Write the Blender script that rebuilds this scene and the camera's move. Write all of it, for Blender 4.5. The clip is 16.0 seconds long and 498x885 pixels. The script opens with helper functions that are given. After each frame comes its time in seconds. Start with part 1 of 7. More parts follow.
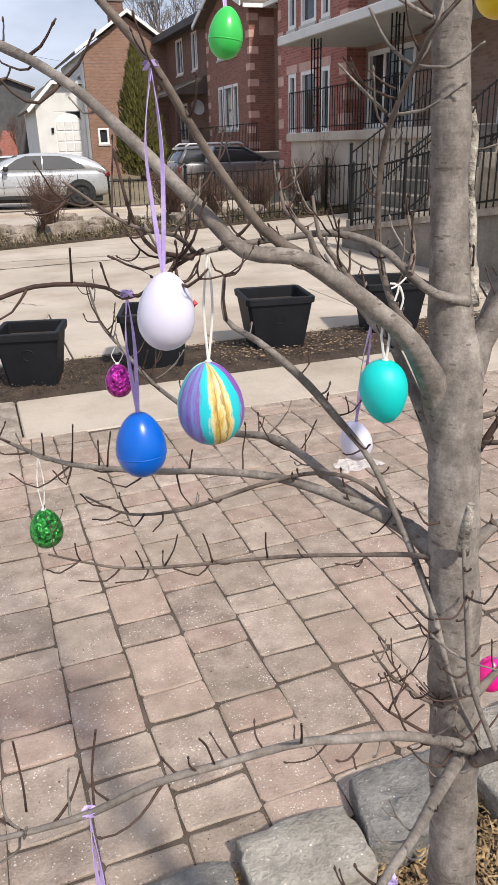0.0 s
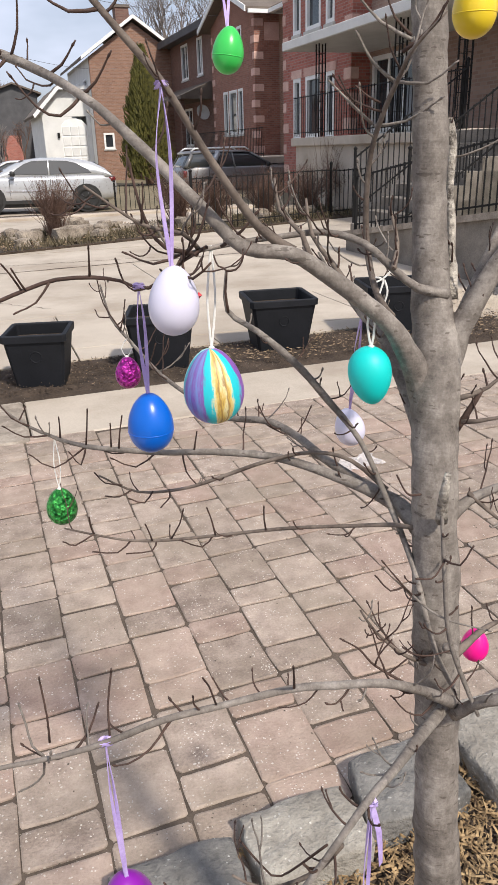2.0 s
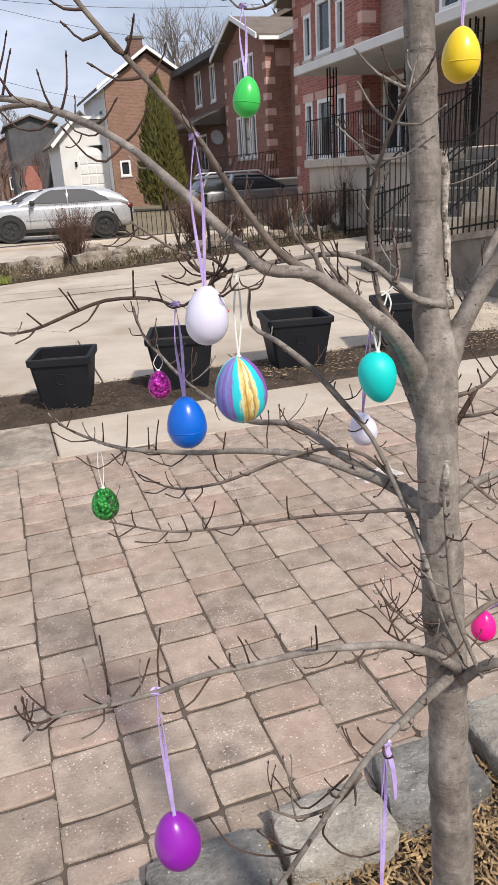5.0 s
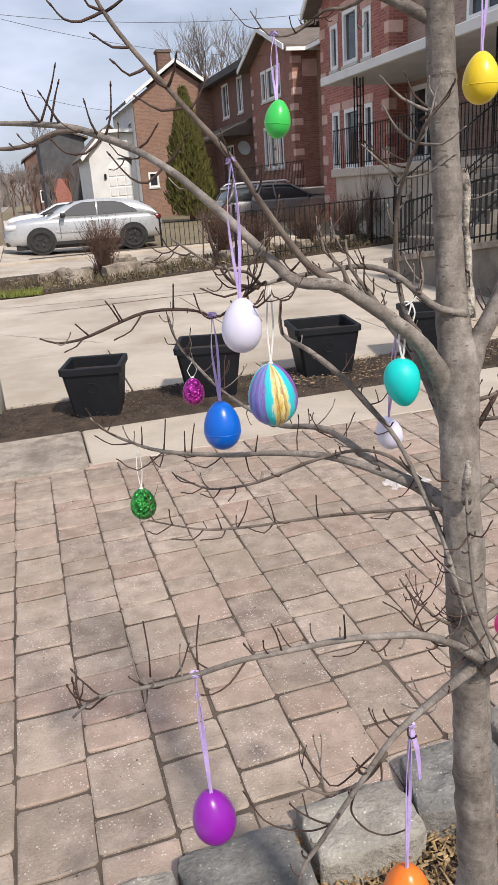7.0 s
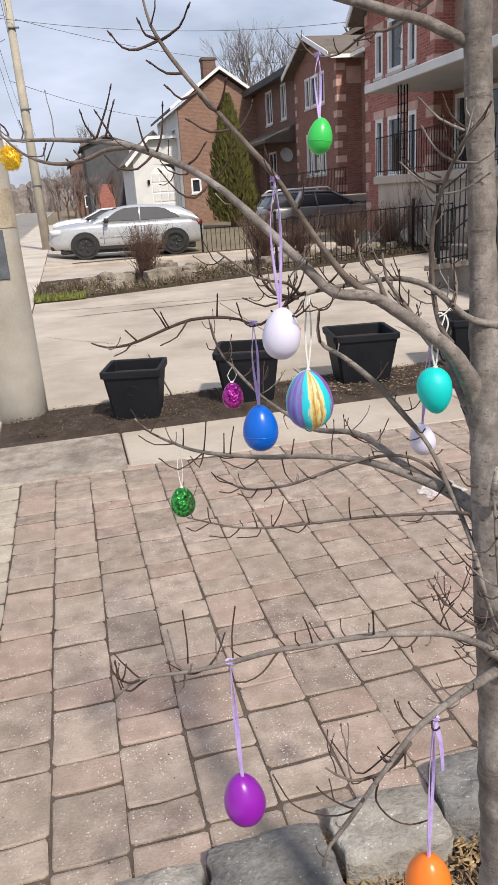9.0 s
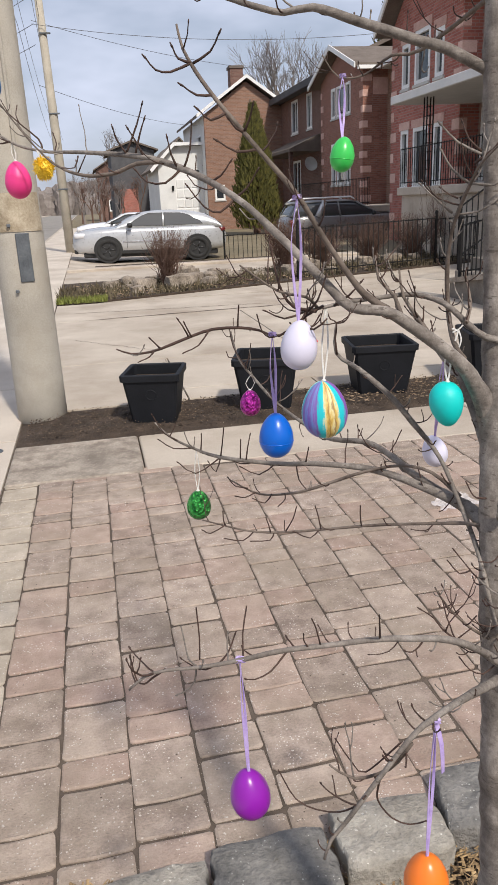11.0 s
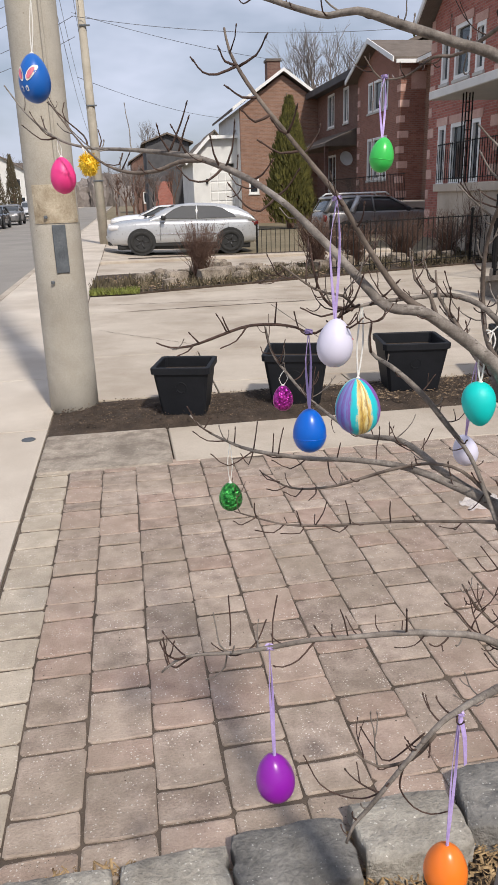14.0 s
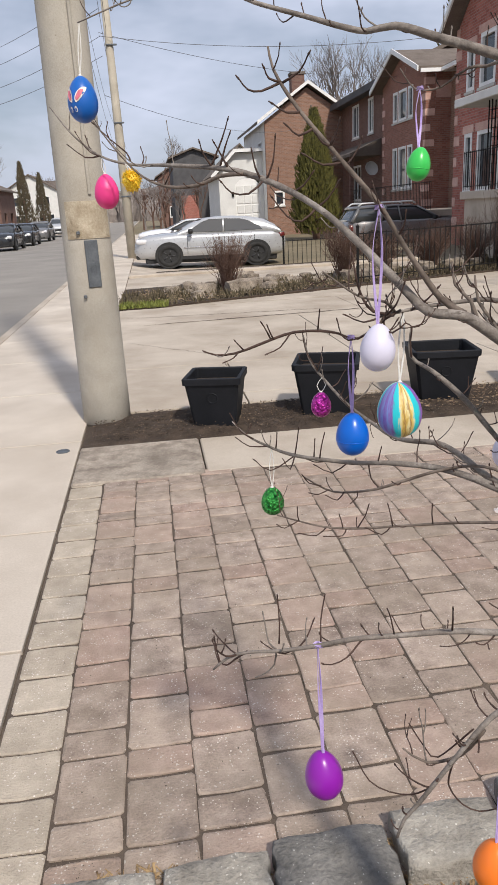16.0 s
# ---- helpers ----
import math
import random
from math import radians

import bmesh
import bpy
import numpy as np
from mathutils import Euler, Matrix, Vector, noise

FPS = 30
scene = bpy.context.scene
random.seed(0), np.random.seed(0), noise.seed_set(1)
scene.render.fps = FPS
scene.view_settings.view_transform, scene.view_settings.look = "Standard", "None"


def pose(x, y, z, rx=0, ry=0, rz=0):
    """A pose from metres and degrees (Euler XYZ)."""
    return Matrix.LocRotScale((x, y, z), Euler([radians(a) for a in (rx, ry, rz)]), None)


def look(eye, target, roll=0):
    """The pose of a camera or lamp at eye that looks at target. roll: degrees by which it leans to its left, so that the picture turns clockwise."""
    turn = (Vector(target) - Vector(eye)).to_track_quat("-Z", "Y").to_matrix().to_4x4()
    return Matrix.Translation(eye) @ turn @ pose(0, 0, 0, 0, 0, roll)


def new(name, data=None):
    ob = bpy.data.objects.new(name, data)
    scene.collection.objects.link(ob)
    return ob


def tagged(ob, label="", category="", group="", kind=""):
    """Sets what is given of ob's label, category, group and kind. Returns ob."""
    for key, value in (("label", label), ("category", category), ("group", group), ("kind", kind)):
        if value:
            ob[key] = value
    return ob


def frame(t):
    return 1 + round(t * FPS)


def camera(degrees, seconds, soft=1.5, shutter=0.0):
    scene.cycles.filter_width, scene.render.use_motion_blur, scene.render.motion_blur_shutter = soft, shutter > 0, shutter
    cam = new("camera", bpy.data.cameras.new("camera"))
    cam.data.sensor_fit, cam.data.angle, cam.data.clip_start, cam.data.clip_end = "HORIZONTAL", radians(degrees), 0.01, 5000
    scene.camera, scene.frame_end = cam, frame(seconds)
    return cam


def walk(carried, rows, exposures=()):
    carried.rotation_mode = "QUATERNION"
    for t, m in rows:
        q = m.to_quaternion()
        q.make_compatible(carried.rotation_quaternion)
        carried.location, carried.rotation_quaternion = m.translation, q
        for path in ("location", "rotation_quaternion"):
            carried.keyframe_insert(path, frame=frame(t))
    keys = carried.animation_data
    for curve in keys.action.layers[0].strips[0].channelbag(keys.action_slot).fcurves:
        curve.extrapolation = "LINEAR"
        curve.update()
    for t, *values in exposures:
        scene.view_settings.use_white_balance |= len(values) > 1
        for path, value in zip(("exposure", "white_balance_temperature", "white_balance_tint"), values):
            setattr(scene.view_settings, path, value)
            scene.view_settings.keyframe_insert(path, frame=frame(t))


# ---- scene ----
cam = camera(37.9, 16.0, 1.4)
PATH = [
    (0, (0.102, 0.417, 1.412), (0.092, 2.266, 0.65), -1.6),
    (0.5, (0.103, 0.401, 1.413), (0.09, 2.249, 0.65), -1.2),
    (1, (0.103, 0.383, 1.414), (0.09, 2.23, 0.648), -1.0),
    (1.5, (0.105, 0.365, 1.414), (0.088, 2.213, 0.649), -0.9),
    (2, (0.107, 0.348, 1.415), (0.084, 2.201, 0.663), -1.7),
    (2.5, (0.107, 0.331, 1.416), (0.075, 2.189, 0.677), -1.8),
    (3, (0.106, 0.311, 1.419), (0.074, 2.172, 0.687), -2.1),
    (3.5, (0.105, 0.295, 1.421), (0.066, 2.16, 0.698), -2.3),
    (6, (0.101, 0.222, 1.432), (-0.002, 2.098, 0.747), -4.3),
    (6.5, (0.1, 0.211, 1.434), (-0.024, 2.088, 0.756), -4.4),
    (7, (0.099, 0.2, 1.438), (-0.049, 2.078, 0.766), -4.2),
    (7.5, (0.098, 0.189, 1.44), (-0.073, 2.067, 0.774), -3.7),
    (8, (0.097, 0.18, 1.443), (-0.098, 2.055, 0.777), -3.8),
    (8.5, (0.098, 0.169, 1.446), (-0.126, 2.045, 0.789), -3.8),
    (9, (0.101, 0.16, 1.448), (-0.145, 2.035, 0.797), -3.9),
    (11.5, (0.105, 0.125, 1.46), (-0.196, 2.0, 0.83), -2.3),
    (12, (0.105, 0.12, 1.462), (-0.207, 1.991, 0.827), -2.1),
    (12.5, (0.105, 0.117, 1.463), (-0.216, 1.983, 0.817), -1.9),
    (13, (0.103, 0.115, 1.465), (-0.23, 1.976, 0.813), -1.7),
    (13.5, (0.101, 0.114, 1.464), (-0.241, 1.974, 0.815), -1.6),
    (14, (0.1, 0.109, 1.464), (-0.263, 1.968, 0.821), -1.8),
    (14.5, (0.098, 0.104, 1.464), (-0.286, 1.96, 0.823), -2.0),
    (15, (0.095, 0.098, 1.464), (-0.312, 1.951, 0.832), -2.5),
    (15.5, (0.091, 0.09, 1.465), (-0.334, 1.943, 0.843), -2.9),
    (16, (0.084, 0.08, 1.464), (-0.355, 1.933, 0.853), -3.1),
]
walk(cam, [(t, look(eye, target, roll)) for t, eye, target, roll in PATH], exposures=[(0, 0.05), (3.5, 0.04), (7, -0.03), (9, -0.04), (11.5, -0.18), (16, -0.22)])

def M(x, y, z=0, turn=0):
    """A place beside the street: x metres into the lots, y metres along the street."""
    return Matrix.Translation((-1.12, 1.71, 0)) @ pose(0, 0, 0, 0, 0, 20.1) @ pose(x, y, z, 0, 0, turn)

# ---- light ----
SUN_FROM = Vector((3.45, -4.91, 0)).normalized() * math.cos(radians(47)) + Vector((0, 0, math.sin(radians(47))))
world = bpy.data.worlds.new("sky")
scene.world = world
world.use_nodes = True
wt = world.node_tree
wt.nodes.clear()
w_out = wt.nodes.new("ShaderNodeOutputWorld")
w_bg = wt.nodes.new("ShaderNodeBackground")
w_sky = wt.nodes.new("ShaderNodeTexSky")
w_sky.sky_type = 'NISHITA'
w_sky.sun_disc = False
w_sky.sun_elevation = radians(47)
w_sky.sun_rotation = math.atan2(SUN_FROM.x, SUN_FROM.y)
w_sky.air_density, w_sky.dust_density, w_sky.ozone_density = 1.0, 2.5, 1.0
# a thin, even veil of high cloud over the whole sky
w_tc = wt.nodes.new("ShaderNodeTexCoord")
w_map = wt.nodes.new("ShaderNodeMapping")
w_map.inputs["Scale"].default_value = (1.0, 1.0, 2.6)
w_noise = wt.nodes.new("ShaderNodeTexNoise")
w_noise.inputs["Scale"].default_value = 2.3
w_noise.inputs["Detail"].default_value = 5.0
w_noise.inputs["Roughness"].default_value = 0.55
w_ramp = wt.nodes.new("ShaderNodeMapRange")
w_ramp.inputs["From Min"].default_value, w_ramp.inputs["From Max"].default_value = 0.36, 0.66
w_ramp.inputs["To Min"].default_value, w_ramp.inputs["To Max"].default_value = 0.16, 0.97
w_mix = wt.nodes.new("ShaderNodeMix")
w_mix.data_type = 'RGBA'
w_mix.inputs["B"].default_value = (9.0, 9.7, 11.9, 1)
wt.links.new(w_tc.outputs["Generated"], w_map.inputs["Vector"])
wt.links.new(w_map.outputs["Vector"], w_noise.inputs["Vector"])
wt.links.new(w_noise.outputs["Fac"], w_ramp.inputs["Value"])
wt.links.new(w_ramp.outputs["Result"], w_mix.inputs["Factor"])
wt.links.new(w_sky.outputs["Color"], w_mix.inputs["A"])
wt.links.new(w_mix.outputs["Result"], w_bg.inputs["Color"])
w_bg.inputs["Strength"].default_value = 0.091
wt.links.new(w_bg.outputs["Background"], w_out.inputs["Surface"])
sun_data = bpy.data.lights.new("sun", 'SUN')
sun_data.energy, sun_data.angle, sun_data.color = 4.1, radians(3.5), (1.0, 0.925, 0.83)
sun = new("sun", sun_data)
sun.matrix_world = look(SUN_FROM * 30, (0, 0, 0))

# ---- materials ----
def nodes_of(name):
    m = bpy.data.materials.new(name)
    m.use_nodes = True
    nt = m.node_tree
    return m, nt, nt.nodes["Principled BSDF"]


def math_node(nt, op, a, b):
    n = nt.nodes.new("ShaderNodeMath")
    n.operation = op
    for i, v in enumerate((a, b)):
        if isinstance(v, (int, float)):
            n.inputs[i].default_value = v
        else:
            nt.links.new(v, n.inputs[i])
    return n.outputs[0]


def noise_node(nt, vec, scale, detail=4.0, rough=0.55):
    n = nt.nodes.new("ShaderNodeTexNoise")
    n.inputs["Scale"].default_value, n.inputs["Detail"].default_value, n.inputs["Roughness"].default_value = scale, detail, rough
    nt.links.new(vec, n.inputs["Vector"])
    return n.outputs["Fac"]


def mix_node(nt, fac, a, b):
    n = nt.nodes.new("ShaderNodeMix")
    n.data_type = 'RGBA'
    for key, v in (("Factor", fac), ("A", a), ("B", b)):
        if isinstance(v, (int, float)):
            n.inputs[key].default_value = v
        elif isinstance(v, tuple):
            n.inputs[key].default_value = (*v[:3], 1)
        else:
            nt.links.new(v, n.inputs[key])
    return n.outputs["Result"]


def ramp_node(nt, fac, stops):
    n = nt.nodes.new("ShaderNodeValToRGB")
    while len(n.color_ramp.elements) < len(stops):
        n.color_ramp.elements.new(0.5)
    for e, (at, c) in zip(n.color_ramp.elements, stops):
        e.position, e.color = at, (*c, 1)
    nt.links.new(fac, n.inputs["Fac"])
    return n.outputs["Color"]


def bump_node(nt, height, strength, distance=0.01):
    n = nt.nodes.new("ShaderNodeBump")
    n.inputs["Strength"].default_value, n.inputs["Distance"].default_value = strength, distance
    nt.links.new(height, n.inputs["Height"])
    return n.outputs["Normal"]


def surface(name, dark, light, rough=0.8, big=3.0, fine=60.0, bump=0.3, depth=0.004, metal=0.0, by_object=0.0, specks=None, coat=0.0, stain=None, shine=0.5, contrast=2.4, odd=None):
    """A worn surface between two colours: broad stains, fine grain and relief."""
    m, nt, p = nodes_of(name)
    tc = nt.nodes.new("ShaderNodeTexCoord").outputs["Object"]
    if by_object:
        oi = nt.nodes.new("ShaderNodeObjectInfo").outputs["Random"]
        add = nt.nodes.new("ShaderNodeVectorMath")
        add.operation = 'ADD'
        comb = nt.nodes.new("ShaderNodeCombineXYZ")
        nt.links.new(math_node(nt, 'MULTIPLY', oi, 37.0), comb.inputs[0])
        nt.links.new(math_node(nt, 'MULTIPLY', oi, 91.0), comb.inputs[1])
        nt.links.new(tc, add.inputs[0])
        nt.links.new(comb.outputs[0], add.inputs[1])
        vec = add.outputs[0]
    else:
        vec = tc
    a, b = noise_node(nt, vec, big, 5), noise_node(nt, vec, fine, 3, 0.7)
    f = math_node(nt, 'ADD', math_node(nt, 'MULTIPLY', a, 0.62), math_node(nt, 'MULTIPLY', b, 0.38))
    f = math_node(nt, 'ADD', math_node(nt, 'MULTIPLY', math_node(nt, 'SUBTRACT', f, 0.5), contrast), 0.5)
    if by_object:
        f = math_node(nt, 'ADD', f, math_node(nt, 'MULTIPLY', math_node(nt, 'SUBTRACT', oi, 0.5), by_object))
    c = ramp_node(nt, f, [(0.0, dark), (1.0, light)])
    if odd:
        pick = math_node(nt, 'FRACT', math_node(nt, 'MULTIPLY', oi, 13.7), 0.0)
        c = mix_node(nt, math_node(nt, 'MULTIPLY', math_node(nt, 'GREATER_THAN', pick, 0.64), math_node(nt, 'MULTIPLY', pick, 0.33)), c, odd)
    if specks:
        v = nt.nodes.new("ShaderNodeTexVoronoi")
        v.inputs["Scale"].default_value, v.inputs["Randomness"].default_value = specks[1], 1.0
        nt.links.new(vec, v.inputs["Vector"])
        near = math_node(nt, 'LESS_THAN', v.outputs["Distance"], math_node(nt, 'MULTIPLY', math_node(nt, 'SUBTRACT', noise_node(nt, vec, specks[1] * 0.7, 3), 0.2), specks[2] * 3.0))
        keep = math_node(nt, 'MULTIPLY', near, math_node(nt, 'GREATER_THAN', noise_node(nt, vec, specks[1] * 0.16, 3), specks[3] if len(specks) > 3 else 0.54))
        c = mix_node(nt, math_node(nt, 'MULTIPLY', keep, 0.8), c, specks[0])
    if stain:
        where = nt.nodes.new("ShaderNodeNewGeometry").outputs["Position"]
        spot = math_node(nt, 'ADD', math_node(nt, 'MULTIPLY', noise_node(nt, where, stain[1], 6, 0.65), stain[2]), 0.5 - stain[2] * (0.5 + stain[3]))
        clamp = nt.nodes.new("ShaderNodeClamp")
        nt.links.new(spot, clamp.inputs[0])
        c = mix_node(nt, math_node(nt, 'MULTIPLY', clamp.outputs[0], stain[4]), c, stain[0])
    nt.links.new(c, p.inputs["Base Color"])
    p.inputs["Roughness"].default_value, p.inputs["Metallic"].default_value = rough, metal
    p.inputs["Coat Weight"].default_value = coat
    p.inputs["Specular IOR Level"].default_value = shine
    if bump:
        nt.links.new(bump_node(nt, b, bump, depth), p.inputs["Normal"])
    return m


def brickwork(name, dark, light, mortar, length=0.21, row=0.075):
    m, nt, p = nodes_of(name)
    tc = nt.nodes.new("ShaderNodeTexCoord").outputs["Object"]
    sep = nt.nodes.new("ShaderNodeSeparateXYZ")
    nt.links.new(tc, sep.inputs[0])
    comb = nt.nodes.new("ShaderNodeCombineXYZ")
    nt.links.new(math_node(nt, 'ADD', sep.outputs[0], sep.outputs[1]), comb.inputs[0])
    nt.links.new(sep.outputs[2], comb.inputs[1])
    b = nt.nodes.new("ShaderNodeTexBrick")
    b.inputs["Scale"].default_value = 1.0
    b.inputs["Brick Width"].default_value, b.inputs["Row Height"].default_value = length, row
    b.inputs["Mortar Size"].default_value = 0.009
    b.inputs["Color1"].default_value, b.inputs["Color2"].default_value, b.inputs["Mortar"].default_value = (*dark, 1), (*light, 1), (*mortar, 1)
    nt.links.new(comb.outputs[0], b.inputs["Vector"])
    stain = math_node(nt, 'MULTIPLY', math_node(nt, 'SUBTRACT', noise_node(nt, tc, 0.9, 6, 0.65), 0.28), 2.0)
    c = mix_node(nt, math_node(nt, 'MULTIPLY', stain, 0.55), b.outputs["Color"], tuple(0.55 * (x + y) / 2 for x, y in zip(dark, light)))
    nt.links.new(c, p.inputs["Base Color"])
    p.inputs["Roughness"].default_value = 0.9
    nt.links.new(bump_node(nt, b.outputs["Fac"], -0.4, 0.01), p.inputs["Normal"])
    return m


def plain(name, color, rough=0.5, metal=0.0, coat=0.0):
    m, nt, p = nodes_of(name)
    tc = nt.nodes.new("ShaderNodeTexCoord").outputs["Object"]
    f = noise_node(nt, tc, 14.0, 4)
    nt.links.new(mix_node(nt, f, tuple(0.86 * c for c in color), tuple(min(1, 1.1 * c) for c in color)), p.inputs["Base Color"])
    nt.links.new(math_node(nt, 'ADD', math_node(nt, 'MULTIPLY', f, 0.16), rough - 0.08), p.inputs["Roughness"])
    p.inputs["Metallic"].default_value, p.inputs["Coat Weight"].default_value = metal, coat
    return m


PAVER = surface("paver_stone", (0.215, 0.164, 0.134), (0.515, 0.415, 0.343), 0.92, 13, 130, 1.0, 0.005, by_object=0.5, contrast=3.2, odd=(0.47, 0.295, 0.235), specks=((0.72, 0.67, 0.61), 95, 0.215, 0.49), stain=((0.275, 0.225, 0.168), 2.4, 3.6, 0.03, 0.62))
PAVER_EDGE = surface("cream_paver_stone", (0.37, 0.315, 0.25), (0.61, 0.53, 0.43), 0.92, 13, 130, 1.0, 0.005, by_object=0.4, contrast=2.8, specks=((0.8, 0.75, 0.7), 95, 0.225, 0.49), stain=((0.29, 0.24, 0.18), 2.4, 3.2, 0.05, 0.6))
JOINT = surface("joint_sand", (0.042, 0.031, 0.023), (0.15, 0.115, 0.088), 0.95, 7, 150, 0.8, specks=((0.42, 0.37, 0.31), 160, 0.17))
CONCRETE = surface("pale_concrete", (0.38, 0.325, 0.262), (0.59, 0.52, 0.435), 0.88, 0.9, 110, 0.35, 0.003, contrast=2.8, stain=((0.27, 0.21, 0.155), 1.1, 4.2, 0.05, 0.55))
WALK_CONCRETE = surface("pavement_concrete", (0.44, 0.38, 0.315), (0.68, 0.61, 0.525), 0.9, 1.1, 110, 0.4, 0.003, contrast=2.8, stain=((0.36, 0.30, 0.235), 0.8, 3.6, 0.08, 0.45))
OLD_CONCRETE = surface("grey_weathered_concrete", (0.18, 0.155, 0.125), (0.53, 0.455, 0.375), 0.92, 3.2, 70, 0.8, 0.006, specks=((0.62, 0.57, 0.5), 70, 0.16), stain=((0.15, 0.12, 0.095), 7.0, 5.0, 0.04, 0.75))
POLE_CONCRETE = surface("pole_concrete", (0.29, 0.266, 0.224), (0.52, 0.485, 0.42), 0.85, 1.8, 120, 0.45, 0.004, contrast=3.2, specks=((0.2, 0.17, 0.13), 26, 0.07), stain=((0.26, 0.215, 0.15), 2.5, 3.5, 0.12, 0.5))
ASPHALT = surface("asphalt", (0.2, 0.185, 0.165), (0.33, 0.305, 0.275), 0.93, 0.5, 90, 0.4)
SOIL = surface("dark_soil", (0.02, 0.013, 0.009), (0.11, 0.078, 0.055), 0.97, 7, 60, 1.0, 0.02, specks=((0.4, 0.35, 0.28), 60, 0.13))
EARTH = surface("dry_lawn_earth", (0.12, 0.10, 0.06), (0.27, 0.22, 0.14), 0.97, 0.6, 14, 0.6, 0.02)
STONE_LIGHT = surface("pale_edging_stone", (0.21, 0.192, 0.163), (0.48, 0.445, 0.382), 0.92, 12, 70, 1.0, 0.009, contrast=3.0, specks=((0.66, 0.63, 0.57), 75, 0.19, 0.5), stain=((0.15, 0.13, 0.108), 9, 4.0, 0.07, 0.5))
STONE_DARK = surface("slate_edging_stone", (0.095, 0.092, 0.087), (0.29, 0.275, 0.25), 0.9, 12, 70, 1.0, 0.009, contrast=3.2, specks=((0.5, 0.49, 0.46), 80, 0.16, 0.5), stain=((0.08, 0.075, 0.068), 9, 4.0, 0.06, 0.55))
# Stained, and darkened further: shade on wall and steps is in the colour.
WALL_CONCRETE = surface("stained_shaded_concrete", (0.115, 0.10, 0.086), (0.33, 0.295, 0.25), 0.93, 2.2, 60, 0.7, 0.006, stain=((0.075, 0.065, 0.055), 3.0, 4.0, 0.06, 0.6))
ROCK = surface("garden_rock", (0.10, 0.078, 0.06), (0.47, 0.40, 0.32), 0.93, 5, 40, 1.0, 0.012, contrast=3.0)


def bark_surface():
    """Smooth grey bark: soft upright streaks, lying dashes of pores, dark scars and pale lichen."""
    m, nt, p = nodes_of("smooth_grey_bark")
    tc = nt.nodes.new("ShaderNodeTexCoord").outputs["Object"]

    def stretched(x, y, z):
        n = nt.nodes.new("ShaderNodeMapping")
        n.inputs["Scale"].default_value = (x, y, z)
        nt.links.new(tc, n.inputs["Vector"])
        return n.outputs["Vector"]

    broad, streak, mottle = noise_node(nt, tc, 16, 5), noise_node(nt, stretched(1, 1, 0.22), 95, 4, 0.6), noise_node(nt, stretched(1, 1, 0.7), 75, 5, 0.65)
    band, grain = noise_node(nt, stretched(0.35, 0.35, 2.6), 60, 4, 0.65), noise_node(nt, tc, 420, 3, 0.7)
    f = math_node(nt, 'ADD', math_node(nt, 'MULTIPLY', broad, 0.34), math_node(nt, 'MULTIPLY', mottle, 0.36))
    f = math_node(nt, 'ADD', f, math_node(nt, 'ADD', math_node(nt, 'MULTIPLY', band, 0.12), math_node(nt, 'MULTIPLY', grain, 0.18)))
    f = math_node(nt, 'ADD', math_node(nt, 'MULTIPLY', math_node(nt, 'SUBTRACT', f, 0.5), 3.8), 0.5)
    c = ramp_node(nt, f, [(0.0, (0.082, 0.069, 0.06)), (0.5, (0.19, 0.165, 0.144)), (1.0, (0.345, 0.31, 0.276))])
    v = nt.nodes.new("ShaderNodeTexVoronoi")
    v.inputs["Scale"].default_value = 95
    nt.links.new(stretched(0.55, 0.55, 1.7), v.inputs["Vector"])
    pore = math_node(nt, 'MULTIPLY', math_node(nt, 'LESS_THAN', v.outputs["Distance"], 0.17), math_node(nt, 'GREATER_THAN', noise_node(nt, tc, 24, 3), 0.47))
    c = mix_node(nt, math_node(nt, 'MULTIPLY', pore, 0.7), c, (0.095, 0.075, 0.062))
    scar = math_node(nt, 'GREATER_THAN', noise_node(nt, stretched(0.5, 0.5, 2.2), 34, 4, 0.6), 0.655)
    c = mix_node(nt, math_node(nt, 'MULTIPLY', scar, 0.6), c, (0.07, 0.056, 0.046))
    nt.links.new(c, p.inputs["Base Color"])
    p.inputs["Roughness"].default_value, p.inputs["Specular IOR Level"].default_value = 0.82, 0.35
    nt.links.new(bump_node(nt, math_node(nt, 'ADD', math_node(nt, 'ADD', band, math_node(nt, 'ADD', streak, mottle)), math_node(nt, 'MULTIPLY', pore, -0.5)), 0.6, 0.0014), p.inputs["Normal"])
    return m


BARK = bark_surface()
TWIG = surface("dark_twig_bark", (0.019, 0.010, 0.0075), (0.105, 0.06, 0.045), 0.8, 40, 200, 0.5, 0.001)
YOUNG = surface("young_brown_bark", (0.06, 0.043, 0.034), (0.225, 0.182, 0.15), 0.85, 30, 160, 0.6, 0.001, contrast=3.0)
DEADWOOD = surface("peeling_dead_wood", (0.06, 0.047, 0.038), (0.56, 0.51, 0.44), 0.92, 55, 160, 1.0, 0.004, contrast=4.0)
CHIPS = surface("straw_mulch", (0.05, 0.025, 0.011), (0.52, 0.36, 0.185), 0.92, 28, 110, 0.4, 0.002, contrast=3.8)
PLANTER = surface("black_planter_plastic", (0.006, 0.007, 0.009), (0.015, 0.0165, 0.021), 0.62, 5, 90, 0.25, 0.002, shine=0.22)
RED_BRICK = brickwork("red_brick", (0.30, 0.088, 0.066), (0.49, 0.172, 0.132), (0.36, 0.255, 0.215))
BAY_BRICK = brickwork("bay_brown_brick", (0.24, 0.098, 0.07), (0.38, 0.17, 0.125), (0.30, 0.215, 0.175))
BROWN_BRICK = brickwork("brown_brick", (0.23, 0.12, 0.08), (0.34, 0.19, 0.13), (0.31, 0.24, 0.2))
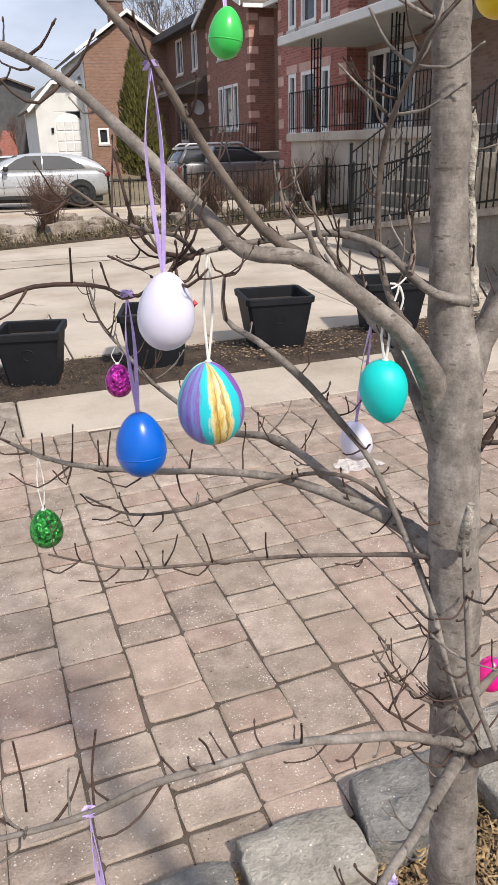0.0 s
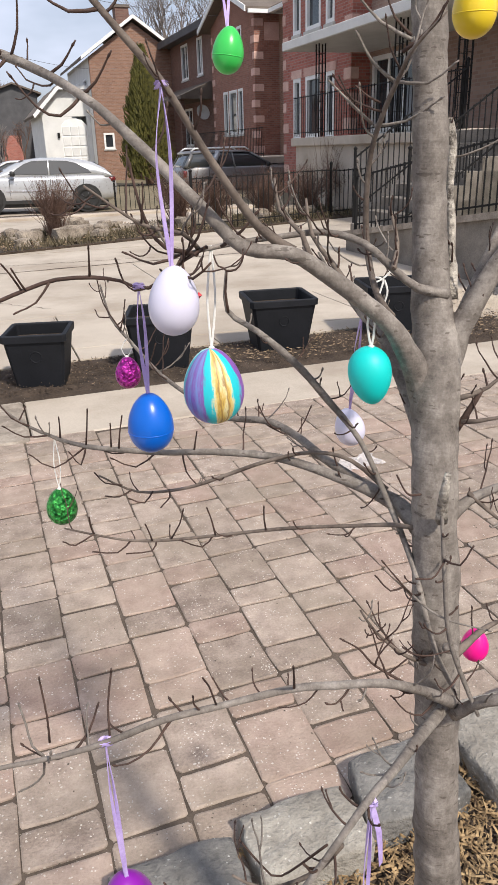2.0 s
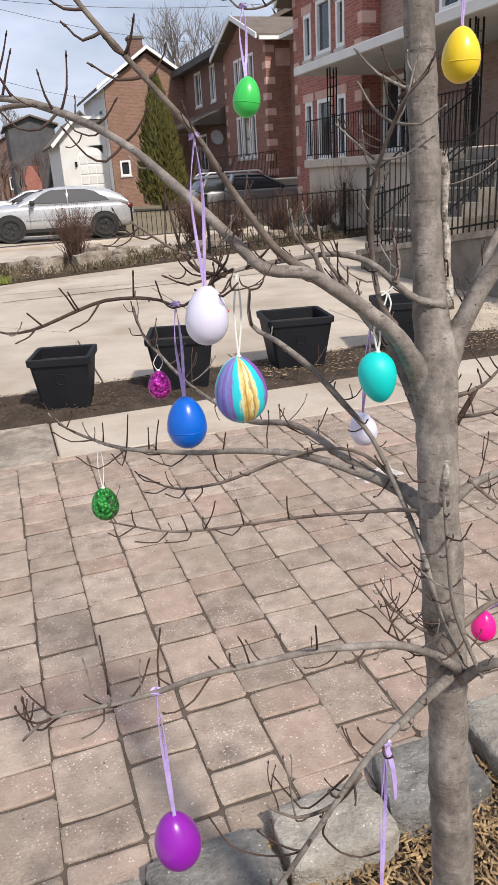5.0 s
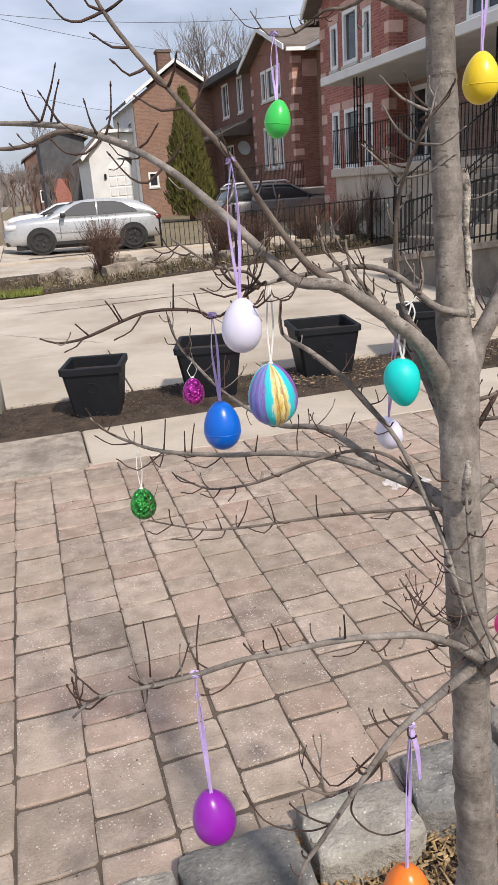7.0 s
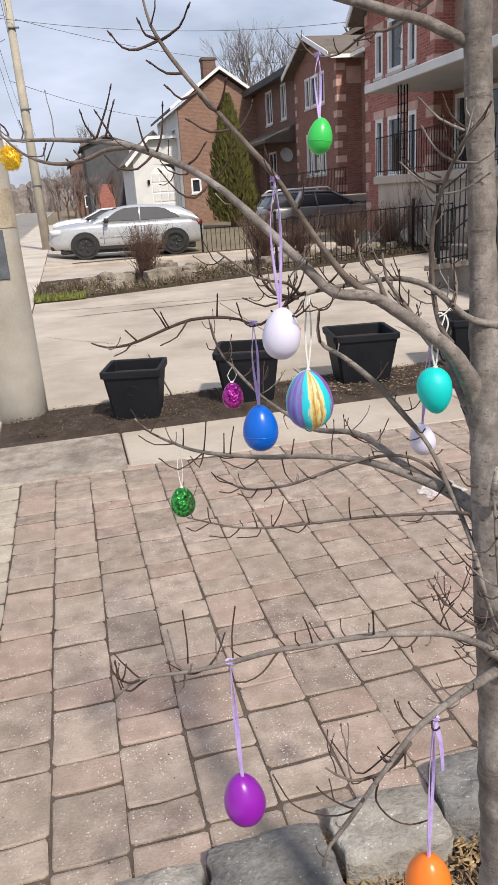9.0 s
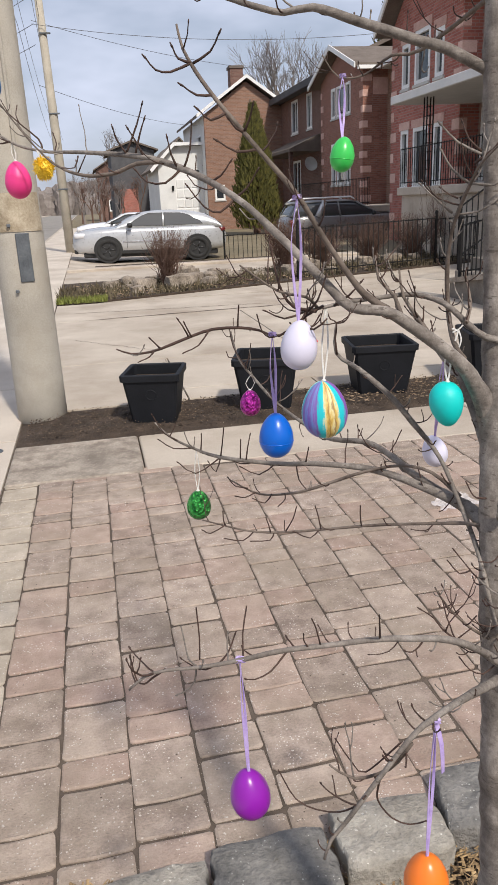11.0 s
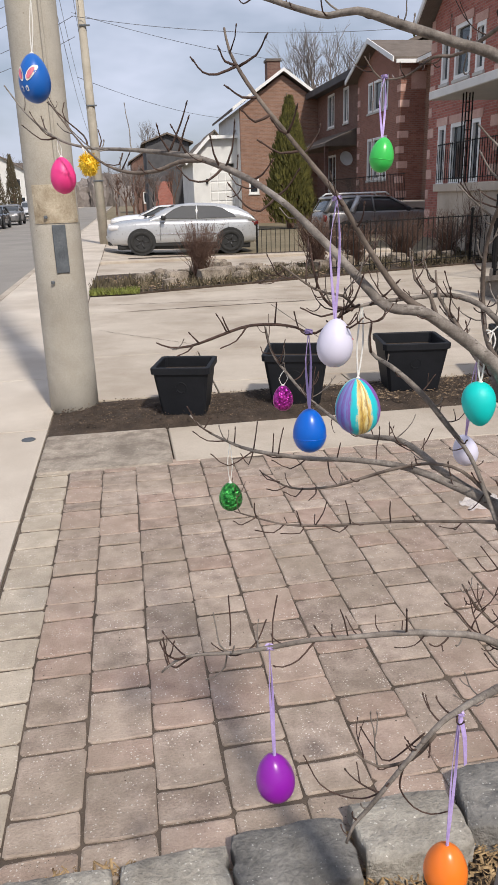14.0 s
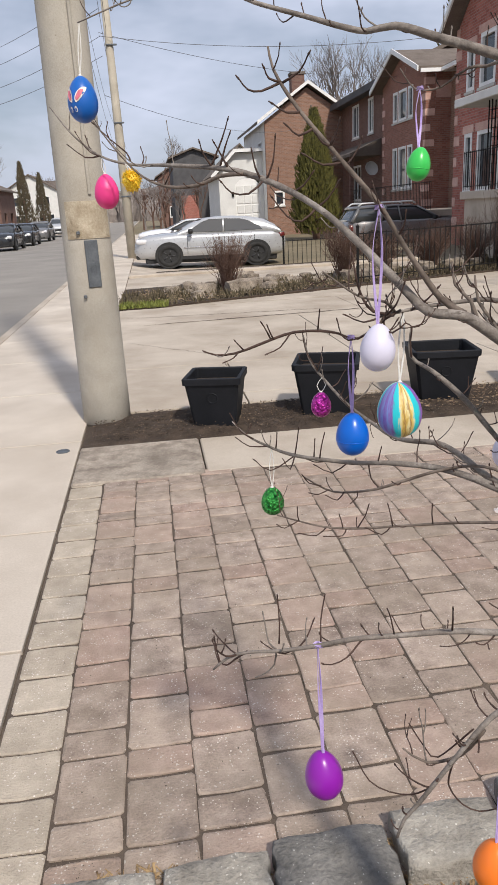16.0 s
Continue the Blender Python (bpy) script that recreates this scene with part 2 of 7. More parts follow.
DARK_BRICK = brickwork("dark_brown_brick", (0.14, 0.07, 0.054), (0.23, 0.125, 0.098), (0.2, 0.15, 0.125))
DARK_SIDING = surface("dark_grey_siding", (0.05, 0.05, 0.055), (0.11, 0.11, 0.115), 0.8, 1.5, 30, 0.2)
TAN_BRICK = brickwork("tan_brick", (0.30, 0.19, 0.15), (0.42, 0.29, 0.235), (0.36, 0.29, 0.25))
QUOIN = surface("pink_quoin_stone", (0.47, 0.28, 0.23), (0.70, 0.48, 0.41), 0.9, 3, 30, 0.4, 0.006, by_object=0.5)
SHINGLE = surface("brown_shingles", (0.10, 0.08, 0.065), (0.2, 0.165, 0.14), 0.95, 2, 25, 0.6, 0.01)
WHITE = surface("white_paint", (0.74, 0.74, 0.73), (0.87, 0.87, 0.855), 0.5, 2, 40, 0.05)
STUCCO = surface("white_siding", (0.6, 0.6, 0.585), (0.78, 0.78, 0.76), 0.8, 1.5, 40, 0.2)
SOFFIT = surface("grey_soffit", (0.46, 0.455, 0.43), (0.62, 0.615, 0.585), 0.8, 1.5, 40, 0.1)
IRON = surface("black_iron", (0.006, 0.006, 0.006), (0.02, 0.019, 0.019), 0.65, 8, 80, 0.2, shine=0.2)
# Dark colour stands for the shade of unlit rooms; also serves the front door.
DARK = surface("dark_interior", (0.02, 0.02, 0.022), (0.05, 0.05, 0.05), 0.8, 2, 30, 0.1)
CURTAIN = surface("pale_curtain", (0.36, 0.35, 0.345), (0.6, 0.59, 0.57), 0.9, 5, 40, 0.2)
TYRE = surface("tyre_rubber", (0.012, 0.012, 0.012), (0.035, 0.034, 0.033), 0.85, 8, 60, 0.3)
RIM = plain("alloy", (0.2, 0.205, 0.21), 0.4, 0.8)
DARK_RIM = plain("dark_alloy", (0.06, 0.06, 0.062), 0.45, 0.6)
CHROME = plain("bright_metal", (0.7, 0.7, 0.71), 0.25, 0.8)
SILVER = plain("silver_car_paint", (0.53, 0.54, 0.555), 0.3, 0.35, 0.7)
CHARCOAL = plain("charcoal_car_paint", (0.2, 0.195, 0.195), 0.32, 0.35, 0.6)
BLACKPAINT = plain("black_car_paint", (0.02, 0.022, 0.026), 0.25, 0.2, 0.7)
WHITECAR = plain("white_car_paint", (0.74, 0.75, 0.77), 0.3, 0.0, 0.6)
TRIM = plain("black_trim", (0.02, 0.02, 0.02), 0.6)
LAMP = plain("lamp_lens", (0.7, 0.7, 0.72), 0.1, 0.0, 1.0)
REDLAMP = plain("red_lamp_lens", (0.13, 0.012, 0.012), 0.15, 0.0, 1.0)
METAL_PLATE = surface("grey_metal_plate", (0.075, 0.085, 0.095), (0.17, 0.185, 0.2), 0.5, 12, 90, 0.2, metal=0.4)
PATCH = surface("tan_mortar_patch", (0.26, 0.205, 0.135), (0.52, 0.45, 0.34), 0.9, 9, 70, 0.6, 0.006, contrast=3.4)
WIRE = plain("cable", (0.1, 0.1, 0.11), 0.6)
PANE, pnt, pp = nodes_of("house_pane")
pp.inputs["Base Color"].default_value = (0.032, 0.038, 0.045, 1)
pp.inputs["Roughness"].default_value = 0.06
pp.inputs["Specular IOR Level"].default_value = 0.8
THUJA = surface("thuja_green", (0.022, 0.026, 0.006), (0.18, 0.165, 0.035), 0.85, 5, 40, 0.3, contrast=3.0)
GRASSY = surface("dry_plants", (0.03, 0.024, 0.014), (0.18, 0.145, 0.085), 0.9, 6, 40, 0.3, contrast=3.2)
WEED = surface("fresh_weeds", (0.09, 0.12, 0.02), (0.26, 0.28, 0.06), 0.8, 6, 40, 0.2)
LITTER = surface("leaf_litter", (0.12, 0.075, 0.04), (0.42, 0.31, 0.2), 0.9, 12, 60, 0.2)
BRUSH = surface("bare_brush", (0.06, 0.034, 0.026), (0.21, 0.125, 0.09), 0.9, 6, 40, 0.2)
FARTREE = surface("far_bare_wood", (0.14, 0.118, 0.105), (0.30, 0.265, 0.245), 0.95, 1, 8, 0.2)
LIGHTWOOD = surface("weathered_pole_wood", (0.33, 0.295, 0.235), (0.53, 0.485, 0.40), 0.9, 3, 60, 0.4)
GLASS, gnt, gp = nodes_of("window_glass")
gp.inputs["Base Color"].default_value = (0.05, 0.056, 0.062, 1)
gp.inputs["Roughness"].default_value = 0.05
gp.inputs["Specular IOR Level"].default_value = 0.9


# ---- mesh helpers ----
def finish(name, bm, mat, smooth=False):
    me = bpy.data.meshes.new(name)
    bm.normal_update()
    bm.to_mesh(me)
    bm.free()
    if smooth:
        me.polygons.foreach_set("use_smooth", [True] * len(me.polygons))
    me.materials.append(mat)
    return me


def thing(name, at, label, category, group="", kind="", bm=None, mat=None, smooth=False):
    ob = new(name, finish(name, bm, mat, smooth) if bm else None)
    ob.matrix_world = at
    return tagged(ob, label, category, group, kind)


def part(name, bm, mat, parent, label="", smooth=False, at=None):
    ob = new(name, finish(name, bm, mat, smooth))
    ob.parent = parent
    if at is not None:
        ob.matrix_local = at
    return tagged(ob, label)


def box(bm, x0, x1, y0, y1, z0, z1, bevel=0.0, jitter=0.0, rng=None):
    v = [bm.verts.new((x, y, z)) for x in (x0, x1) for y in (y0, y1) for z in (z0, z1)]
    if jitter:
        for q in v:
            q.co += Vector((rng.uniform(-1, 1), rng.uniform(-1, 1), rng.uniform(-1, 1))) * jitter
    f = [bm.faces.new([v[i] for i in q]) for q in ((0, 1, 3, 2), (4, 6, 7, 5), (0, 4, 5, 1), (2, 3, 7, 6), (0, 2, 6, 4), (1, 5, 7, 3))]
    if bevel:
        bmesh.ops.bevel(bm, geom=list({e for q in f for e in q.edges}), offset=bevel, segments=1, affect='EDGES')
    return bm


def solid(*a, **k):
    return box(bmesh.new(), *a, **k)


def tube(bm, points, radii, sides=8, cap=True, wobble=0.0, seed=0.0):
    """A tapered tube along points; returns nothing."""
    pts = [Vector(p) for p in points]
    rings, ref = [], None
    for i, p in enumerate(pts):
        d = (pts[min(i + 1, len(pts) - 1)] - pts[max(i - 1, 0)]).normalized()
        if ref is None:
            ref = d.orthogonal().normalized()
        ref = (ref - d * ref.dot(d)).normalized()
        side = d.cross(ref)
        ring = []
        for k in range(sides):
            a = 2 * math.pi * k / sides
            n = ref * math.cos(a) + side * math.sin(a)
            r = radii[i]
            if wobble:
                r *= 1 + wobble * noise.noise((p + n * r) * 55 + Vector((seed, 0, 0)))
            ring.append(bm.verts.new(p + n * r))
        rings.append(ring)
    for a, b in zip(rings, rings[1:]):
        for k in range(sides):
            bm.faces.new((a[k], a[(k + 1) % sides], b[(k + 1) % sides], b[k]))
    if cap:
        bm.faces.new(list(reversed(rings[0])))
        bm.faces.new(rings[-1])


def glide(nodes, step):
    """Points every step metres or so along a smooth curve through nodes of any width."""
    n = [Vector(q) if len(q) == 3 else Vector(q) for q in nodes]
    out = []
    for i in range(len(n) - 1):
        p0, p1, p2, p3 = n[max(i - 1, 0)], n[i], n[i + 1], n[min(i + 2, len(n) - 1)]
        k = max(2, int((p2 - p1).length / step))
        for j in range(k):
            t = j / k
            out.append(0.5 * ((2 * p1) + (p2 - p0) * t + (2 * p0 - 5 * p1 + 4 * p2 - p3) * t * t + (3 * p1 - p0 - 3 * p2 + p3) * t ** 3))
    out.append(n[-1])
    return out


def lathe(bm, profile, sides=24, axis=Vector((0, 0, 0))):
    rings = []
    for r, z in profile:
        if r < 1e-5:
            rings.append([bm.verts.new(axis + Vector((0, 0, z)))])
        else:
            rings.append([bm.verts.new(axis + Vector((r * math.cos(2 * math.pi * k / sides), r * math.sin(2 * math.pi * k / sides), z))) for k in range(sides)])
    for a, b in zip(rings, rings[1:]):
        for k in range(sides):
            q = [a[k % len(a)], a[(k + 1) % len(a)], b[(k + 1) % len(b)], b[k % len(b)]]
            q = [v for i, v in enumerate(q) if v not in q[:i]]
            if len(q) > 2:
                bm.faces.new(q)
    return bm


def rough_block(bm, cx, cy, z0, sx, sy, sz, rng, lumps=0.18):
    """An irregular rounded stone standing on z0."""
    b = bmesh.new()
    bmesh.ops.create_icosphere(b, subdivisions=2, radius=1)
    off = Vector((rng.uniform(0, 50), rng.uniform(0, 50), 0))
    idx = {}
    for v in b.verts:
        q = v.co.copy()
        for i in range(3):
            q[i] = math.copysign(abs(q[i]) ** 0.55, q[i])
        q *= 1 + lumps * noise.noise(q * 1.3 + off)
        idx[v.index] = bm.verts.new((cx + q.x * sx / 2, cy + q.y * sy / 2, z0 + (q.z + 0.9) * sz / 2))
    for f in b.faces:
        bm.faces.new([idx[v.index] for v in f.verts])
    b.free()


# ---- ground and paving (x into the lots, y along the street) ----
bm = bmesh.new()
for q in ((-500, -300), (500, -300), (500, 900), (-500, 900)):
    bm.verts.new((*q, -0.2))
bm.faces.new(bm.verts)
thing("ground", M(0, 0), "dry brown earth stretching away under the street", "ground", kind="structure", bm=bm, mat=EARTH)
thing("road", M(0, 0), "grey worn asphalt street", "road", kind="structure", bm=solid(-8.9, -1.55, -80, 400, -0.3, -0.1), mat=ASPHALT)
thing("curb", M(0, 0), "low worn concrete curb along the street", "curb", kind="structure", bm=solid(-1.55, -1.4, -80, 400, -0.3, -0.005, 0.02), mat=CONCRETE)
thing("far_curb", M(0, 0), "low concrete curb on the far side of the street", "curb", kind="structure", bm=solid(-9.05, -8.9, -80, 400, -0.3, 0.0, 0.02), mat=CONCRETE)
thing("far_pavement", M(0, 0), "pale concrete pavement across the street", "pavement", kind="structure", bm=solid(-11, -9.05, -80, 400, -0.3, -0.01), mat=CONCRETE)
thing("far_lawn", M(0, 0), "dry lawns across the street", "lawn", kind="structure", bm=solid(-60, -11, -80, 400, -0.3, 0.0), mat=EARTH)

pavement = thing("pavement", M(0, 0), "pale concrete pavement with sawn joints", "pavement", kind="structure", bm=solid(-1.4, -0.004, -30, 60, -0.3, -0.02), mat=JOINT)
slab_edges = [-6.0, -4.4, -2.8, -1.2, 0.4, 1.45, 2.95, 4.5, 6.1, 7.6, 9.2, 10.8, 12.4, 14, 15.6, 17.2, 20, 24, 30, 40, 60]
for a, b in zip(slab_edges, slab_edges[1:]):
    part("slab", solid(-1.395, -0.012, a + 0.008, b - 0.008, -0.1, 0.0, 0.003), WALK_CONCRETE, pavement)

thing("valve_cap", M(-0.116, 2.752, 0.0), "small round metal valve cap in the pavement", "valve cap", bm=lathe(bmesh.new(), [(0, -0.01), (0.045, -0.01), (0.045, 0.004), (0.038, 0.006), (0.034, 0.002), (0, 0.003)], 20), mat=METAL_PLATE)

far_drive = thing("neighbour_drive", M(0, 0), "wide pale concrete driveway with cracks", "driveway", kind="structure", bm=solid(0, 8, 3.5, 10.2, -0.3, -0.02), mat=JOINT)
for x0, x1, y0, y1 in ((0.0, 1.25, 3.62, 5.3), (1.25, 2.35, 3.62, 3.97), (2.35, 3.9, 3.62, 3.97), (1.25, 3.9, 3.97, 5.3), (3.9, 8, 3.62, 5.3), (0, 2.6, 5.3, 8.3), (2.6, 8, 5.3, 8.3), (0, 3.6, 8.3, 10.15), (3.6, 8, 8.3, 10.15)):
    part("slab", solid(x0 + 0.006, x1 - 0.006, y0 + 0.007, y1 - 0.007, -0.1, 0.0, 0.003), CONCRETE, far_drive)
crack_rng = random.Random(77)
for x0, y0, x1, y1, w in ((0.35, 8.28, 5.4, 8.62, 0.028), (0.1, 9.1, 3.2, 8.75, 0.012), (0.2, 6.9, 1.3, 5.6, 0.006), (1.25, 5.3, 0.9, 3.7, 0.006)):
    bm, steps = bmesh.new(), 40
    rail = []
    for i in range(steps + 1):
        t = i / steps
        c = Vector((x0 + (x1 - x0) * t, y0 + (y1 - y0) * t, 0.004))
        c += Vector((crack_rng.uniform(-1, 1), crack_rng.uniform(-1, 1), 0)) * 0.018
        h = Vector((-(y1 - y0), x1 - x0, 0)).normalized() * w * crack_rng.uniform(0.3, 1.0) * min(1, 6 * t + 0.1, 6 * (1 - t) + 0.1)
        rail.append((bm.verts.new(c - h), bm.verts.new(c + h)))
    for p, q in zip(rail, rail[1:]):
        bm.faces.new((p[0], q[0], q[1], p[1]))
    part("crack", bm, JOINT, far_drive, "dark crack in the concrete")
thing("old_slab", M(0, 0), "grey weathered concrete slab beside the planting bed", "slab", kind="structure", bm=solid(0.0, 0.785, 2.06, 2.76, -0.1, 0.012, 0.012), mat=OLD_CONCRETE)
strip = thing("concrete_strip", M(0, 0), "pale concrete strip along the planting bed", "slab", kind="structure", bm=solid(0.79, 7, 2.09, 2.74, -0.2, -0.015), mat=JOINT)
for a, b in ((0.795, 3.1), (3.11, 5.4), (5.41, 7.0)):
    part("slab", solid(a, b, 2.09, 2.76, -0.1, 0.006, 0.008), CONCRETE, strip)

# planting bed: a low heap of dark soil
bm = bmesh.new()
bmesh.ops.create_grid(bm, x_segments=110, y_segments=26, size=0.5)
for v in bm.verts:
    u, w = v.co.x + 0.5, v.co.y + 0.5
    x, y = u * 5.6, 2.76 + w * 0.86
    edge = min(1, min(w, 1 - w) * 5, (1 - u) * 40, u * 25)
    v.co = Vector((x, y, -0.012 + edge * (0.035 + 0.028 * noise.noise((x * 3, y * 3, 0)) + 0.02 * noise.noise((x * 14, y * 14, 3)) + 0.008 * noise.noise((x * 40, y * 40, 5)))))
thing("planting_bed", M(0, 0), "narrow bed of loose dark soil beside the driveway", "soil", kind="structure", bm=bm, mat=SOIL, smooth=True)

# ---- concrete street pole ----
def street_pole():
    ob = thing("utility_pole", M(0.14, 3.5, 0), "thick weathered concrete utility pole standing at the bed's end", "utility pole")
    part("shaft", lathe(bmesh.new(), [(0.0, -0.2), (0.178, -0.2), (0.176, 0.3), (0.168, 1.5), (0.158, 3), (0.148, 5), (0.125, 9), (0.0, 9)], 32), POLE_CONCRETE, ob, smooth=True)
    bm = bmesh.new()
    rows = []
    for k in range(15):
        a = radians(-132 + 112 * k / 14)
        rows.append([bm.verts.new((r * math.cos(a), r * math.sin(a), z)) for r, z in ((0.160, 1.335), (0.1745, 1.33 + 0.004 * noise.noise((k, 0, 0))), (0.172, 1.575 + 0.006 * noise.noise((k, 3, 0))), (0.158, 1.58))])
    for a, b in zip(rows, rows[1:]):
        for k in range(3):
            bm.faces.new((a[k], b[k], b[k + 1], a[k + 1]))
    part("patch", bm, PATCH, ob, "tan rough patch on the shaft")
    face = pose(0, 0, 0, 0, 0, -78)
    plate = part("plate", solid(0.166, 0.18, -0.045, 0.045, 1.0, 1.32, 0.004), METAL_PLATE, ob, "grey metal plate with worn marks", at=face)
    bm = bmesh.new()
    for i, (a, b) in enumerate(((0.0, 0.03), (-0.012, 0.03), (-0.02, 0.022))):
        box(bm, 0.18, 0.182, a - 0.008, b - 0.012, 1.22 - i * 0.035, 1.24 - i * 0.035)
    part("marks", bm, METAL_PLATE, plate)
    bm = bmesh.new()
    tube(bm, [(0.17, 0.03, 1.62), (0.166, 0.03, 3), (0.158, 0.03, 5)], [0.012] * 3, 8)
    part("conduit", bm, POLE_CONCRETE, ob, at=face)
    for z, r in ((0.93, 0.02), (1.36, 0.025)):
        part("strap", solid(0.165, 0.178, -0.09, -0.065, z, z + 0.022, 0.004), METAL_PLATE, ob, at=face)


street_pole()


# ---- planters ----
def planter(x, y, turn, size, height):
    ob = thing("planter", M(x, y, 0.0, turn), "empty black plastic square planter on the soil", "planter", "planters along the bed")
    a, b, h = size / 2 * 0.73, size / 2 * 0.965, height
    bm = bmesh.new()

    def ring(r, z):
        k = r * 0.1
        return [bm.verts.new((sx, sy, z)) for sx, sy in ((-r + k, -r), (r - k, -r), (r, -r + k), (r, r - k), (r - k, r), (-r + k, r), (-r, r - k), (-r, -r + k))]

    rows = [ring(a, -0.01), ring(b, h - 0.045), ring(b + 0.014, h - 0.045), ring(b + 0.016, h - 0.004), ring(b + 0.012, h), ring(b - 0.012, h), ring(b - 0.016, h - 0.006), ring(a * 1.2, h * 0.55)]
    for p, q in zip(rows, rows[1:]):
        for k in range(8):
            bm.faces.new((p[k], p[(k + 1) % 8], q[(k + 1) % 8], q[k]))
    bm.faces.new(list(reversed(rows[0])))
    body = part("body", bm, PLANTER, ob)
    bm = bmesh.new()
    r = a + (b - a) * 0.72
    bm.faces.new([bm.verts.new((sx * r, sy * r, h * 0.8)) for sx, sy in ((-1, -1), (1, -1), (1, 1), (-1, 1))])
    part("soil", bm, SOIL, ob, "dry soil inside the planter")
    bm = bmesh.new()
    mid = (a + (b - a) * 0.62)
    ring_pts = [(0.036 * math.cos(t * math.pi / 8), 0, 0.036 * math.sin(t * math.pi / 8)) for t in range(17)]
    tube(bm, ring_pts, [0.0045] * 17, 6, False)
    part("emblem", bm, PLANTER, body, at=pose(0, -mid - 0.004, h * 0.62, 7))
    return ob


planter(0.955, 3.10, -15, 0.392, 0.375)
planter(1.785, 3.18, -17, 0.46, 0.40)
planter(2.70, 3.30, -9, 0.485, 0.405)
planter(3.70, 3.36, -14, 0.49, 0.41)

# ---- the tree ----
tree = thing("tree", pose(0, 0, 0), "young bare tree with smooth grey bark and budding twigs", "tree")
twig_rng = random.Random(5)
twig_count = [0]


def twig(bm, base, way, length, r, rng, bend=1.0):
    """A short twig that leaves along way and curves upwards to a pointed bud."""
    p, d, pts, rad = Vector(base), Vector(way).normalized(), [], []
    n = 6
    for i in range(n + 1):
        pts.append(p.copy())
        rad.append(r * (1 - 0.45 * i / n))
        d = (d + Vector((rng.uniform(-0.24, 0.24), rng.uniform(-0.24, 0.24), 0.27 * bend + rng.uniform(-0.2, 0.2)))).normalized()
        p = p + d * length / n
    tube(bm, pts, rad, 5)
    tip, q = pts[-1], r * 1.0
    tube(bm, [tip - d * q, tip + d * q * 0.8, tip + d * q * 2.2, tip + d * q * 3.2], [r * 0.6, q, q * 0.7, r * 0.15], 5)
    return pts


def limb(name, nodes, twigs=None, mat=None, long=1.0):
    pts4 = glide([Vector(q) for q in nodes], 0.012)
    bm = bmesh.new()
    pts = [Vector(q[:3]) for q in pts4]
    for i, p in enumerate(pts):
        n = noise.noise_vector(p * 28)
        p += n * 0.10 * pts4[i][3]
    rad = [max(q[3], 0.0008) * (1 + 0.05 * noise.noise(Vector(q[:3]) * 60)) for q in pts4]
    thick = max(rad) > 0.008
    tube(bm, pts, rad, 14 if thick else 8, True, 0.09 if thick else 0.05)
    ob = part("trunk" if name == "trunk" else "limb", bm, mat or (BARK if max(rad) > 0.0052 else YOUNG if max(rad) > 0.0021 else TWIG), tree, smooth=True)
    count = int(len(pts) * 0.012 * 42) if twigs is None else twigs
    rest = bmesh.new()
    for k in range(count):
        i = min(len(pts) - 2, int(len(pts) * (0.12 + 0.86 * (k + twig_rng.random()) / count)))
        d = (pts[i + 1] - pts[i]).normalized()
        s = Matrix.Rotation(twig_rng.uniform(0, 2 * math.pi), 3, d) @ d.orthogonal().normalized()
        s.z = s.z * 0.6 - 0.25
        way = s + d * twig_rng.uniform(0.1, 0.8)
        length = twig_rng.choice((0.012, 0.018, 0.025, 0.032, 0.045, 0.06)) * long
        r = min(twig_rng.uniform(0.0009, 0.00135), rad[i] * 0.75)
        single = twig_count[0] < 300
        twig_count[0] += 1
        bm = bmesh.new() if single else rest
        made = twig(bm, pts[i], way, length, r, twig_rng)
        if length > 0.03 * long and twig_rng.random() < 0.5:
            twig(bm, made[3], (way - 1.6 * d * way.dot(d)).normalized() + Vector((0, 0, 0.2)), length * 0.45, r * 0.8, twig_rng)
        if single:
            part("twig", bm, BARK if twig_rng.random() < 0.22 else TWIG, ob, smooth=True)
    if rest.verts:
        tagged(part("twig_cluster", rest, TWIG, ob, "dark curved twigs with pointed buds", smooth=True), kind="stuff")
    else:
        rest.free()
    return ob


limb("trunk", ((0.306, 0.895, -0.08, 0.0407), (0.304, 0.9, 0.03, 0.0328), (0.303, 0.915, 0.3, 0.0280), (0.302, 0.93, 0.603, 0.0261), (0.293, 0.935, 0.741, 0.0240), (0.29, 0.95, 0.849, 0.0233), (0.28, 0.965, 1.02, 0.0232), (0.278, 0.985, 1.107, 0.0222), (0.28, 1.01, 1.189, 0.0231), (0.283, 1.04, 1.24, 0.0222), (0.279, 1.055, 1.284, 0.0185), (0.276, 1.065, 1.349, 0.0164), (0.272, 1.07, 1.428, 0.0159), (0.269, 1.08, 1.502, 0.0160), (0.266, 1.085, 1.549, 0.0157), (0.262, 1.09, 1.75, 0.0146), (0.26, 1.1, 2.05, 0.0114)), 0)
limb("limb_long", ((0.279, 1.015, 1.14, 0.0150), (0.268, 1.015, 1.195, 0.0145), (0.234, 1.0, 1.258, 0.0090), (0.199, 0.99, 1.29, 0.0078), (0.168, 0.98, 1.314, 0.0072), (0.138, 0.97, 1.333, 0.0063), (0.1, 0.97, 1.338, 0.0057), (0.069, 0.98, 1.367, 0.0052), (0.023, 1.0, 1.412, 0.0048), (-0.034, 1.05, 1.458, 0.0040), (-0.105, 1.12, 1.495, 0.0045), (-0.18, 1.16, 1.52, 0.0039), (-0.288, 1.22, 1.535, 0.0028), (-0.367, 1.27, 1.543, 0.0022), (-0.432, 1.3, 1.561, 0.0019), (-0.492, 1.33, 1.6, 0.0015), (-0.544, 1.36, 1.652, 0.0012)), 16, long=1.3)
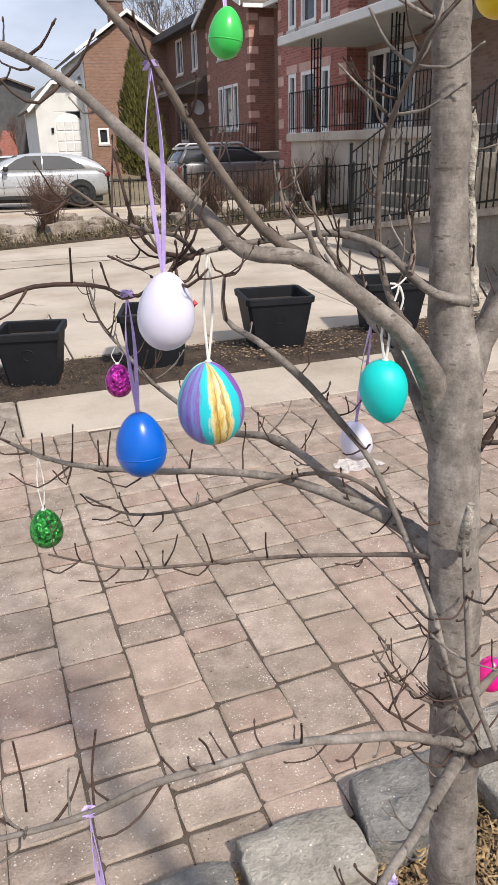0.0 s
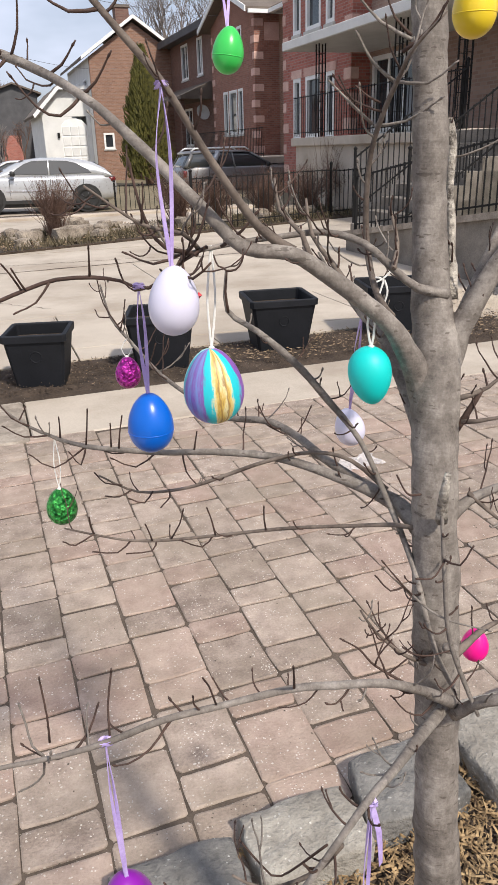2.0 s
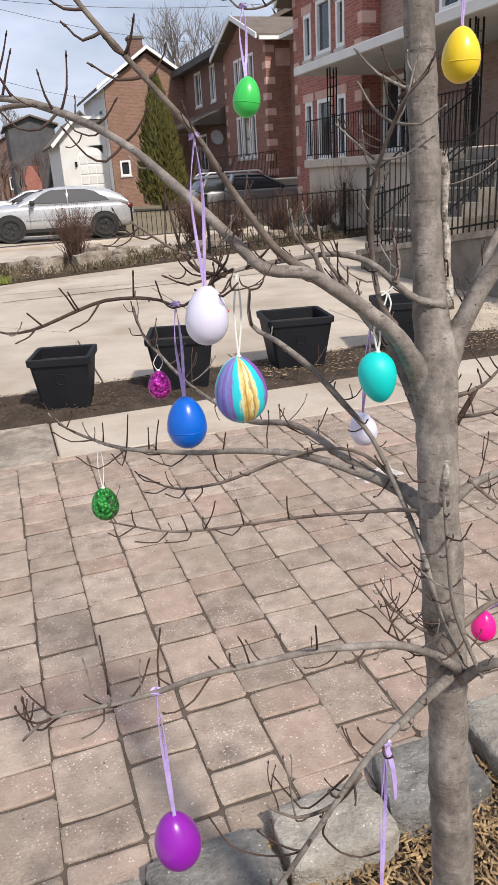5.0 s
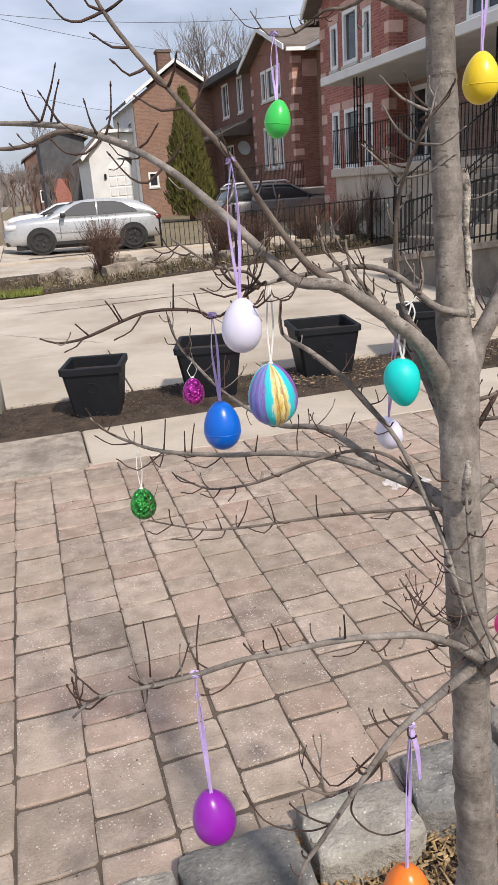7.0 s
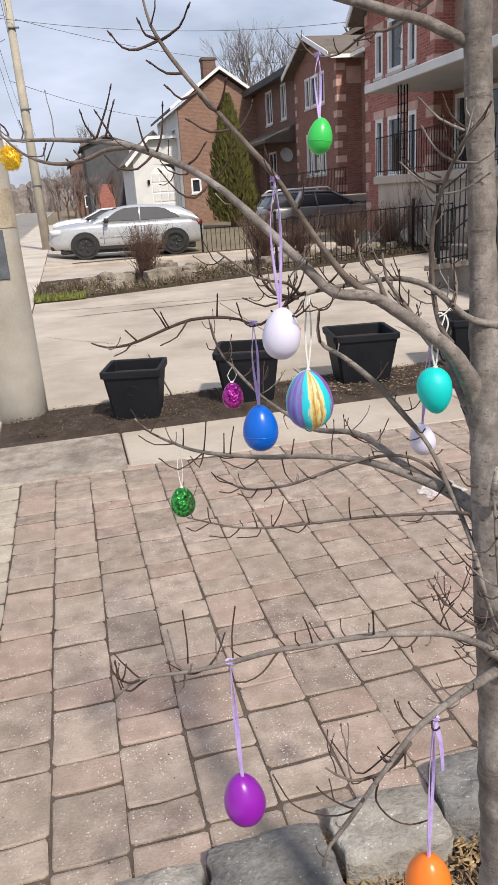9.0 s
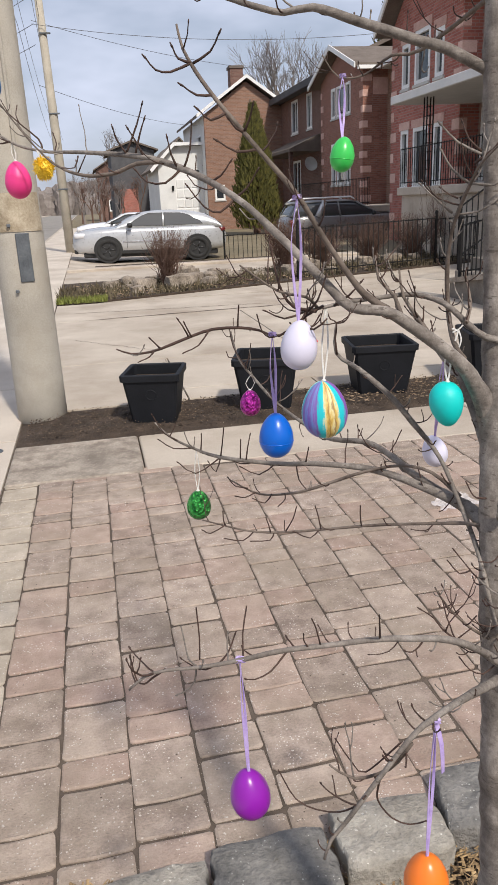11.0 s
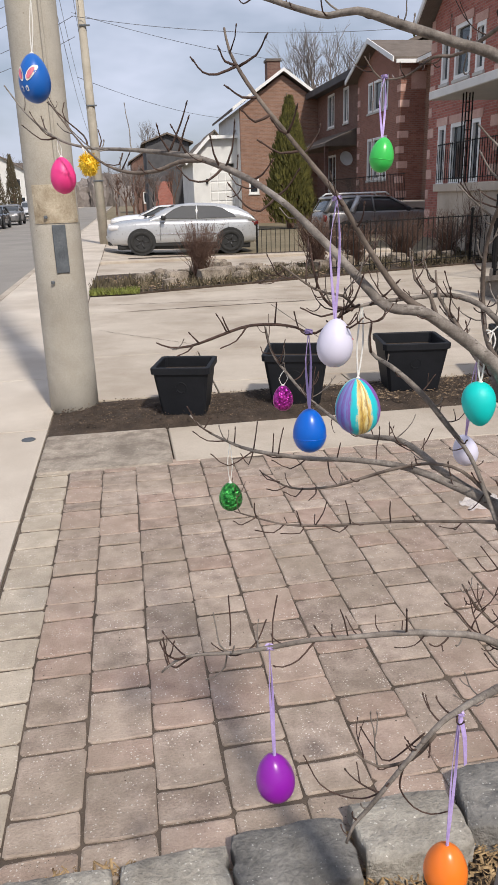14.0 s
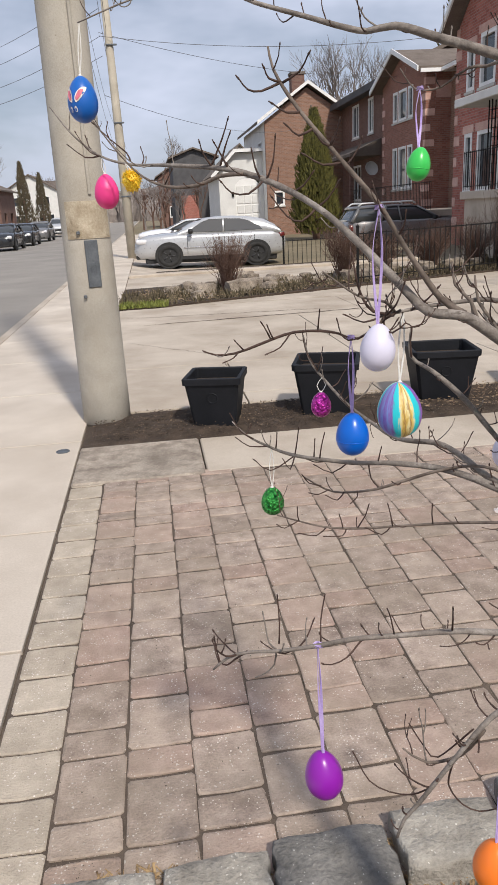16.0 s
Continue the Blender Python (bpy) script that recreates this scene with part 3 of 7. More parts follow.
limb("limb_long_fork", ((-0.155, 1.14, 1.512, 0.0029), (-0.193, 1.16, 1.512, 0.0030), (-0.234, 1.18, 1.502, 0.0030), (-0.284, 1.2, 1.503, 0.0024), (-0.331, 1.22, 1.52, 0.0018), (-0.373, 1.24, 1.554, 0.0014), (-0.423, 1.26, 1.611, 0.0011)), 5)
limb("limb_rise", ((0.142, 0.972, 1.334, 0.0046), (0.113, 0.97, 1.354, 0.0040), (0.078, 0.95, 1.405, 0.0030), (0.045, 0.93, 1.46, 0.0029), (0.016, 0.93, 1.495, 0.0026), (-0.008, 0.93, 1.523, 0.0023), (-0.037, 0.94, 1.557, 0.0023), (-0.059, 0.95, 1.586, 0.0021), (-0.074, 0.96, 1.611, 0.0016), (-0.079, 0.96, 1.634, 0.0012)), 4)
limb("limb_arch", ((0.291, 1.04, 1.281, 0.0054), (0.26, 1.03, 1.29, 0.0041), (0.238, 1.03, 1.307, 0.0037), (0.211, 1.04, 1.33, 0.0035), (0.176, 1.06, 1.339, 0.0033), (0.13, 1.05, 1.337, 0.0027), (0.091, 1.03, 1.335, 0.0025), (0.06, 1.0, 1.333, 0.0019), (0.04, 0.98, 1.333, 0.0013), (0.027, 0.97, 1.359, 0.0010)))
limb("limb_cross", ((0.08, 1.08, 1.304, 0.0009), (0.08, 1.08, 1.263, 0.0024), (0.11, 1.07, 1.243, 0.0031), (0.146, 1.06, 1.213, 0.0038), (0.179, 1.055, 1.175, 0.0038), (0.214, 1.045, 1.13, 0.0028), (0.239, 1.0, 1.077, 0.003), (0.257, 0.96, 1.03, 0.003), (0.267, 0.93, 0.984, 0.0029), (0.278, 0.92, 0.949, 0.0026), (0.297, 0.915, 0.913, 0.0027)), mat=BARK)
limb("shoot", ((0.271, 0.94, 1.115, 0.0009), (0.274, 0.935, 1.095, 0.0018), (0.275, 0.915, 1.046, 0.0022), (0.281, 0.905, 0.987, 0.0022), (0.302, 0.9, 0.929, 0.0023), (0.311, 0.89, 0.908, 0.0017)), mat=BARK)
limb("limb_mid", ((0.279, 0.97, 1.045, 0.013), (0.262, 0.99, 1.066, 0.0105), (0.242, 1.02, 1.075, 0.0082), (0.204, 1.04, 1.086, 0.006), (0.157, 1.06, 1.098, 0.005), (0.115, 1.08, 1.102, 0.0044), (0.049, 1.1, 1.1, 0.0037), (-0.006, 1.12, 1.092, 0.0035), (-0.093, 1.13, 1.098, 0.0027), (-0.137, 1.14, 1.109, 0.002), (-0.174, 1.15, 1.124, 0.0016), (-0.195, 1.15, 1.146, 0.0012)), 7)
limb("limb_far", ((0.248, 1.015, 1.076, 0.0068), (0.212, 1.05, 1.084, 0.0057), (0.181, 1.09, 1.093, 0.0052), (0.148, 1.13, 1.108, 0.0046), (0.118, 1.156, 1.114, 0.0043), (0.062, 1.2, 1.106, 0.0037), (0.018, 1.27, 1.11, 0.0031), (-0.03, 1.33, 1.127, 0.0027), (-0.078, 1.4, 1.155, 0.0024), (-0.107, 1.42, 1.187, 0.0019), (-0.12, 1.43, 1.234, 0.0014)))
limb("limb_bow", ((0.239, 1.02, 1.086, 0.0034), (0.204, 1.04, 1.111, 0.0024), (0.165, 1.06, 1.113, 0.0021), (0.115, 1.07, 1.099, 0.0022), (0.07, 1.08, 1.079, 0.0022), (0.024, 1.09, 1.06, 0.0019), (-0.031, 1.1, 1.052, 0.0015), (-0.075, 1.1, 1.074, 0.0011)), 4)
limb("limb_thin", ((0.266, 0.97, 1.067, 0.0029), (0.239, 0.98, 1.067, 0.0026), (0.192, 1.0, 1.056, 0.002), (0.139, 1.02, 1.044, 0.0021), (0.068, 1.04, 1.027, 0.0018), (0.008, 1.054, 1.014, 0.0019), (-0.045, 1.06, 1.012, 0.0015), (-0.113, 1.07, 1.023, 0.0011)), 6)
limb("limb_low", ((0.295, 0.92, 0.898, 0.0066), (0.248, 0.87, 0.958, 0.0046), (0.209, 0.85, 0.984, 0.0041), (0.168, 0.845, 0.987, 0.0038), (0.13, 0.844, 0.985, 0.0035), (0.068, 0.82, 0.989, 0.0031), (0.024, 0.8, 0.994, 0.0031), (-0.011, 0.772, 1.001, 0.0027), (-0.053, 0.76, 0.998, 0.0021), (-0.089, 0.75, 0.999, 0.0018), (-0.11, 0.745, 0.994, 0.0016), (-0.127, 0.74, 0.98, 0.0011)))
limb("limb_lowest", ((0.289, 0.93, 0.882, 0.0066), (0.248, 0.86, 0.913, 0.0055), (0.215, 0.8, 0.941, 0.0041), (0.186, 0.76, 0.951, 0.0034), (0.157, 0.72, 0.954, 0.0027), (0.097, 0.7, 0.868, 0.0024), (0.083, 0.69, 0.855, 0.0019), (0.076, 0.685, 0.835, 0.0015)))
limb("limb_under", ((0.268, 1.01, 1.144, 0.0064), (0.26, 1.05, 1.177, 0.006), (0.249, 1.08, 1.207, 0.0055), (0.236, 1.1, 1.234, 0.0047), (0.223, 1.12, 1.246, 0.0044), (0.193, 1.14, 1.284, 0.0022), (0.178, 1.15, 1.309, 0.0013)))
limb("limb_upright", ((0.232, 1.0, 1.27, 0.0036), (0.223, 1.03, 1.284, 0.0033), (0.223, 1.1, 1.317, 0.0033), (0.22, 1.1, 1.364, 0.0030), (0.222, 1.09, 1.409, 0.0026), (0.229, 1.07, 1.442, 0.0025), (0.238, 1.04, 1.472, 0.0020), (0.243, 1.02, 1.487, 0.0016), (0.264, 1.0, 1.51, 0.0008)))
limb("stub", ((0.3, 1.06, 1.273, 0.0068), (0.3015, 1.072, 1.303, 0.0062), (0.302, 1.076, 1.311, 0.0040), (0.303, 1.09, 1.346, 0.0046), (0.302, 1.1, 1.37, 0.0034), (0.304, 1.11, 1.401, 0.0047), (0.303, 1.115, 1.42, 0.0056), (0.302, 1.12, 1.436, 0.0038)), 5, DEADWOOD)
limb("limb_right", ((0.281, 1.02, 1.15, 0.016), (0.292, 1.033, 1.21, 0.0155), (0.304, 1.04, 1.245, 0.0125), (0.321, 1.04, 1.279, 0.0102), (0.344, 1.04, 1.32, 0.0094), (0.377, 1.04, 1.364, 0.0081), (0.427, 1.05, 1.417, 0.0064)))
limb("limb_right_back", ((0.309, 1.06, 1.247, 0.0071), (0.335, 1.1, 1.28, 0.0055), (0.36, 1.13, 1.317, 0.005), (0.389, 1.16, 1.362, 0.0041)))
limb("limb_right_mid", ((0.289, 0.97, 1.077, 0.0076), (0.311, 0.98, 1.092, 0.0053), (0.346, 0.98, 1.108, 0.0041), (0.39, 0.98, 1.115, 0.0035)))
limb("limb_right_low", ((0.298, 0.92, 0.883, 0.0071), (0.315, 0.89, 0.926, 0.0056), (0.339, 0.88, 0.936, 0.0049), (0.376, 0.87, 0.951, 0.0037)))
limb("limb_dead", ((0.294, 1.0, 1.15, 0.004), (0.306, 1.0, 1.171, 0.0034), (0.32, 1.0, 1.199, 0.0025)), 0, TWIG)
limb("limb_top", ((0.262, 1.09, 1.585, 0.0067), (0.206, 1.08, 1.613, 0.0064), (0.175, 1.08, 1.623, 0.0059), (0.108, 1.08, 1.647, 0.0055), (0.055, 1.08, 1.665, 0.0045), (0.021, 1.09, 1.664, 0.0038), (-0.006, 1.09, 1.671, 0.0036), (-0.056, 1.1, 1.69, 0.0031), (-0.12, 1.1, 1.712, 0.0027), (-0.173, 1.11, 1.735, 0.0019), (-0.27, 1.105, 1.735, 0.0013), (-0.362, 1.102, 1.713, 0.0009)))
limb("limb_pale", ((0.262, 1.1, 1.67, 0.0031), (0.191, 1.25, 1.641, 0.0024), (0.153, 1.27, 1.64, 0.0020), (0.115, 1.28, 1.619, 0.0015), (0.079, 1.28, 1.62, 0.0013), (0.057, 1.28, 1.649, 0.0007)))
limb("limb_hook", ((-0.182, 0.97, 1.294, 0.0009), (-0.164, 0.97, 1.288, 0.0012), (-0.139, 0.97, 1.29, 0.0015), (-0.112, 0.97, 1.299, 0.0018), (-0.087, 0.975, 1.308, 0.0018), (-0.062, 0.977, 1.315, 0.0018), (-0.03, 0.977, 1.316, 0.0018), (-0.008, 0.98, 1.312, 0.0015), (0.016, 0.98, 1.305, 0.0015), (0.048, 0.985, 1.327, 0.0015), (0.067, 1.0, 1.336, 0.0018)), 2)
limb("limb_spray", ((0.196, 0.99, 1.292, 0.0035), (0.18, 1.03, 1.315, 0.0026), (0.163, 1.05, 1.338, 0.002), (0.158, 1.06, 1.37, 0.0013)), 9)
limb("limb_spray", ((0.16, 0.985, 1.315, 0.003), (0.15, 1.0, 1.345, 0.0022), (0.132, 1.02, 1.363, 0.0017), (0.128, 1.03, 1.39, 0.0011)), 9)
limb("limb_spray", ((0.235, 1.02, 1.31, 0.0028), (0.243, 1.05, 1.33, 0.002), (0.238, 1.07, 1.36, 0.0014)), 6)
limb("limb_spray", ((0.298, 1.0, 1.19, 0.003), (0.325, 1.0, 1.20, 0.002), (0.352, 1.01, 1.222, 0.0013)), 6)
limb("limb_spray", ((0.30, 0.99, 1.17, 0.0026), (0.33, 0.98, 1.177, 0.0018), (0.36, 0.98, 1.197, 0.0012)), 6)
limb("limb_spray", ((0.31, 0.98, 1.1, 0.0026), (0.34, 0.97, 1.075, 0.0018), (0.365, 0.97, 1.06, 0.0012)), 8)
limb("limb_spray", ((0.27, 0.94, 0.93, 0.0026), (0.245, 0.93, 0.95, 0.0019), (0.215, 0.92, 0.985, 0.0014), (0.2, 0.92, 1.01, 0.001)), 10)
limb("limb_spray", ((0.16, 0.722, 0.95, 0.0026), (0.14, 0.73, 0.91, 0.002), (0.105, 0.73, 0.895, 0.0014), (0.08, 0.73, 0.91, 0.001)), 6)
limb("limb_spray", ((0.06, 1.0, 1.334, 0.0022), (0.05, 0.96, 1.352, 0.0018), (0.02, 0.94, 1.362, 0.0014), (-0.02, 0.93, 1.392, 0.001)), 8)
limb("limb_spray", ((0.05, 1.0, 1.333, 0.002), (0.045, 0.95, 1.325, 0.0016), (0.06, 0.92, 1.322, 0.0012), (0.075, 0.91, 1.335, 0.0009)), 6)


def spur(r, mat, *nodes):
    """A single shoot through nodes that thins to a bud."""
    last = Vector(nodes[-1])
    d = (last - Vector(nodes[-2])).normalized()
    rows = [(*q, r * (1 - 0.5 * i / (len(nodes) - 1))) for i, q in enumerate(nodes)]
    if r < 0.004:
        rows += [(*(last + d * r * 1.6), r * 0.85), (*(last + d * r * 4.5), r * 0.12)]
    limb("shoot", rows, 0, mat)


# upright shoots and hooks on the low limb
spur(0.001, TWIG, (-0.06, 0.782, 0.992), (-0.058, 0.78, 1.019), (-0.059, 0.78, 1.052))
spur(0.001, TWIG, (-0.011, 0.775, 0.998), (-0.012, 0.785, 1.024), (-0.008, 0.79, 1.05))
spur(0.0013, TWIG, (-0.039, 0.768, 0.994), (-0.028, 0.78, 1.003), (-0.021, 0.785, 1.021))
spur(0.0013, TWIG, (0.133, 0.84, 0.99), (0.132, 0.82, 1.015), (0.131, 0.81, 1.034))
spur(0.001, TWIG, (0.068, 0.82, 0.99), (0.064, 0.81, 1.018), (0.061, 0.8, 1.034))
spur(0.0011, BARK, (-0.06, 0.765, 0.996), (-0.069, 0.77, 1.0), (-0.073, 0.775, 1.016), (-0.075, 0.775, 1.032))
spur(0.0011, BARK, (-0.06, 0.765, 0.996), (-0.064, 0.77, 0.972), (-0.077, 0.775, 0.955), (-0.084, 0.775, 0.951))
spur(0.0013, TWIG, (-0.09, 0.752, 0.999), (-0.107, 0.757, 0.983), (-0.117, 0.76, 0.973), (-0.125, 0.76, 0.978), (-0.129, 0.76, 1.003))
spur(0.001, TWIG, (0.15, 0.722, 0.95), (0.117, 0.74, 0.895), (0.104, 0.74, 0.904), (0.088, 0.74, 0.931))
spur(0.001, TWIG, (0.108, 0.705, 0.885), (0.09, 0.73, 0.85), (0.066, 0.74, 0.841), (0.044, 0.74, 0.853), (0.028, 0.74, 0.886))
spur(0.0012, TWIG, (0.13, 0.71, 0.915), (0.13, 0.75, 0.85), (0.146, 0.76, 0.817), (0.165, 0.76, 0.81), (0.181, 0.76, 0.816))
# forked tip of the arching limb
spur(0.0021, TWIG, (0.055, 0.985, 1.333), (0.036, 0.955, 1.342), (0.024, 0.955, 1.357), (0.017, 0.955, 1.379), (0.013, 0.955, 1.402))
spur(0.0016, TWIG, (0.051, 0.975, 1.334), (0.063, 0.955, 1.349), (0.071, 0.955, 1.371))
spur(0.0017, TWIG, (0.08, 1.0, 1.336), (0.098, 0.985, 1.35), (0.109, 0.985, 1.362))
spur(0.0014, TWIG, (0.047, 0.975, 1.334), (0.05, 0.955, 1.322), (0.057, 0.955, 1.32), (0.063, 0.955, 1.329))
spur(0.0014, TWIG, (0.045, 0.972, 1.333), (0.025, 0.955, 1.329), (0.006, 0.955, 1.337))
spur(0.0014, TWIG, (0.081, 1.075, 1.262), (0.079, 1.07, 1.284), (0.081, 1.07, 1.304), (0.073, 1.07, 1.309), (0.07, 1.07, 1.316))
spur(0.0013, TWIG, (0.081, 1.07, 1.304), (0.09, 1.07, 1.305), (0.096, 1.07, 1.312), (0.098, 1.07, 1.319))
spur(0.0012, TWIG, (0.016, 0.98, 1.306), (0.005, 0.975, 1.304), (-0.004, 0.975, 1.312), (-0.008, 0.975, 1.327))
# paired side shoots up the upright limb
spur(0.0017, BARK, (0.222, 1.09, 1.433), (0.203, 1.08, 1.448), (0.185, 1.08, 1.465))
spur(0.0018, BARK, (0.237, 1.07, 1.467), (0.218, 1.07, 1.482), (0.206, 1.07, 1.501))
spur(0.0018, BARK, (0.247, 1.05, 1.497), (0.22, 1.05, 1.511), (0.202, 1.05, 1.529))
spur(0.0014, TWIG, (0.247, 1.05, 1.5), (0.232, 1.05, 1.514), (0.225, 1.05, 1.53))
spur(0.0016, BARK, (0.223, 1.085, 1.431), (0.25, 1.07, 1.434), (0.273, 1.05, 1.449))
spur(0.0016, BARK, (0.237, 1.07, 1.467), (0.263, 1.05, 1.463), (0.28, 1.04, 1.475))
spur(0.0018, TWIG, (0.24, 1.05, 1.488), (0.258, 1.04, 1.501), (0.268, 1.035, 1.516))
spur(0.0012, TWIG, (0.226, 1.075, 1.45), (0.215, 1.07, 1.455), (0.207, 1.07, 1.461))
# hooked side shoots along the long limbs
spur(0.0016, TWIG, (-0.065, 0.954, 1.596), (-0.086, 0.948, 1.588), (-0.1, 0.942, 1.59), (-0.107, 0.936, 1.599))
spur(0.0016, TWIG, (-0.064, 0.954, 1.595), (-0.043, 0.948, 1.604), (-0.033, 0.942, 1.617))
spur(0.0016, TWIG, (-0.065, 0.954, 1.596), (-0.077, 0.948, 1.6), (-0.08, 0.942, 1.608))
spur(0.0016, TWIG, (-0.041, 0.942, 1.563), (-0.057, 0.936, 1.563), (-0.069, 0.93, 1.571))
spur(0.0016, TWIG, (-0.027, 0.936, 1.545), (-0.043, 0.93, 1.538), (-0.053, 0.924, 1.547))
spur(0.0016, TWIG, (-0.009, 0.93, 1.525), (-0.002, 0.924, 1.536), (0.002, 0.918, 1.546))
spur(0.0016, TWIG, (-0.009, 0.93, 1.525), (-0.016, 0.924, 1.528), (-0.021, 0.918, 1.535))
spur(0.0016, TWIG, (0.005, 0.93, 1.508), (-0.016, 0.924, 1.506), (-0.033, 0.918, 1.516))
spur(0.0017, TWIG, (-0.128, 1.132, 1.503), (-0.134, 1.126, 1.519), (-0.136, 1.12, 1.537))
spur(0.0017, TWIG, (-0.12, 1.128, 1.5), (-0.108, 1.122, 1.524), (-0.103, 1.116, 1.552))
spur(0.0017, TWIG, (-0.18, 1.16, 1.52), (-0.189, 1.154, 1.541), (-0.195, 1.148, 1.554))
spur(0.0017, TWIG, (-0.196, 1.169, 1.522), (-0.184, 1.163, 1.551), (-0.176, 1.157, 1.565))
spur(0.0017, TWIG, (-0.207, 1.175, 1.524), (-0.219, 1.169, 1.544), (-0.221, 1.163, 1.557))
spur(0.0017, TWIG, (-0.212, 1.178, 1.524), (-0.19, 1.172, 1.563), (-0.18, 1.166, 1.584))
spur(0.0017, TWIG, (-0.041, 1.057, 1.462), (-0.06, 1.051, 1.446), (-0.078, 1.045, 1.453), (-0.094, 1.039, 1.475))
spur(0.0017, TWIG, (-0.041, 1.057, 1.462), (-0.026, 1.051, 1.472), (-0.013, 1.045, 1.489))
spur(0.0017, TWIG, (-0.124, 1.13, 1.501), (-0.144, 1.124, 1.485), (-0.167, 1.118, 1.487), (-0.178, 1.112, 1.5))
spur(0.0017, TWIG, (-0.08, 1.096, 1.482), (-0.063, 1.09, 1.49), (-0.051, 1.084, 1.503))
spur(0.0013, TWIG, (-0.293, 1.204, 1.506), (-0.279, 1.198, 1.525))
spur(0.0013, TWIG, (-0.291, 1.208, 1.53), (-0.296, 1.202, 1.514), (-0.308, 1.196, 1.514))
spur(0.0012, TWIG, (-0.033, 0.977, 1.316), (-0.031, 0.971, 1.329), (-0.029, 0.965, 1.34))
spur(0.0012, TWIG, (-0.068, 0.976, 1.313), (-0.08, 0.97, 1.297), (-0.094, 0.964, 1.291))
spur(0.0012, TWIG, (-0.089, 0.974, 1.307), (-0.092, 0.968, 1.317), (-0.093, 0.962, 1.324))
spur(0.0012, TWIG, (-0.092, 0.974, 1.306), (-0.097, 0.968, 1.32), (-0.1, 0.962, 1.328))
spur(0.0012, TWIG, (-0.127, 0.97, 1.294), (-0.132, 0.964, 1.302), (-0.134, 0.958, 1.307))
spur(0.0012, TWIG, (-0.134, 0.97, 1.292), (-0.14, 0.964, 1.285), (-0.148, 0.958, 1.282))
spur(0.0012, TWIG, (-0.091, 1.409, 1.169), (-0.112, 1.403, 1.21), (-0.116, 1.397, 1.242))
spur(0.0012, TWIG, (-0.092, 1.41, 1.171), (-0.085, 1.404, 1.191), (-0.08, 1.398, 1.213))
spur(0.0012, TWIG, (-0.107, 1.42, 1.187), (-0.123, 1.414, 1.189), (-0.125, 1.408, 1.198))
spur(0.0012, TWIG, (-0.044, 1.351, 1.135), (-0.038, 1.345, 1.148), (-0.033, 1.339, 1.162))
spur(0.0012, TWIG, (0.112, 1.16, 1.113), (0.137, 1.154, 1.099), (0.156, 1.148, 1.103), (0.169, 1.142, 1.133))
spur(0.0012, TWIG, (-0.161, 1.146, 1.119), (-0.179, 1.14, 1.132), (-0.192, 1.134, 1.16))
spur(0.0012, TWIG, (-0.137, 1.14, 1.109), (-0.165, 1.134, 1.11), (-0.182, 1.128, 1.124))
spur(0.0012, TWIG, (-0.124, 1.137, 1.106), (-0.121, 1.131, 1.12), (-0.119, 1.125, 1.133))
spur(0.0012, TWIG, (-0.093, 1.13, 1.098), (-0.088, 1.124, 1.122), (-0.084, 1.118, 1.144))
spur(0.0012, TWIG, (-0.063, 1.127, 1.096), (-0.06, 1.12, 1.125))
spur(0.0012, TWIG, (-0.054, 1.125, 1.095), (-0.05, 1.119, 1.117), (-0.045, 1.113, 1.137))
spur(0.0012, TWIG, (-0.093, 1.13, 1.098), (-0.1, 1.124, 1.077), (-0.108, 1.118, 1.093))
spur(0.0012, TWIG, (-0.093, 1.13, 1.098), (-0.131, 1.124, 1.074), (-0.153, 1.118, 1.092))
spur(0.0012, TWIG, (-0.01, 1.121, 1.092), (-0.034, 1.114, 1.077), (-0.057, 1.108, 1.09))
spur(0.0012, TWIG, (0.035, 1.105, 1.098), (0.038, 1.099, 1.114), (0.04, 1.093, 1.124))
spur(0.0012, TWIG, (0.021, 1.11, 1.096), (0.025, 1.104, 1.074), (0.034, 1.098, 1.064))
spur(0.0011, TWIG, (-0.049, 1.1, 1.061), (-0.067, 1.094, 1.067), (-0.074, 1.088, 1.08))
spur(0.0011, TWIG, (-0.038, 1.1, 1.055), (-0.053, 1.094, 1.049), (-0.063, 1.088, 1.053))
spur(0.0011, TWIG, (-0.014, 1.097, 1.054), (-0.024, 1.091, 1.042), (-0.037, 1.085, 1.05))
spur(0.0011, TWIG, (0.005, 1.094, 1.057), (0.006, 1.088, 1.05), (-0.001, 1.082, 1.044))
spur(0.0011, TWIG, (-0.079, 1.065, 1.018), (-0.1, 1.059, 1.007), (-0.108, 1.053, 1.014))
spur(0.0011, TWIG, (-0.079, 1.065, 1.018), (-0.08, 1.059, 1.028), (-0.079, 1.053, 1.042))
spur(0.0011, TWIG, (-0.037, 1.059, 1.012), (-0.052, 1.053, 1.0), (-0.074, 1.047, 1.005))
spur(0.0011, TWIG, (-0.008, 1.056, 1.013), (-0.013, 1.05, 1.003), (-0.036, 1.044, 1.004))
spur(0.0011, TWIG, (0.008, 1.054, 1.014), (0.02, 1.048, 1.037), (0.025, 1.042, 1.055))
spur(0.0011, TWIG, (-0.013, 1.056, 1.013), (-0.014, 1.05, 1.025), (-0.016, 1.044, 1.037))
spur(0.0011, TWIG, (0.056, 1.043, 1.024), (0.044, 1.037, 1.014), (0.025, 1.031, 1.025))
spur(0.0011, TWIG, (0.059, 1.042, 1.025), (0.056, 1.036, 1.047), (0.053, 1.03, 1.062))
spur(0.0011, TWIG, (0.114, 1.027, 1.038), (0.112, 1.021, 1.055), (0.112, 1.015, 1.07))
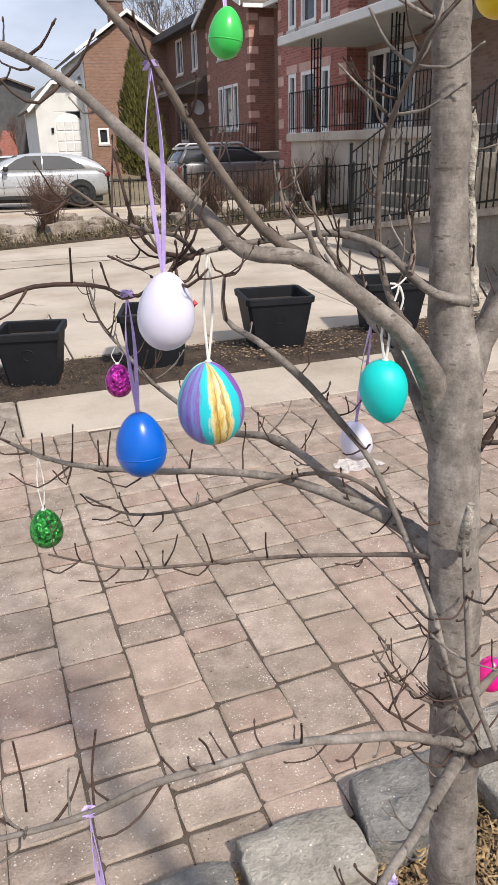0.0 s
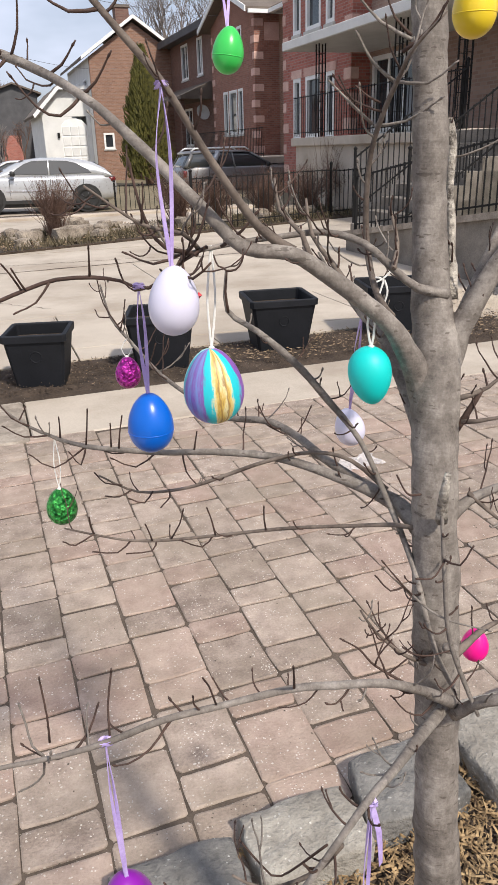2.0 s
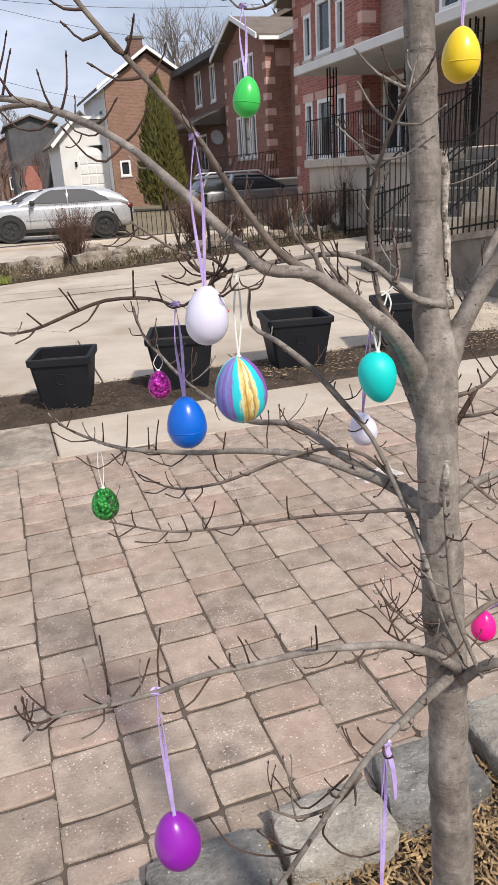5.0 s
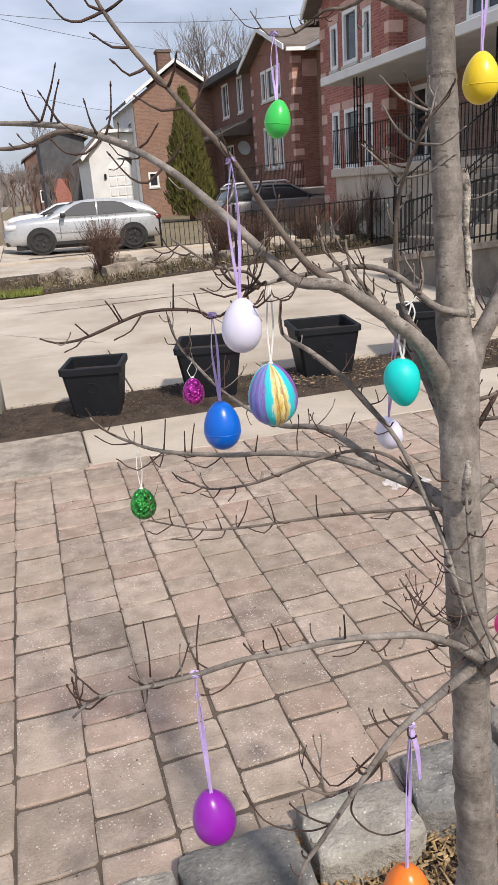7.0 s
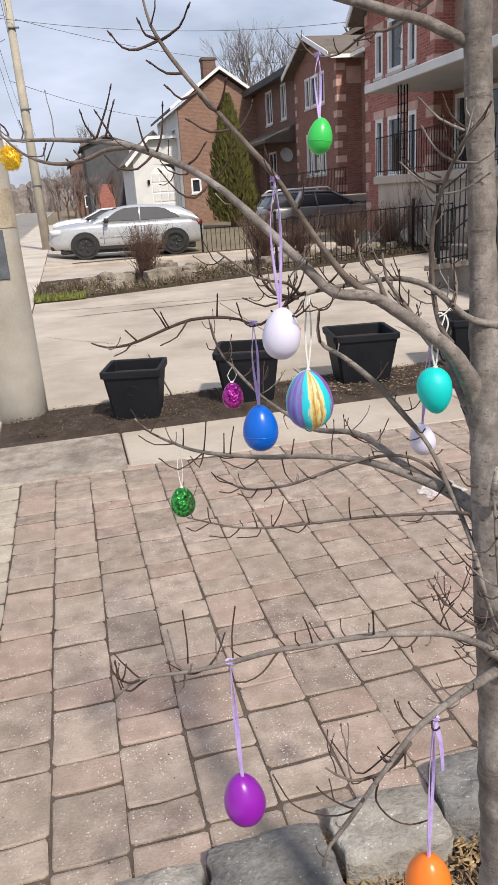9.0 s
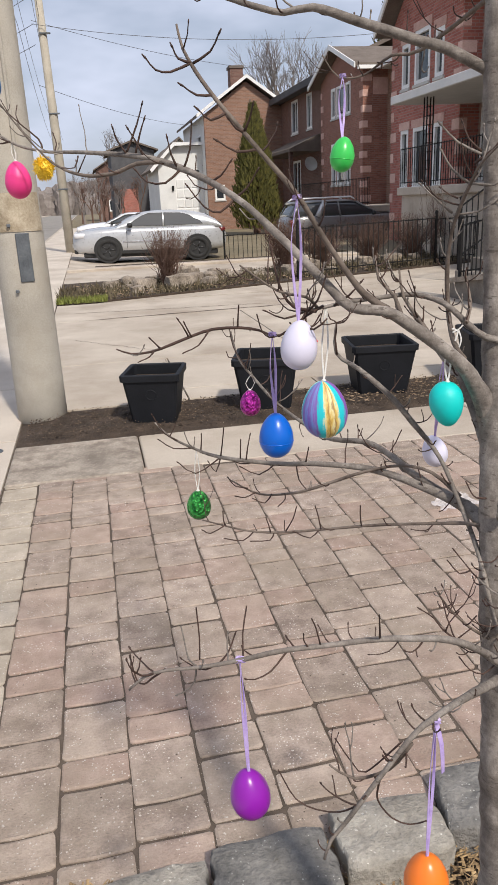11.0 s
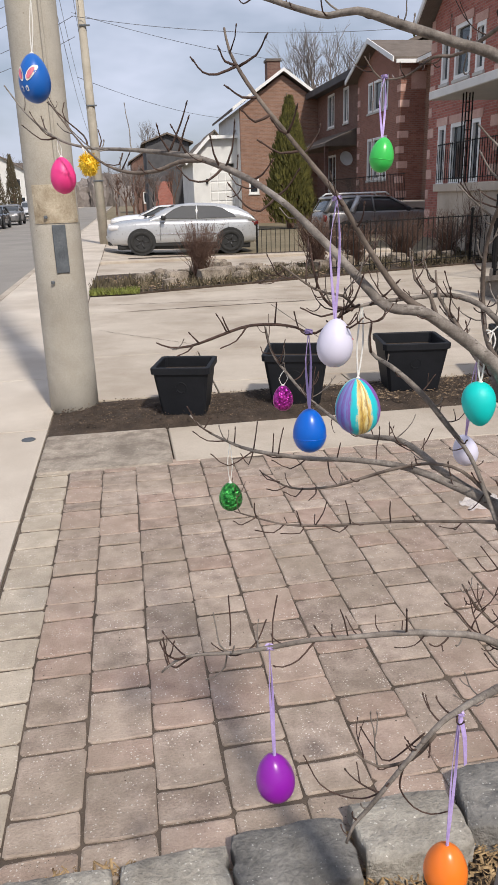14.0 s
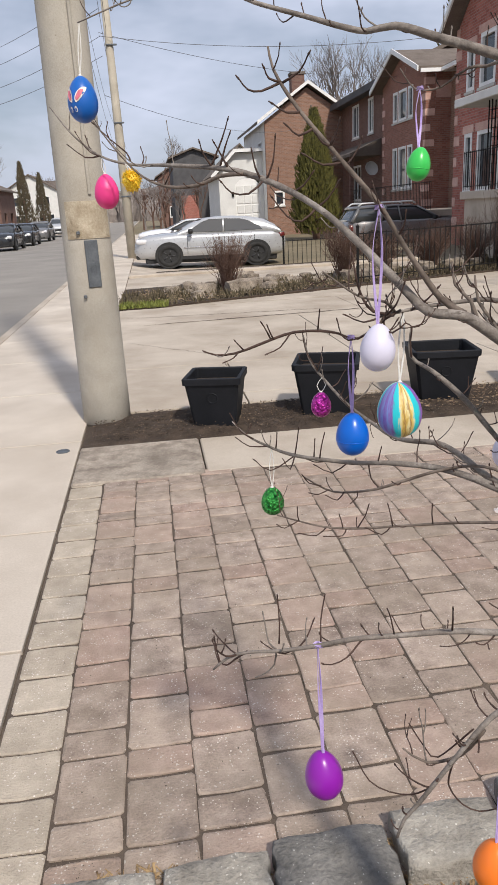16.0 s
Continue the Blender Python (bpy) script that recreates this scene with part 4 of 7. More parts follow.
spur(0.0016, TWIG, (-0.376, 1.285, 1.55), (-0.391, 1.31, 1.565), (-0.418, 1.31, 1.588), (-0.443, 1.31, 1.612))
spur(0.0015, TWIG, (-0.44, 1.305, 1.562), (-0.47, 1.32, 1.563), (-0.496, 1.32, 1.582))
spur(0.0011, TWIG, (-0.419, 1.31, 1.589), (-0.423, 1.31, 1.601), (-0.42, 1.31, 1.611))
spur(0.0013, TWIG, (-0.347, 1.26, 1.541), (-0.35, 1.28, 1.553), (-0.357, 1.29, 1.567))
spur(0.0013, TWIG, (-0.456, 1.315, 1.575), (-0.466, 1.33, 1.582), (-0.469, 1.33, 1.594))
# shoots round the lower trunk
spur(0.0062, DEADWOOD, (0.276, 0.945, 1.09), (0.272, 0.93, 1.124), (0.273, 0.926, 1.146))
spur(0.0011, TWIG, (0.193, 1.04, 1.16), (0.199, 1.0, 1.163), (0.201, 0.99, 1.17))
spur(0.0013, TWIG, (0.262, 0.945, 1.01), (0.25, 0.93, 1.019), (0.236, 0.93, 1.036), (0.223, 0.93, 1.053))
spur(0.0011, TWIG, (0.242, 0.93, 1.029), (0.229, 0.93, 1.024), (0.217, 0.93, 1.038))
spur(0.0014, BARK, (0.25, 0.93, 1.019), (0.264, 0.92, 1.009), (0.282, 0.905, 1.006), (0.311, 0.90, 1.0))
spur(0.0015, TWIG, (0.245, 0.89, 0.945), (0.221, 0.9, 0.955), (0.208, 0.9, 0.966), (0.197, 0.9, 0.981), (0.184, 0.9, 0.99))
spur(0.0011, TWIG, (0.212, 0.9, 0.962), (0.216, 0.9, 0.975), (0.224, 0.9, 0.987))
spur(0.0012, TWIG, (0.225, 0.9, 0.952), (0.232, 0.9, 0.959), (0.238, 0.9, 0.965))
spur(0.0012, TWIG, (0.27, 0.9, 0.918), (0.254, 0.88, 0.92), (0.239, 0.88, 0.925), (0.229, 0.88, 0.938))
spur(0.0013, TWIG, (0.262, 0.97, 1.105), (0.247, 0.95, 1.114), (0.241, 0.95, 1.12), (0.236, 0.95, 1.13))
spur(0.001, TWIG, (0.275, 0.918, 1.064), (0.266, 0.905, 1.06), (0.259, 0.9, 1.056), (0.249, 0.9, 1.056))
spur(0.0012, TWIG, (0.273, 0.915, 1.066), (0.283, 0.9, 1.069), (0.291, 0.9, 1.084))
for x, y, z, size, sink in ((0.287, 0.918, 0.966, 0.008, 0.7), (0.27, 0.958, 0.99, 0.01, 0.6)):
    bm = bmesh.new()
    bmesh.ops.create_icosphere(bm, subdivisions=3, radius=1)
    for v in bm.verts:
        v.co *= 1 + 0.16 * noise.noise(v.co * 2.5 + Vector((z * 9, 0, 0)))
        v.co = Vector((x, y, z)) + Vector((v.co.x * size, v.co.y * size * 0.7, v.co.z * size * sink))
    part("knot", bm, BARK, tree, smooth=True)
limb("limb_side", ((0.264, 1.087, 1.63, 0.006), (0.30, 1.1, 1.68, 0.004), (0.335, 1.12, 1.702, 0.003), (0.40, 1.15, 1.73, 0.002)))
limb("limb_back", ((0.30, 0.95, 0.93, 0.005), (0.35, 1.0, 0.928, 0.003), (0.396, 1.052, 0.902, 0.0015)), 3)

# ---- eggs ----
def egg_profile(w, h, n=18):
    out = []
    for i in range(n + 1):
        t = math.pi * i / n
        z = -math.cos(t)
        r = math.sin(t) * (1 - 0.16 * z - 0.02 * z * z)
        out.append((r * w / 2 * 1.02, z * h / 2))
    return out


def shell_mat(name, color, rough=0.3, trans=0.0):
    m, nt, p = nodes_of(name)
    tc = nt.nodes.new("ShaderNodeTexCoord").outputs["Object"]
    f = noise_node(nt, tc, 40, 4)
    nt.links.new(mix_node(nt, f, tuple(c * 0.9 for c in color), tuple(min(1, c * 1.06) for c in color)), p.inputs["Base Color"])
    p.inputs["Roughness"].default_value = rough
    p.inputs["Subsurface Weight"].default_value = 0.0
    nt.links.new(bump_node(nt, noise_node(nt, tc, 220, 2), 0.06, 0.0006), p.inputs["Normal"])
    return m


def foil_mat(name, dark, light):
    m, nt, p = nodes_of(name)
    tc = nt.nodes.new("ShaderNodeTexCoord").outputs["Object"]
    v = nt.nodes.new("ShaderNodeTexVoronoi")
    v.feature = 'F1'
    v.inputs["Scale"].default_value = 190
    nt.links.new(tc, v.inputs["Vector"])
    wob = noise_node(nt, tc, 130, 4, 0.7)
    nt.links.new(ramp_node(nt, wob, [(0.36, dark), (0.6, light)]), p.inputs["Base Color"])
    p.inputs["Metallic"].default_value, p.inputs["Roughness"].default_value = 0.75, 0.28
    nt.links.new(bump_node(nt, math_node(nt, 'ADD', v.outputs["Distance"], wob), 1.0, 0.004), p.inputs["Normal"])
    return m


def striped_mat():
    m, nt, p = nodes_of("painted_stripes")
    tc = nt.nodes.new("ShaderNodeTexCoord").outputs["Object"]
    sep = nt.nodes.new("ShaderNodeSeparateXYZ")
    nt.links.new(tc, sep.inputs[0])
    ang = math_node(nt, 'ARCTAN2', sep.outputs[0], math_node(nt, 'MULTIPLY', sep.outputs[1], -1.0))
    comb = nt.nodes.new("ShaderNodeCombineXYZ")
    nt.links.new(math_node(nt, 'MULTIPLY', ang, 2.2), comb.inputs[0])
    nt.links.new(math_node(nt, 'MULTIPLY', sep.outputs[2], 20.0), comb.inputs[2])
    wob = noise_node(nt, comb.outputs[0], 2.4, 4, 0.65)
    f = math_node(nt, 'ADD', math_node(nt, 'DIVIDE', ang, 2 * math.pi), 0.5)
    f = math_node(nt, 'ADD', f, math_node(nt, 'MULTIPLY', math_node(nt, 'SUBTRACT', wob, 0.5), 0.09))
    purple, blue, teal, white, gold, brown, cream = (0.24, 0.10, 0.42), (0.20, 0.30, 0.62), (0.02, 0.55, 0.62), (0.75, 0.78, 0.74), (0.62, 0.42, 0.10), (0.30, 0.17, 0.06), (0.74, 0.66, 0.36)
    stops = [(0.0, teal), (0.1, gold), (0.18, teal), (0.24, white), (0.29, teal), (0.325, purple), (0.36, blue), (0.385, purple), (0.42, blue), (0.447, purple), (0.46, teal), (0.503, teal),
             (0.512, cream), (0.53, gold), (0.545, brown), (0.556, gold), (0.57, cream), (0.582, brown), (0.595, gold), (0.612, cream), (0.62, teal), (0.675, teal), (0.69, purple), (0.8, purple), (0.87, white), (0.94, teal)]
    nt.links.new(ramp_node(nt, f, stops), p.inputs["Base Color"])
    p.inputs["Roughness"].default_value = 0.45
    nt.links.new(bump_node(nt, wob, 0.25, 0.001), p.inputs["Normal"])
    return m


RIBBON = surface("lilac_ribbon", (0.32, 0.22, 0.52), (0.60, 0.49, 0.80), 0.5, 30, 300, 0.2, 0.0005)
STRING = surface("white_string", (0.62, 0.61, 0.58), (0.85, 0.84, 0.8), 0.8, 60, 400, 0.4, 0.0005)
E_BLUE, E_GREEN, E_YELLOW = shell_mat("blue_shell", (0.0, 0.115, 0.56)), shell_mat("green_shell", (0.05, 0.56, 0.10)), shell_mat("yellow_shell", (0.86, 0.62, 0.03))
E_PURPLE, E_TEAL, E_WHITE = shell_mat("purple_shell", (0.25, 0.012, 0.36)), shell_mat("teal_shell", (0.0, 0.60, 0.56), 0.5), shell_mat("white_shell", (0.68, 0.66, 0.80), 0.4)
E_PINK, E_ORANGE, E_HOT, E_NAVY = shell_mat("pink_shell", (0.86, 0.05, 0.26), 0.45), shell_mat("orange_shell", (0.88, 0.20, 0.02)), shell_mat("hot_pink_shell", (0.88, 0.01, 0.27)), shell_mat("bunny_blue_shell", (0.01, 0.12, 0.47))
F_GREEN, F_MAGENTA, F_GOLD = foil_mat("green_foil", (0.0, 0.09, 0.015), (0.08, 0.5, 0.10)), foil_mat("magenta_foil", (0.15, 0.0, 0.11), (0.6, 0.05, 0.45)), shell_mat("gold_shell", (0.88, 0.60, 0.04), 0.55)
EAR_PINK = plain("ear_pink", (0.62, 0.16, 0.22), 0.5)
FILM, fnt, fp = nodes_of("clear_film")
fp.inputs["Base Color"].default_value, fp.inputs["Roughness"].default_value, fp.inputs["Alpha"].default_value = (0.9, 0.86, 0.85, 1), 0.12, 0.42
RED_BEAD = plain("red_bead", (0.6, 0.05, 0.06), 0.4)


def strip_band(bm, points, width, turn=0.0, twist=0.0):
    """A thin flat band along points."""
    pairs = []
    for i, q in enumerate(points):
        a = turn + twist * i / max(1, len(points) - 1)
        s = Vector((math.cos(a), math.sin(a), 0)) * width / 2
        n = Vector((-math.sin(a), math.cos(a), 0)) * 0.0003
        pairs.append([bm.verts.new(Vector(q) + e) for e in (s + n, -s + n, -s - n, s - n)])
    for p, q in zip(pairs, pairs[1:]):
        for k in range(4):
            bm.faces.new((p[k], p[(k + 1) % 4], q[(k + 1) % 4], q[k]))
    bm.faces.new(pairs[0])
    bm.faces.new(list(reversed(pairs[-1])))


def easter_egg(label, at, w, h, mat, tie, cord="ribbon", tilt=(0, 0), seam=False, tail=0.0, spread=0.0035):
    ob = thing("easter_egg", Matrix.Translation(at), label, "easter egg", "eggs hung in the tree")
    body = part("shell", lathe(bmesh.new(), egg_profile(w, h), 28), mat, ob, smooth=True, at=pose(0, 0, 0, *tilt))
    if seam:
        r = w / 2 * 1.015
        bm = bmesh.new()
        tube(bm, [(r * math.cos(t * math.pi / 16), r * math.sin(t * math.pi / 16), -h * 0.12) for t in range(33)], [0.0006] * 33, 5, False)
        part("seam", bm, mat, body, smooth=True)
    top = Vector((0, 0, h / 2 - 0.0015))
    knot = Vector(tie) - Vector(at)
    if cord == "ribbon":
        for k, (dx, tw) in enumerate(((-spread, 0.9), (spread, -1.3))):
            bm = bmesh.new()
            mid = top * 0.4 + knot * 0.6 + Vector((dx * (1.3 - 0.6 * k), 0.4 * dx, 0))
            strip_band(bm, glide([top, mid, knot], 0.006), 0.0036 - 0.0006 * k, 0.2 + 0.9 * k, 2.2 * tw)
            part("ribbon", bm, RIBBON, ob, "lilac satin ribbon")
        bm = bmesh.new()
        for k in range(2):
            a = k * math.pi + 0.4
            loop = [knot + Vector((0.0042 * math.cos(a + t * 0.7), 0.0042 * math.sin(a + t * 0.7), 0.003 * math.sin(t * 1.1))) for t in range(9)]
            strip_band(bm, loop, 0.003, a)
        part("knot", bm, RIBBON, ob, "lilac ribbon knot round the twig")
        if tail:
            bm = bmesh.new()
            strip_band(bm, glide([knot, knot + Vector((0.006, -0.004, -tail * 0.4)), knot + Vector((0.009, -0.004, -tail))], 0.01), 0.0048, 0.1, 0.8)
            part("ribbon_tail", bm, RIBBON, ob, "loose lilac ribbon end")
    else:
        for dx in (-spread, spread):
            bm = bmesh.new()
            tube(bm, glide([top, (top + knot) / 2 + Vector((dx, 0.2 * dx, 0)), knot], 0.008), [0.0011 if cord == "string" else 0.0007] * 99, 6)
            part("string", bm, STRING, ob, "white string loop")
        bm = bmesh.new()
        lathe(bm, [(0, -0.003), (0.0028, -0.001), (0.0028, 0.002), (0, 0.004)], 10, top)
        part("knot", bm, STRING, ob)
    return ob, body


easter_egg("shiny blue plastic egg with a seam, hung on ribbon", (0.009, 0.975, 1.183), 0.041, 0.057, E_BLUE, (0.008, 0.978, 1.307), seam=True, spread=0.003)
BOW_AT = Vector((0.226, 1.02, 1.30))
painted, painted_shell = easter_egg("large hand-painted egg with teal, purple and gold stripes", (0.067, 1.0, 1.209), 0.0555, 0.0735, striped_mat(), (0.07, 1.012, 1.336), cord="string", tilt=(4, -3))
part("bead", lathe(bmesh.new(), [(0, -0.003), (0.003, 0), (0, 0.003)], 8, Vector((-0.009, 0, 0.085))), RED_BEAD, painted, "small red bead")
teal, teal_shell = easter_egg("matte turquoise egg on a white string", (0.214, 1.0, 1.215), 0.0395, 0.056, E_TEAL, (0.212, 0.997, 1.285), cord="string", tilt=(178, -8))
bm = bmesh.new()
for ends in (((-0.006, 0, -0.002), (0, 0, 0.001), (0.006, 0, 0.007)), ((-0.007, 0.001, 0.002), (0, 0, 0), (-0.003, -0.002, -0.012)), ((0.001, 0, 0), (0.004, -0.002, -0.01), (0.002, -0.002, -0.02))):
    tube(bm, glide([BOW_AT - teal.location + Vector(q) for q in ends], 0.003), [0.0009] * 40, 6)
part("bow", bm, STRING, teal, "loose white string bow")
easter_egg("bright green plastic egg on ribbon", (0.086, 1.24, 1.514), 0.0335, 0.0475, E_GREEN, (0.086, 1.279, 1.62), seam=True, tilt=(0, 8), spread=0.004)
easter_egg("glossy purple plastic egg on a long ribbon", (-0.011, 0.772, 0.825), 0.044, 0.062, E_PURPLE, (-0.014, 0.772, 1.0), tilt=(0, -6), spread=0.0015)
easter_egg("small crinkled green foil egg", (-0.132, 1.134, 1.019), 0.036, 0.047, F_GREEN, (-0.131, 1.138, 1.106), cord="thread")
easter_egg("small crinkled magenta foil egg", (-0.085, 1.40, 1.107), 0.037, 0.049, F_MAGENTA, (-0.083, 1.402, 1.158), cord="thread", spread=0.008)
easter_egg("white translucent plastic egg on a long lilac ribbon", (0.043, 0.93, 1.303), 0.040, 0.056, E_WHITE, (0.044, 0.93, 1.459), tilt=(0, 5), spread=0.005)
easter_egg("white plastic egg behind a branch", (0.230, 1.25, 1.068), 0.0385, 0.0525, E_WHITE, (0.226, 1.14, 1.244), tilt=(0, -15), spread=0.003)
easter_egg("yellow plastic egg beside the trunk", (0.318, 1.12, 1.531), 0.0395, 0.055, E_YELLOW, (0.322, 1.12, 1.697), seam=True)
easter_egg("hot pink egg low behind the trunk", (0.382, 1.12, 0.812), 0.034, 0.047, E_HOT, (0.39, 1.05, 0.90), spread=0.004)
easter_egg("orange plastic egg low on the tree", (0.183, 0.745, 0.752), 0.047, 0.064, E_ORANGE, (0.187, 0.757, 0.949), tail=0.06, spread=0.002)
easter_egg("pink textured egg at a branch tip", (-0.429, 1.30, 1.505), 0.040, 0.057, E_PINK, (-0.432, 1.30, 1.559), cord="thread", spread=0.003)
fluff_rng = random.Random(9)
fluff, fluff_shell = easter_egg("small fluffy yellow ball ornament at a branch tip", (-0.37, 1.268, 1.519), 0.026, 0.03, F_GOLD, (-0.379, 1.27, 1.545), cord="thread", spread=0.002)
bm = bmesh.new()
for k in range(420):
    d = Vector((fluff_rng.gauss(0, 1), fluff_rng.gauss(0, 1), fluff_rng.gauss(0, 1))).normalized()
    q = d.orthogonal().normalized() * 0.0016
    e = d.cross(q)
    tip = Vector((d.x * 0.0185, d.y * 0.0185, d.z * 0.021)) * fluff_rng.uniform(0.8, 1.06) + e * fluff_rng.uniform(-1.5, 1.5)
    foot = [bm.verts.new(Vector((d.x * 0.011, d.y * 0.011, d.z * 0.013)) + o) for o in (q, e - q * 0.5, -e - q * 0.5)]
    top_v = bm.verts.new(tip)
    for a in range(3):
        bm.faces.new((foot[a], foot[(a + 1) % 3], top_v))
tagged(part("fluff", bm, F_GOLD, fluff, "yellow fluff"), kind="stuff")
bunny, bunny_shell = easter_egg("blue egg with white and pink ear shapes", (-0.366, 1.1, 1.619), 0.040, 0.060, E_NAVY, (-0.36, 1.102, 1.712), cord="thread", tilt=(0, 0), spread=0.002)


def egg_patch(parent, ax, az, sx, sz, turn, mat, name, lift=0.0004):
    """A flat oval lying on the bunny egg's face."""
    bm = bmesh.new()
    ring = []
    for k in range(20):
        a = 2 * math.pi * k / 20
        u, v = sx * math.cos(a), sz * math.sin(a)
        u, v = u * math.cos(turn) - v * math.sin(turn) + ax, u * math.sin(turn) + v * math.cos(turn) + az
        zz = v / 0.030
        r = 0.0204 * math.sqrt(max(0.02, 1 - zz * zz)) * (1 - 0.16 * zz) * 1.02
        ring.append(bm.verts.new((u, -math.sqrt(max(1e-8, r * r - u * u)) - lift, v)))
    bm.faces.new(ring)
    part(name, bm, mat, parent, at=pose(0, 0, 0, 0, 0, -22))


for sx in (-1, 1):
    egg_patch(bunny, 0.004 + sx * 0.0072, 0.0045, 0.0043, 0.0102, -0.42 * sx, STRING, "ear")
    egg_patch(bunny, 0.004 + sx * 0.0072, 0.0042, 0.0028, 0.0074, -0.42 * sx, EAR_PINK, "ear_lining", 0.0009)
    egg_patch(bunny, 0.002 + sx * 0.0038, -0.0135, 0.0022, 0.0036, 0, STRING, "eye_patch")
    egg_patch(bunny, 0.002 + sx * 0.0038, -0.0142, 0.0011, 0.0019, 0, E_NAVY, "eye_dot", 0.0009)

# ---- mulch bed, edging stones ----
bm = bmesh.new()
bmesh.ops.create_grid(bm, x_segments=60, y_segments=40, size=0.5)
for v in bm.verts:
    x, y = -0.4 + (v.co.x + 0.5) * 5.0, -4.2 + (v.co.y + 0.5) * 3.66
    v.co = Vector((x, y, -0.03 + 0.03 * noise.noise((x * 3, y * 3, 0)) + 0.012 * noise.noise((x * 13, y * 13, 2))))
mulch_bed = thing("mulch_bed", M(0, 0), "bed of dark soil under straw mulch round the tree", "soil", kind="structure", bm=bm, mat=SOIL, smooth=True)
chip_rng = random.Random(11)
verts, faces = [], []
for k in range(32000):
    x, y = 0.3 + 2.6 * chip_rng.random(), -1.75 + 1.15 * chip_rng.random()
    if noise.noise((x * 3.1, y * 3.1, 9)) < -0.34:
        continue
    z = -0.022 + 0.03 * noise.noise((x * 3, y * 3, 0)) + 0.03 * chip_rng.random()
    le, wi, a, t = chip_rng.uniform(0.004, 0.021), chip_rng.uniform(0.0007, 0.0042), chip_rng.uniform(0, math.pi), chip_rng.uniform(-0.45, 0.45)
    d = Vector((math.cos(a) * math.cos(t), math.sin(a) * math.cos(t), math.sin(t))) * le
    s = Vector((-math.sin(a), math.cos(a), chip_rng.uniform(-0.4, 0.4))) * wi
    u = Vector((0, 0, wi * 0.5))
    c, n = Vector((x, y, z)), len(verts)
    verts += [c - d - s, c - d + s, c + d + s * 0.7, c + d - s * 0.7, c + u]
    faces += [(n, n + 1, n + 4), (n + 1, n + 2, n + 4), (n + 2, n + 3, n + 4), (n + 3, n, n + 4)]
me = bpy.data.meshes.new("straw_mulch")
me.from_pydata(verts, [], faces)
me.materials.append(CHIPS)
straw = new("straw_mulch", me)
straw.matrix_world = M(0, 0)
tagged(straw, "golden straw and wood-chip mulch over the soil", "mulch", kind="stuff")


def edging_stone(x0, x1, y0, y1, top, mat, seed, label, skew=0.0):
    rng = random.Random(seed)
    bm = bmesh.new()
    n = 30
    cx, cy = (x0 + x1) / 2, (y0 + y1) / 2
    rings = []
    for f, z in ((0.97, -0.06), (1.0, top - 0.024), (0.996, top - 0.011), (0.98, top - 0.004), (0.945, top - 0.0005), (0.7, top + 0.002), (0.4, top + 0.003), (0.1, top + 0.003)):
        ring = []
        for k in range(n):
            a = 2 * math.pi * (k + 0.5) / n
            ux, uy = math.cos(a), math.sin(a)
            m = max(abs(ux), abs(uy)) ** 0.92
            jig = (1 + 0.09 * noise.noise((ux * 2.6 + seed * 7.3, uy * 2.6, 0))) * (1 + 0.025 * noise.noise((ux * 9 + seed, uy * 9, 1)))
            ring.append(bm.verts.new((cx + ux / m * (x1 - x0) / 2 * f * jig + skew * uy, cy + uy / m * (y1 - y0) / 2 * f * jig, z + (0.009 * noise.noise((ux * f * 3, uy * f * 3, seed)) + 0.005 * noise.noise((ux * f * 9, uy * f * 9, seed)) if z > 0 else 0))))
        rings.append(ring)
    for a, b in zip(rings, rings[1:]):
        for k in range(n):
            bm.faces.new((a[k], a[(k + 1) % n], b[(k + 1) % n], b[k]))
    bm.faces.new(rings[-1])
    thing("edging_stone", M(0, 0), label, "stone", "edging stones along the driveway", bm=bm, mat=mat, smooth=True)


edging_stone(-0.20, 0.165, -0.82, -0.645, 0.045, STONE_LIGHT, 1, "pale rough edging stone beside the pavers")
edging_stone(0.185, 0.455, -0.81, -0.64, 0.05, STONE_LIGHT, 2, "pale rough edging stone beside the pavers")
edging_stone(0.47, 0.715, -0.80, -0.635, 0.05, STONE_LIGHT, 3, "pale rough edging stone beside the pavers")
edging_stone(0.728, 1.003, -0.785, -0.61, 0.055, STONE_DARK, 4, "dark slate edging stone beside the pavers")
edging_stone(1.02, 1.285, -0.755, -0.575, 0.055, STONE_LIGHT, 5, "pale edging stone with a rough top")
edging_stone(1.30, 1.56, -0.715, -0.52, 0.055, STONE_DARK, 6, "large grey edging stone beside the trunk", 0.03)
edging_stone(1.60, 1.93, -0.76, -0.46, 0.06, STONE_LIGHT, 7, "large pale edging stone beyond the trunk")
edging_stone(1.96, 2.3, -0.76, -0.46, 0.06, STONE_DARK, 8, "large grey edging stone beyond the trunk")

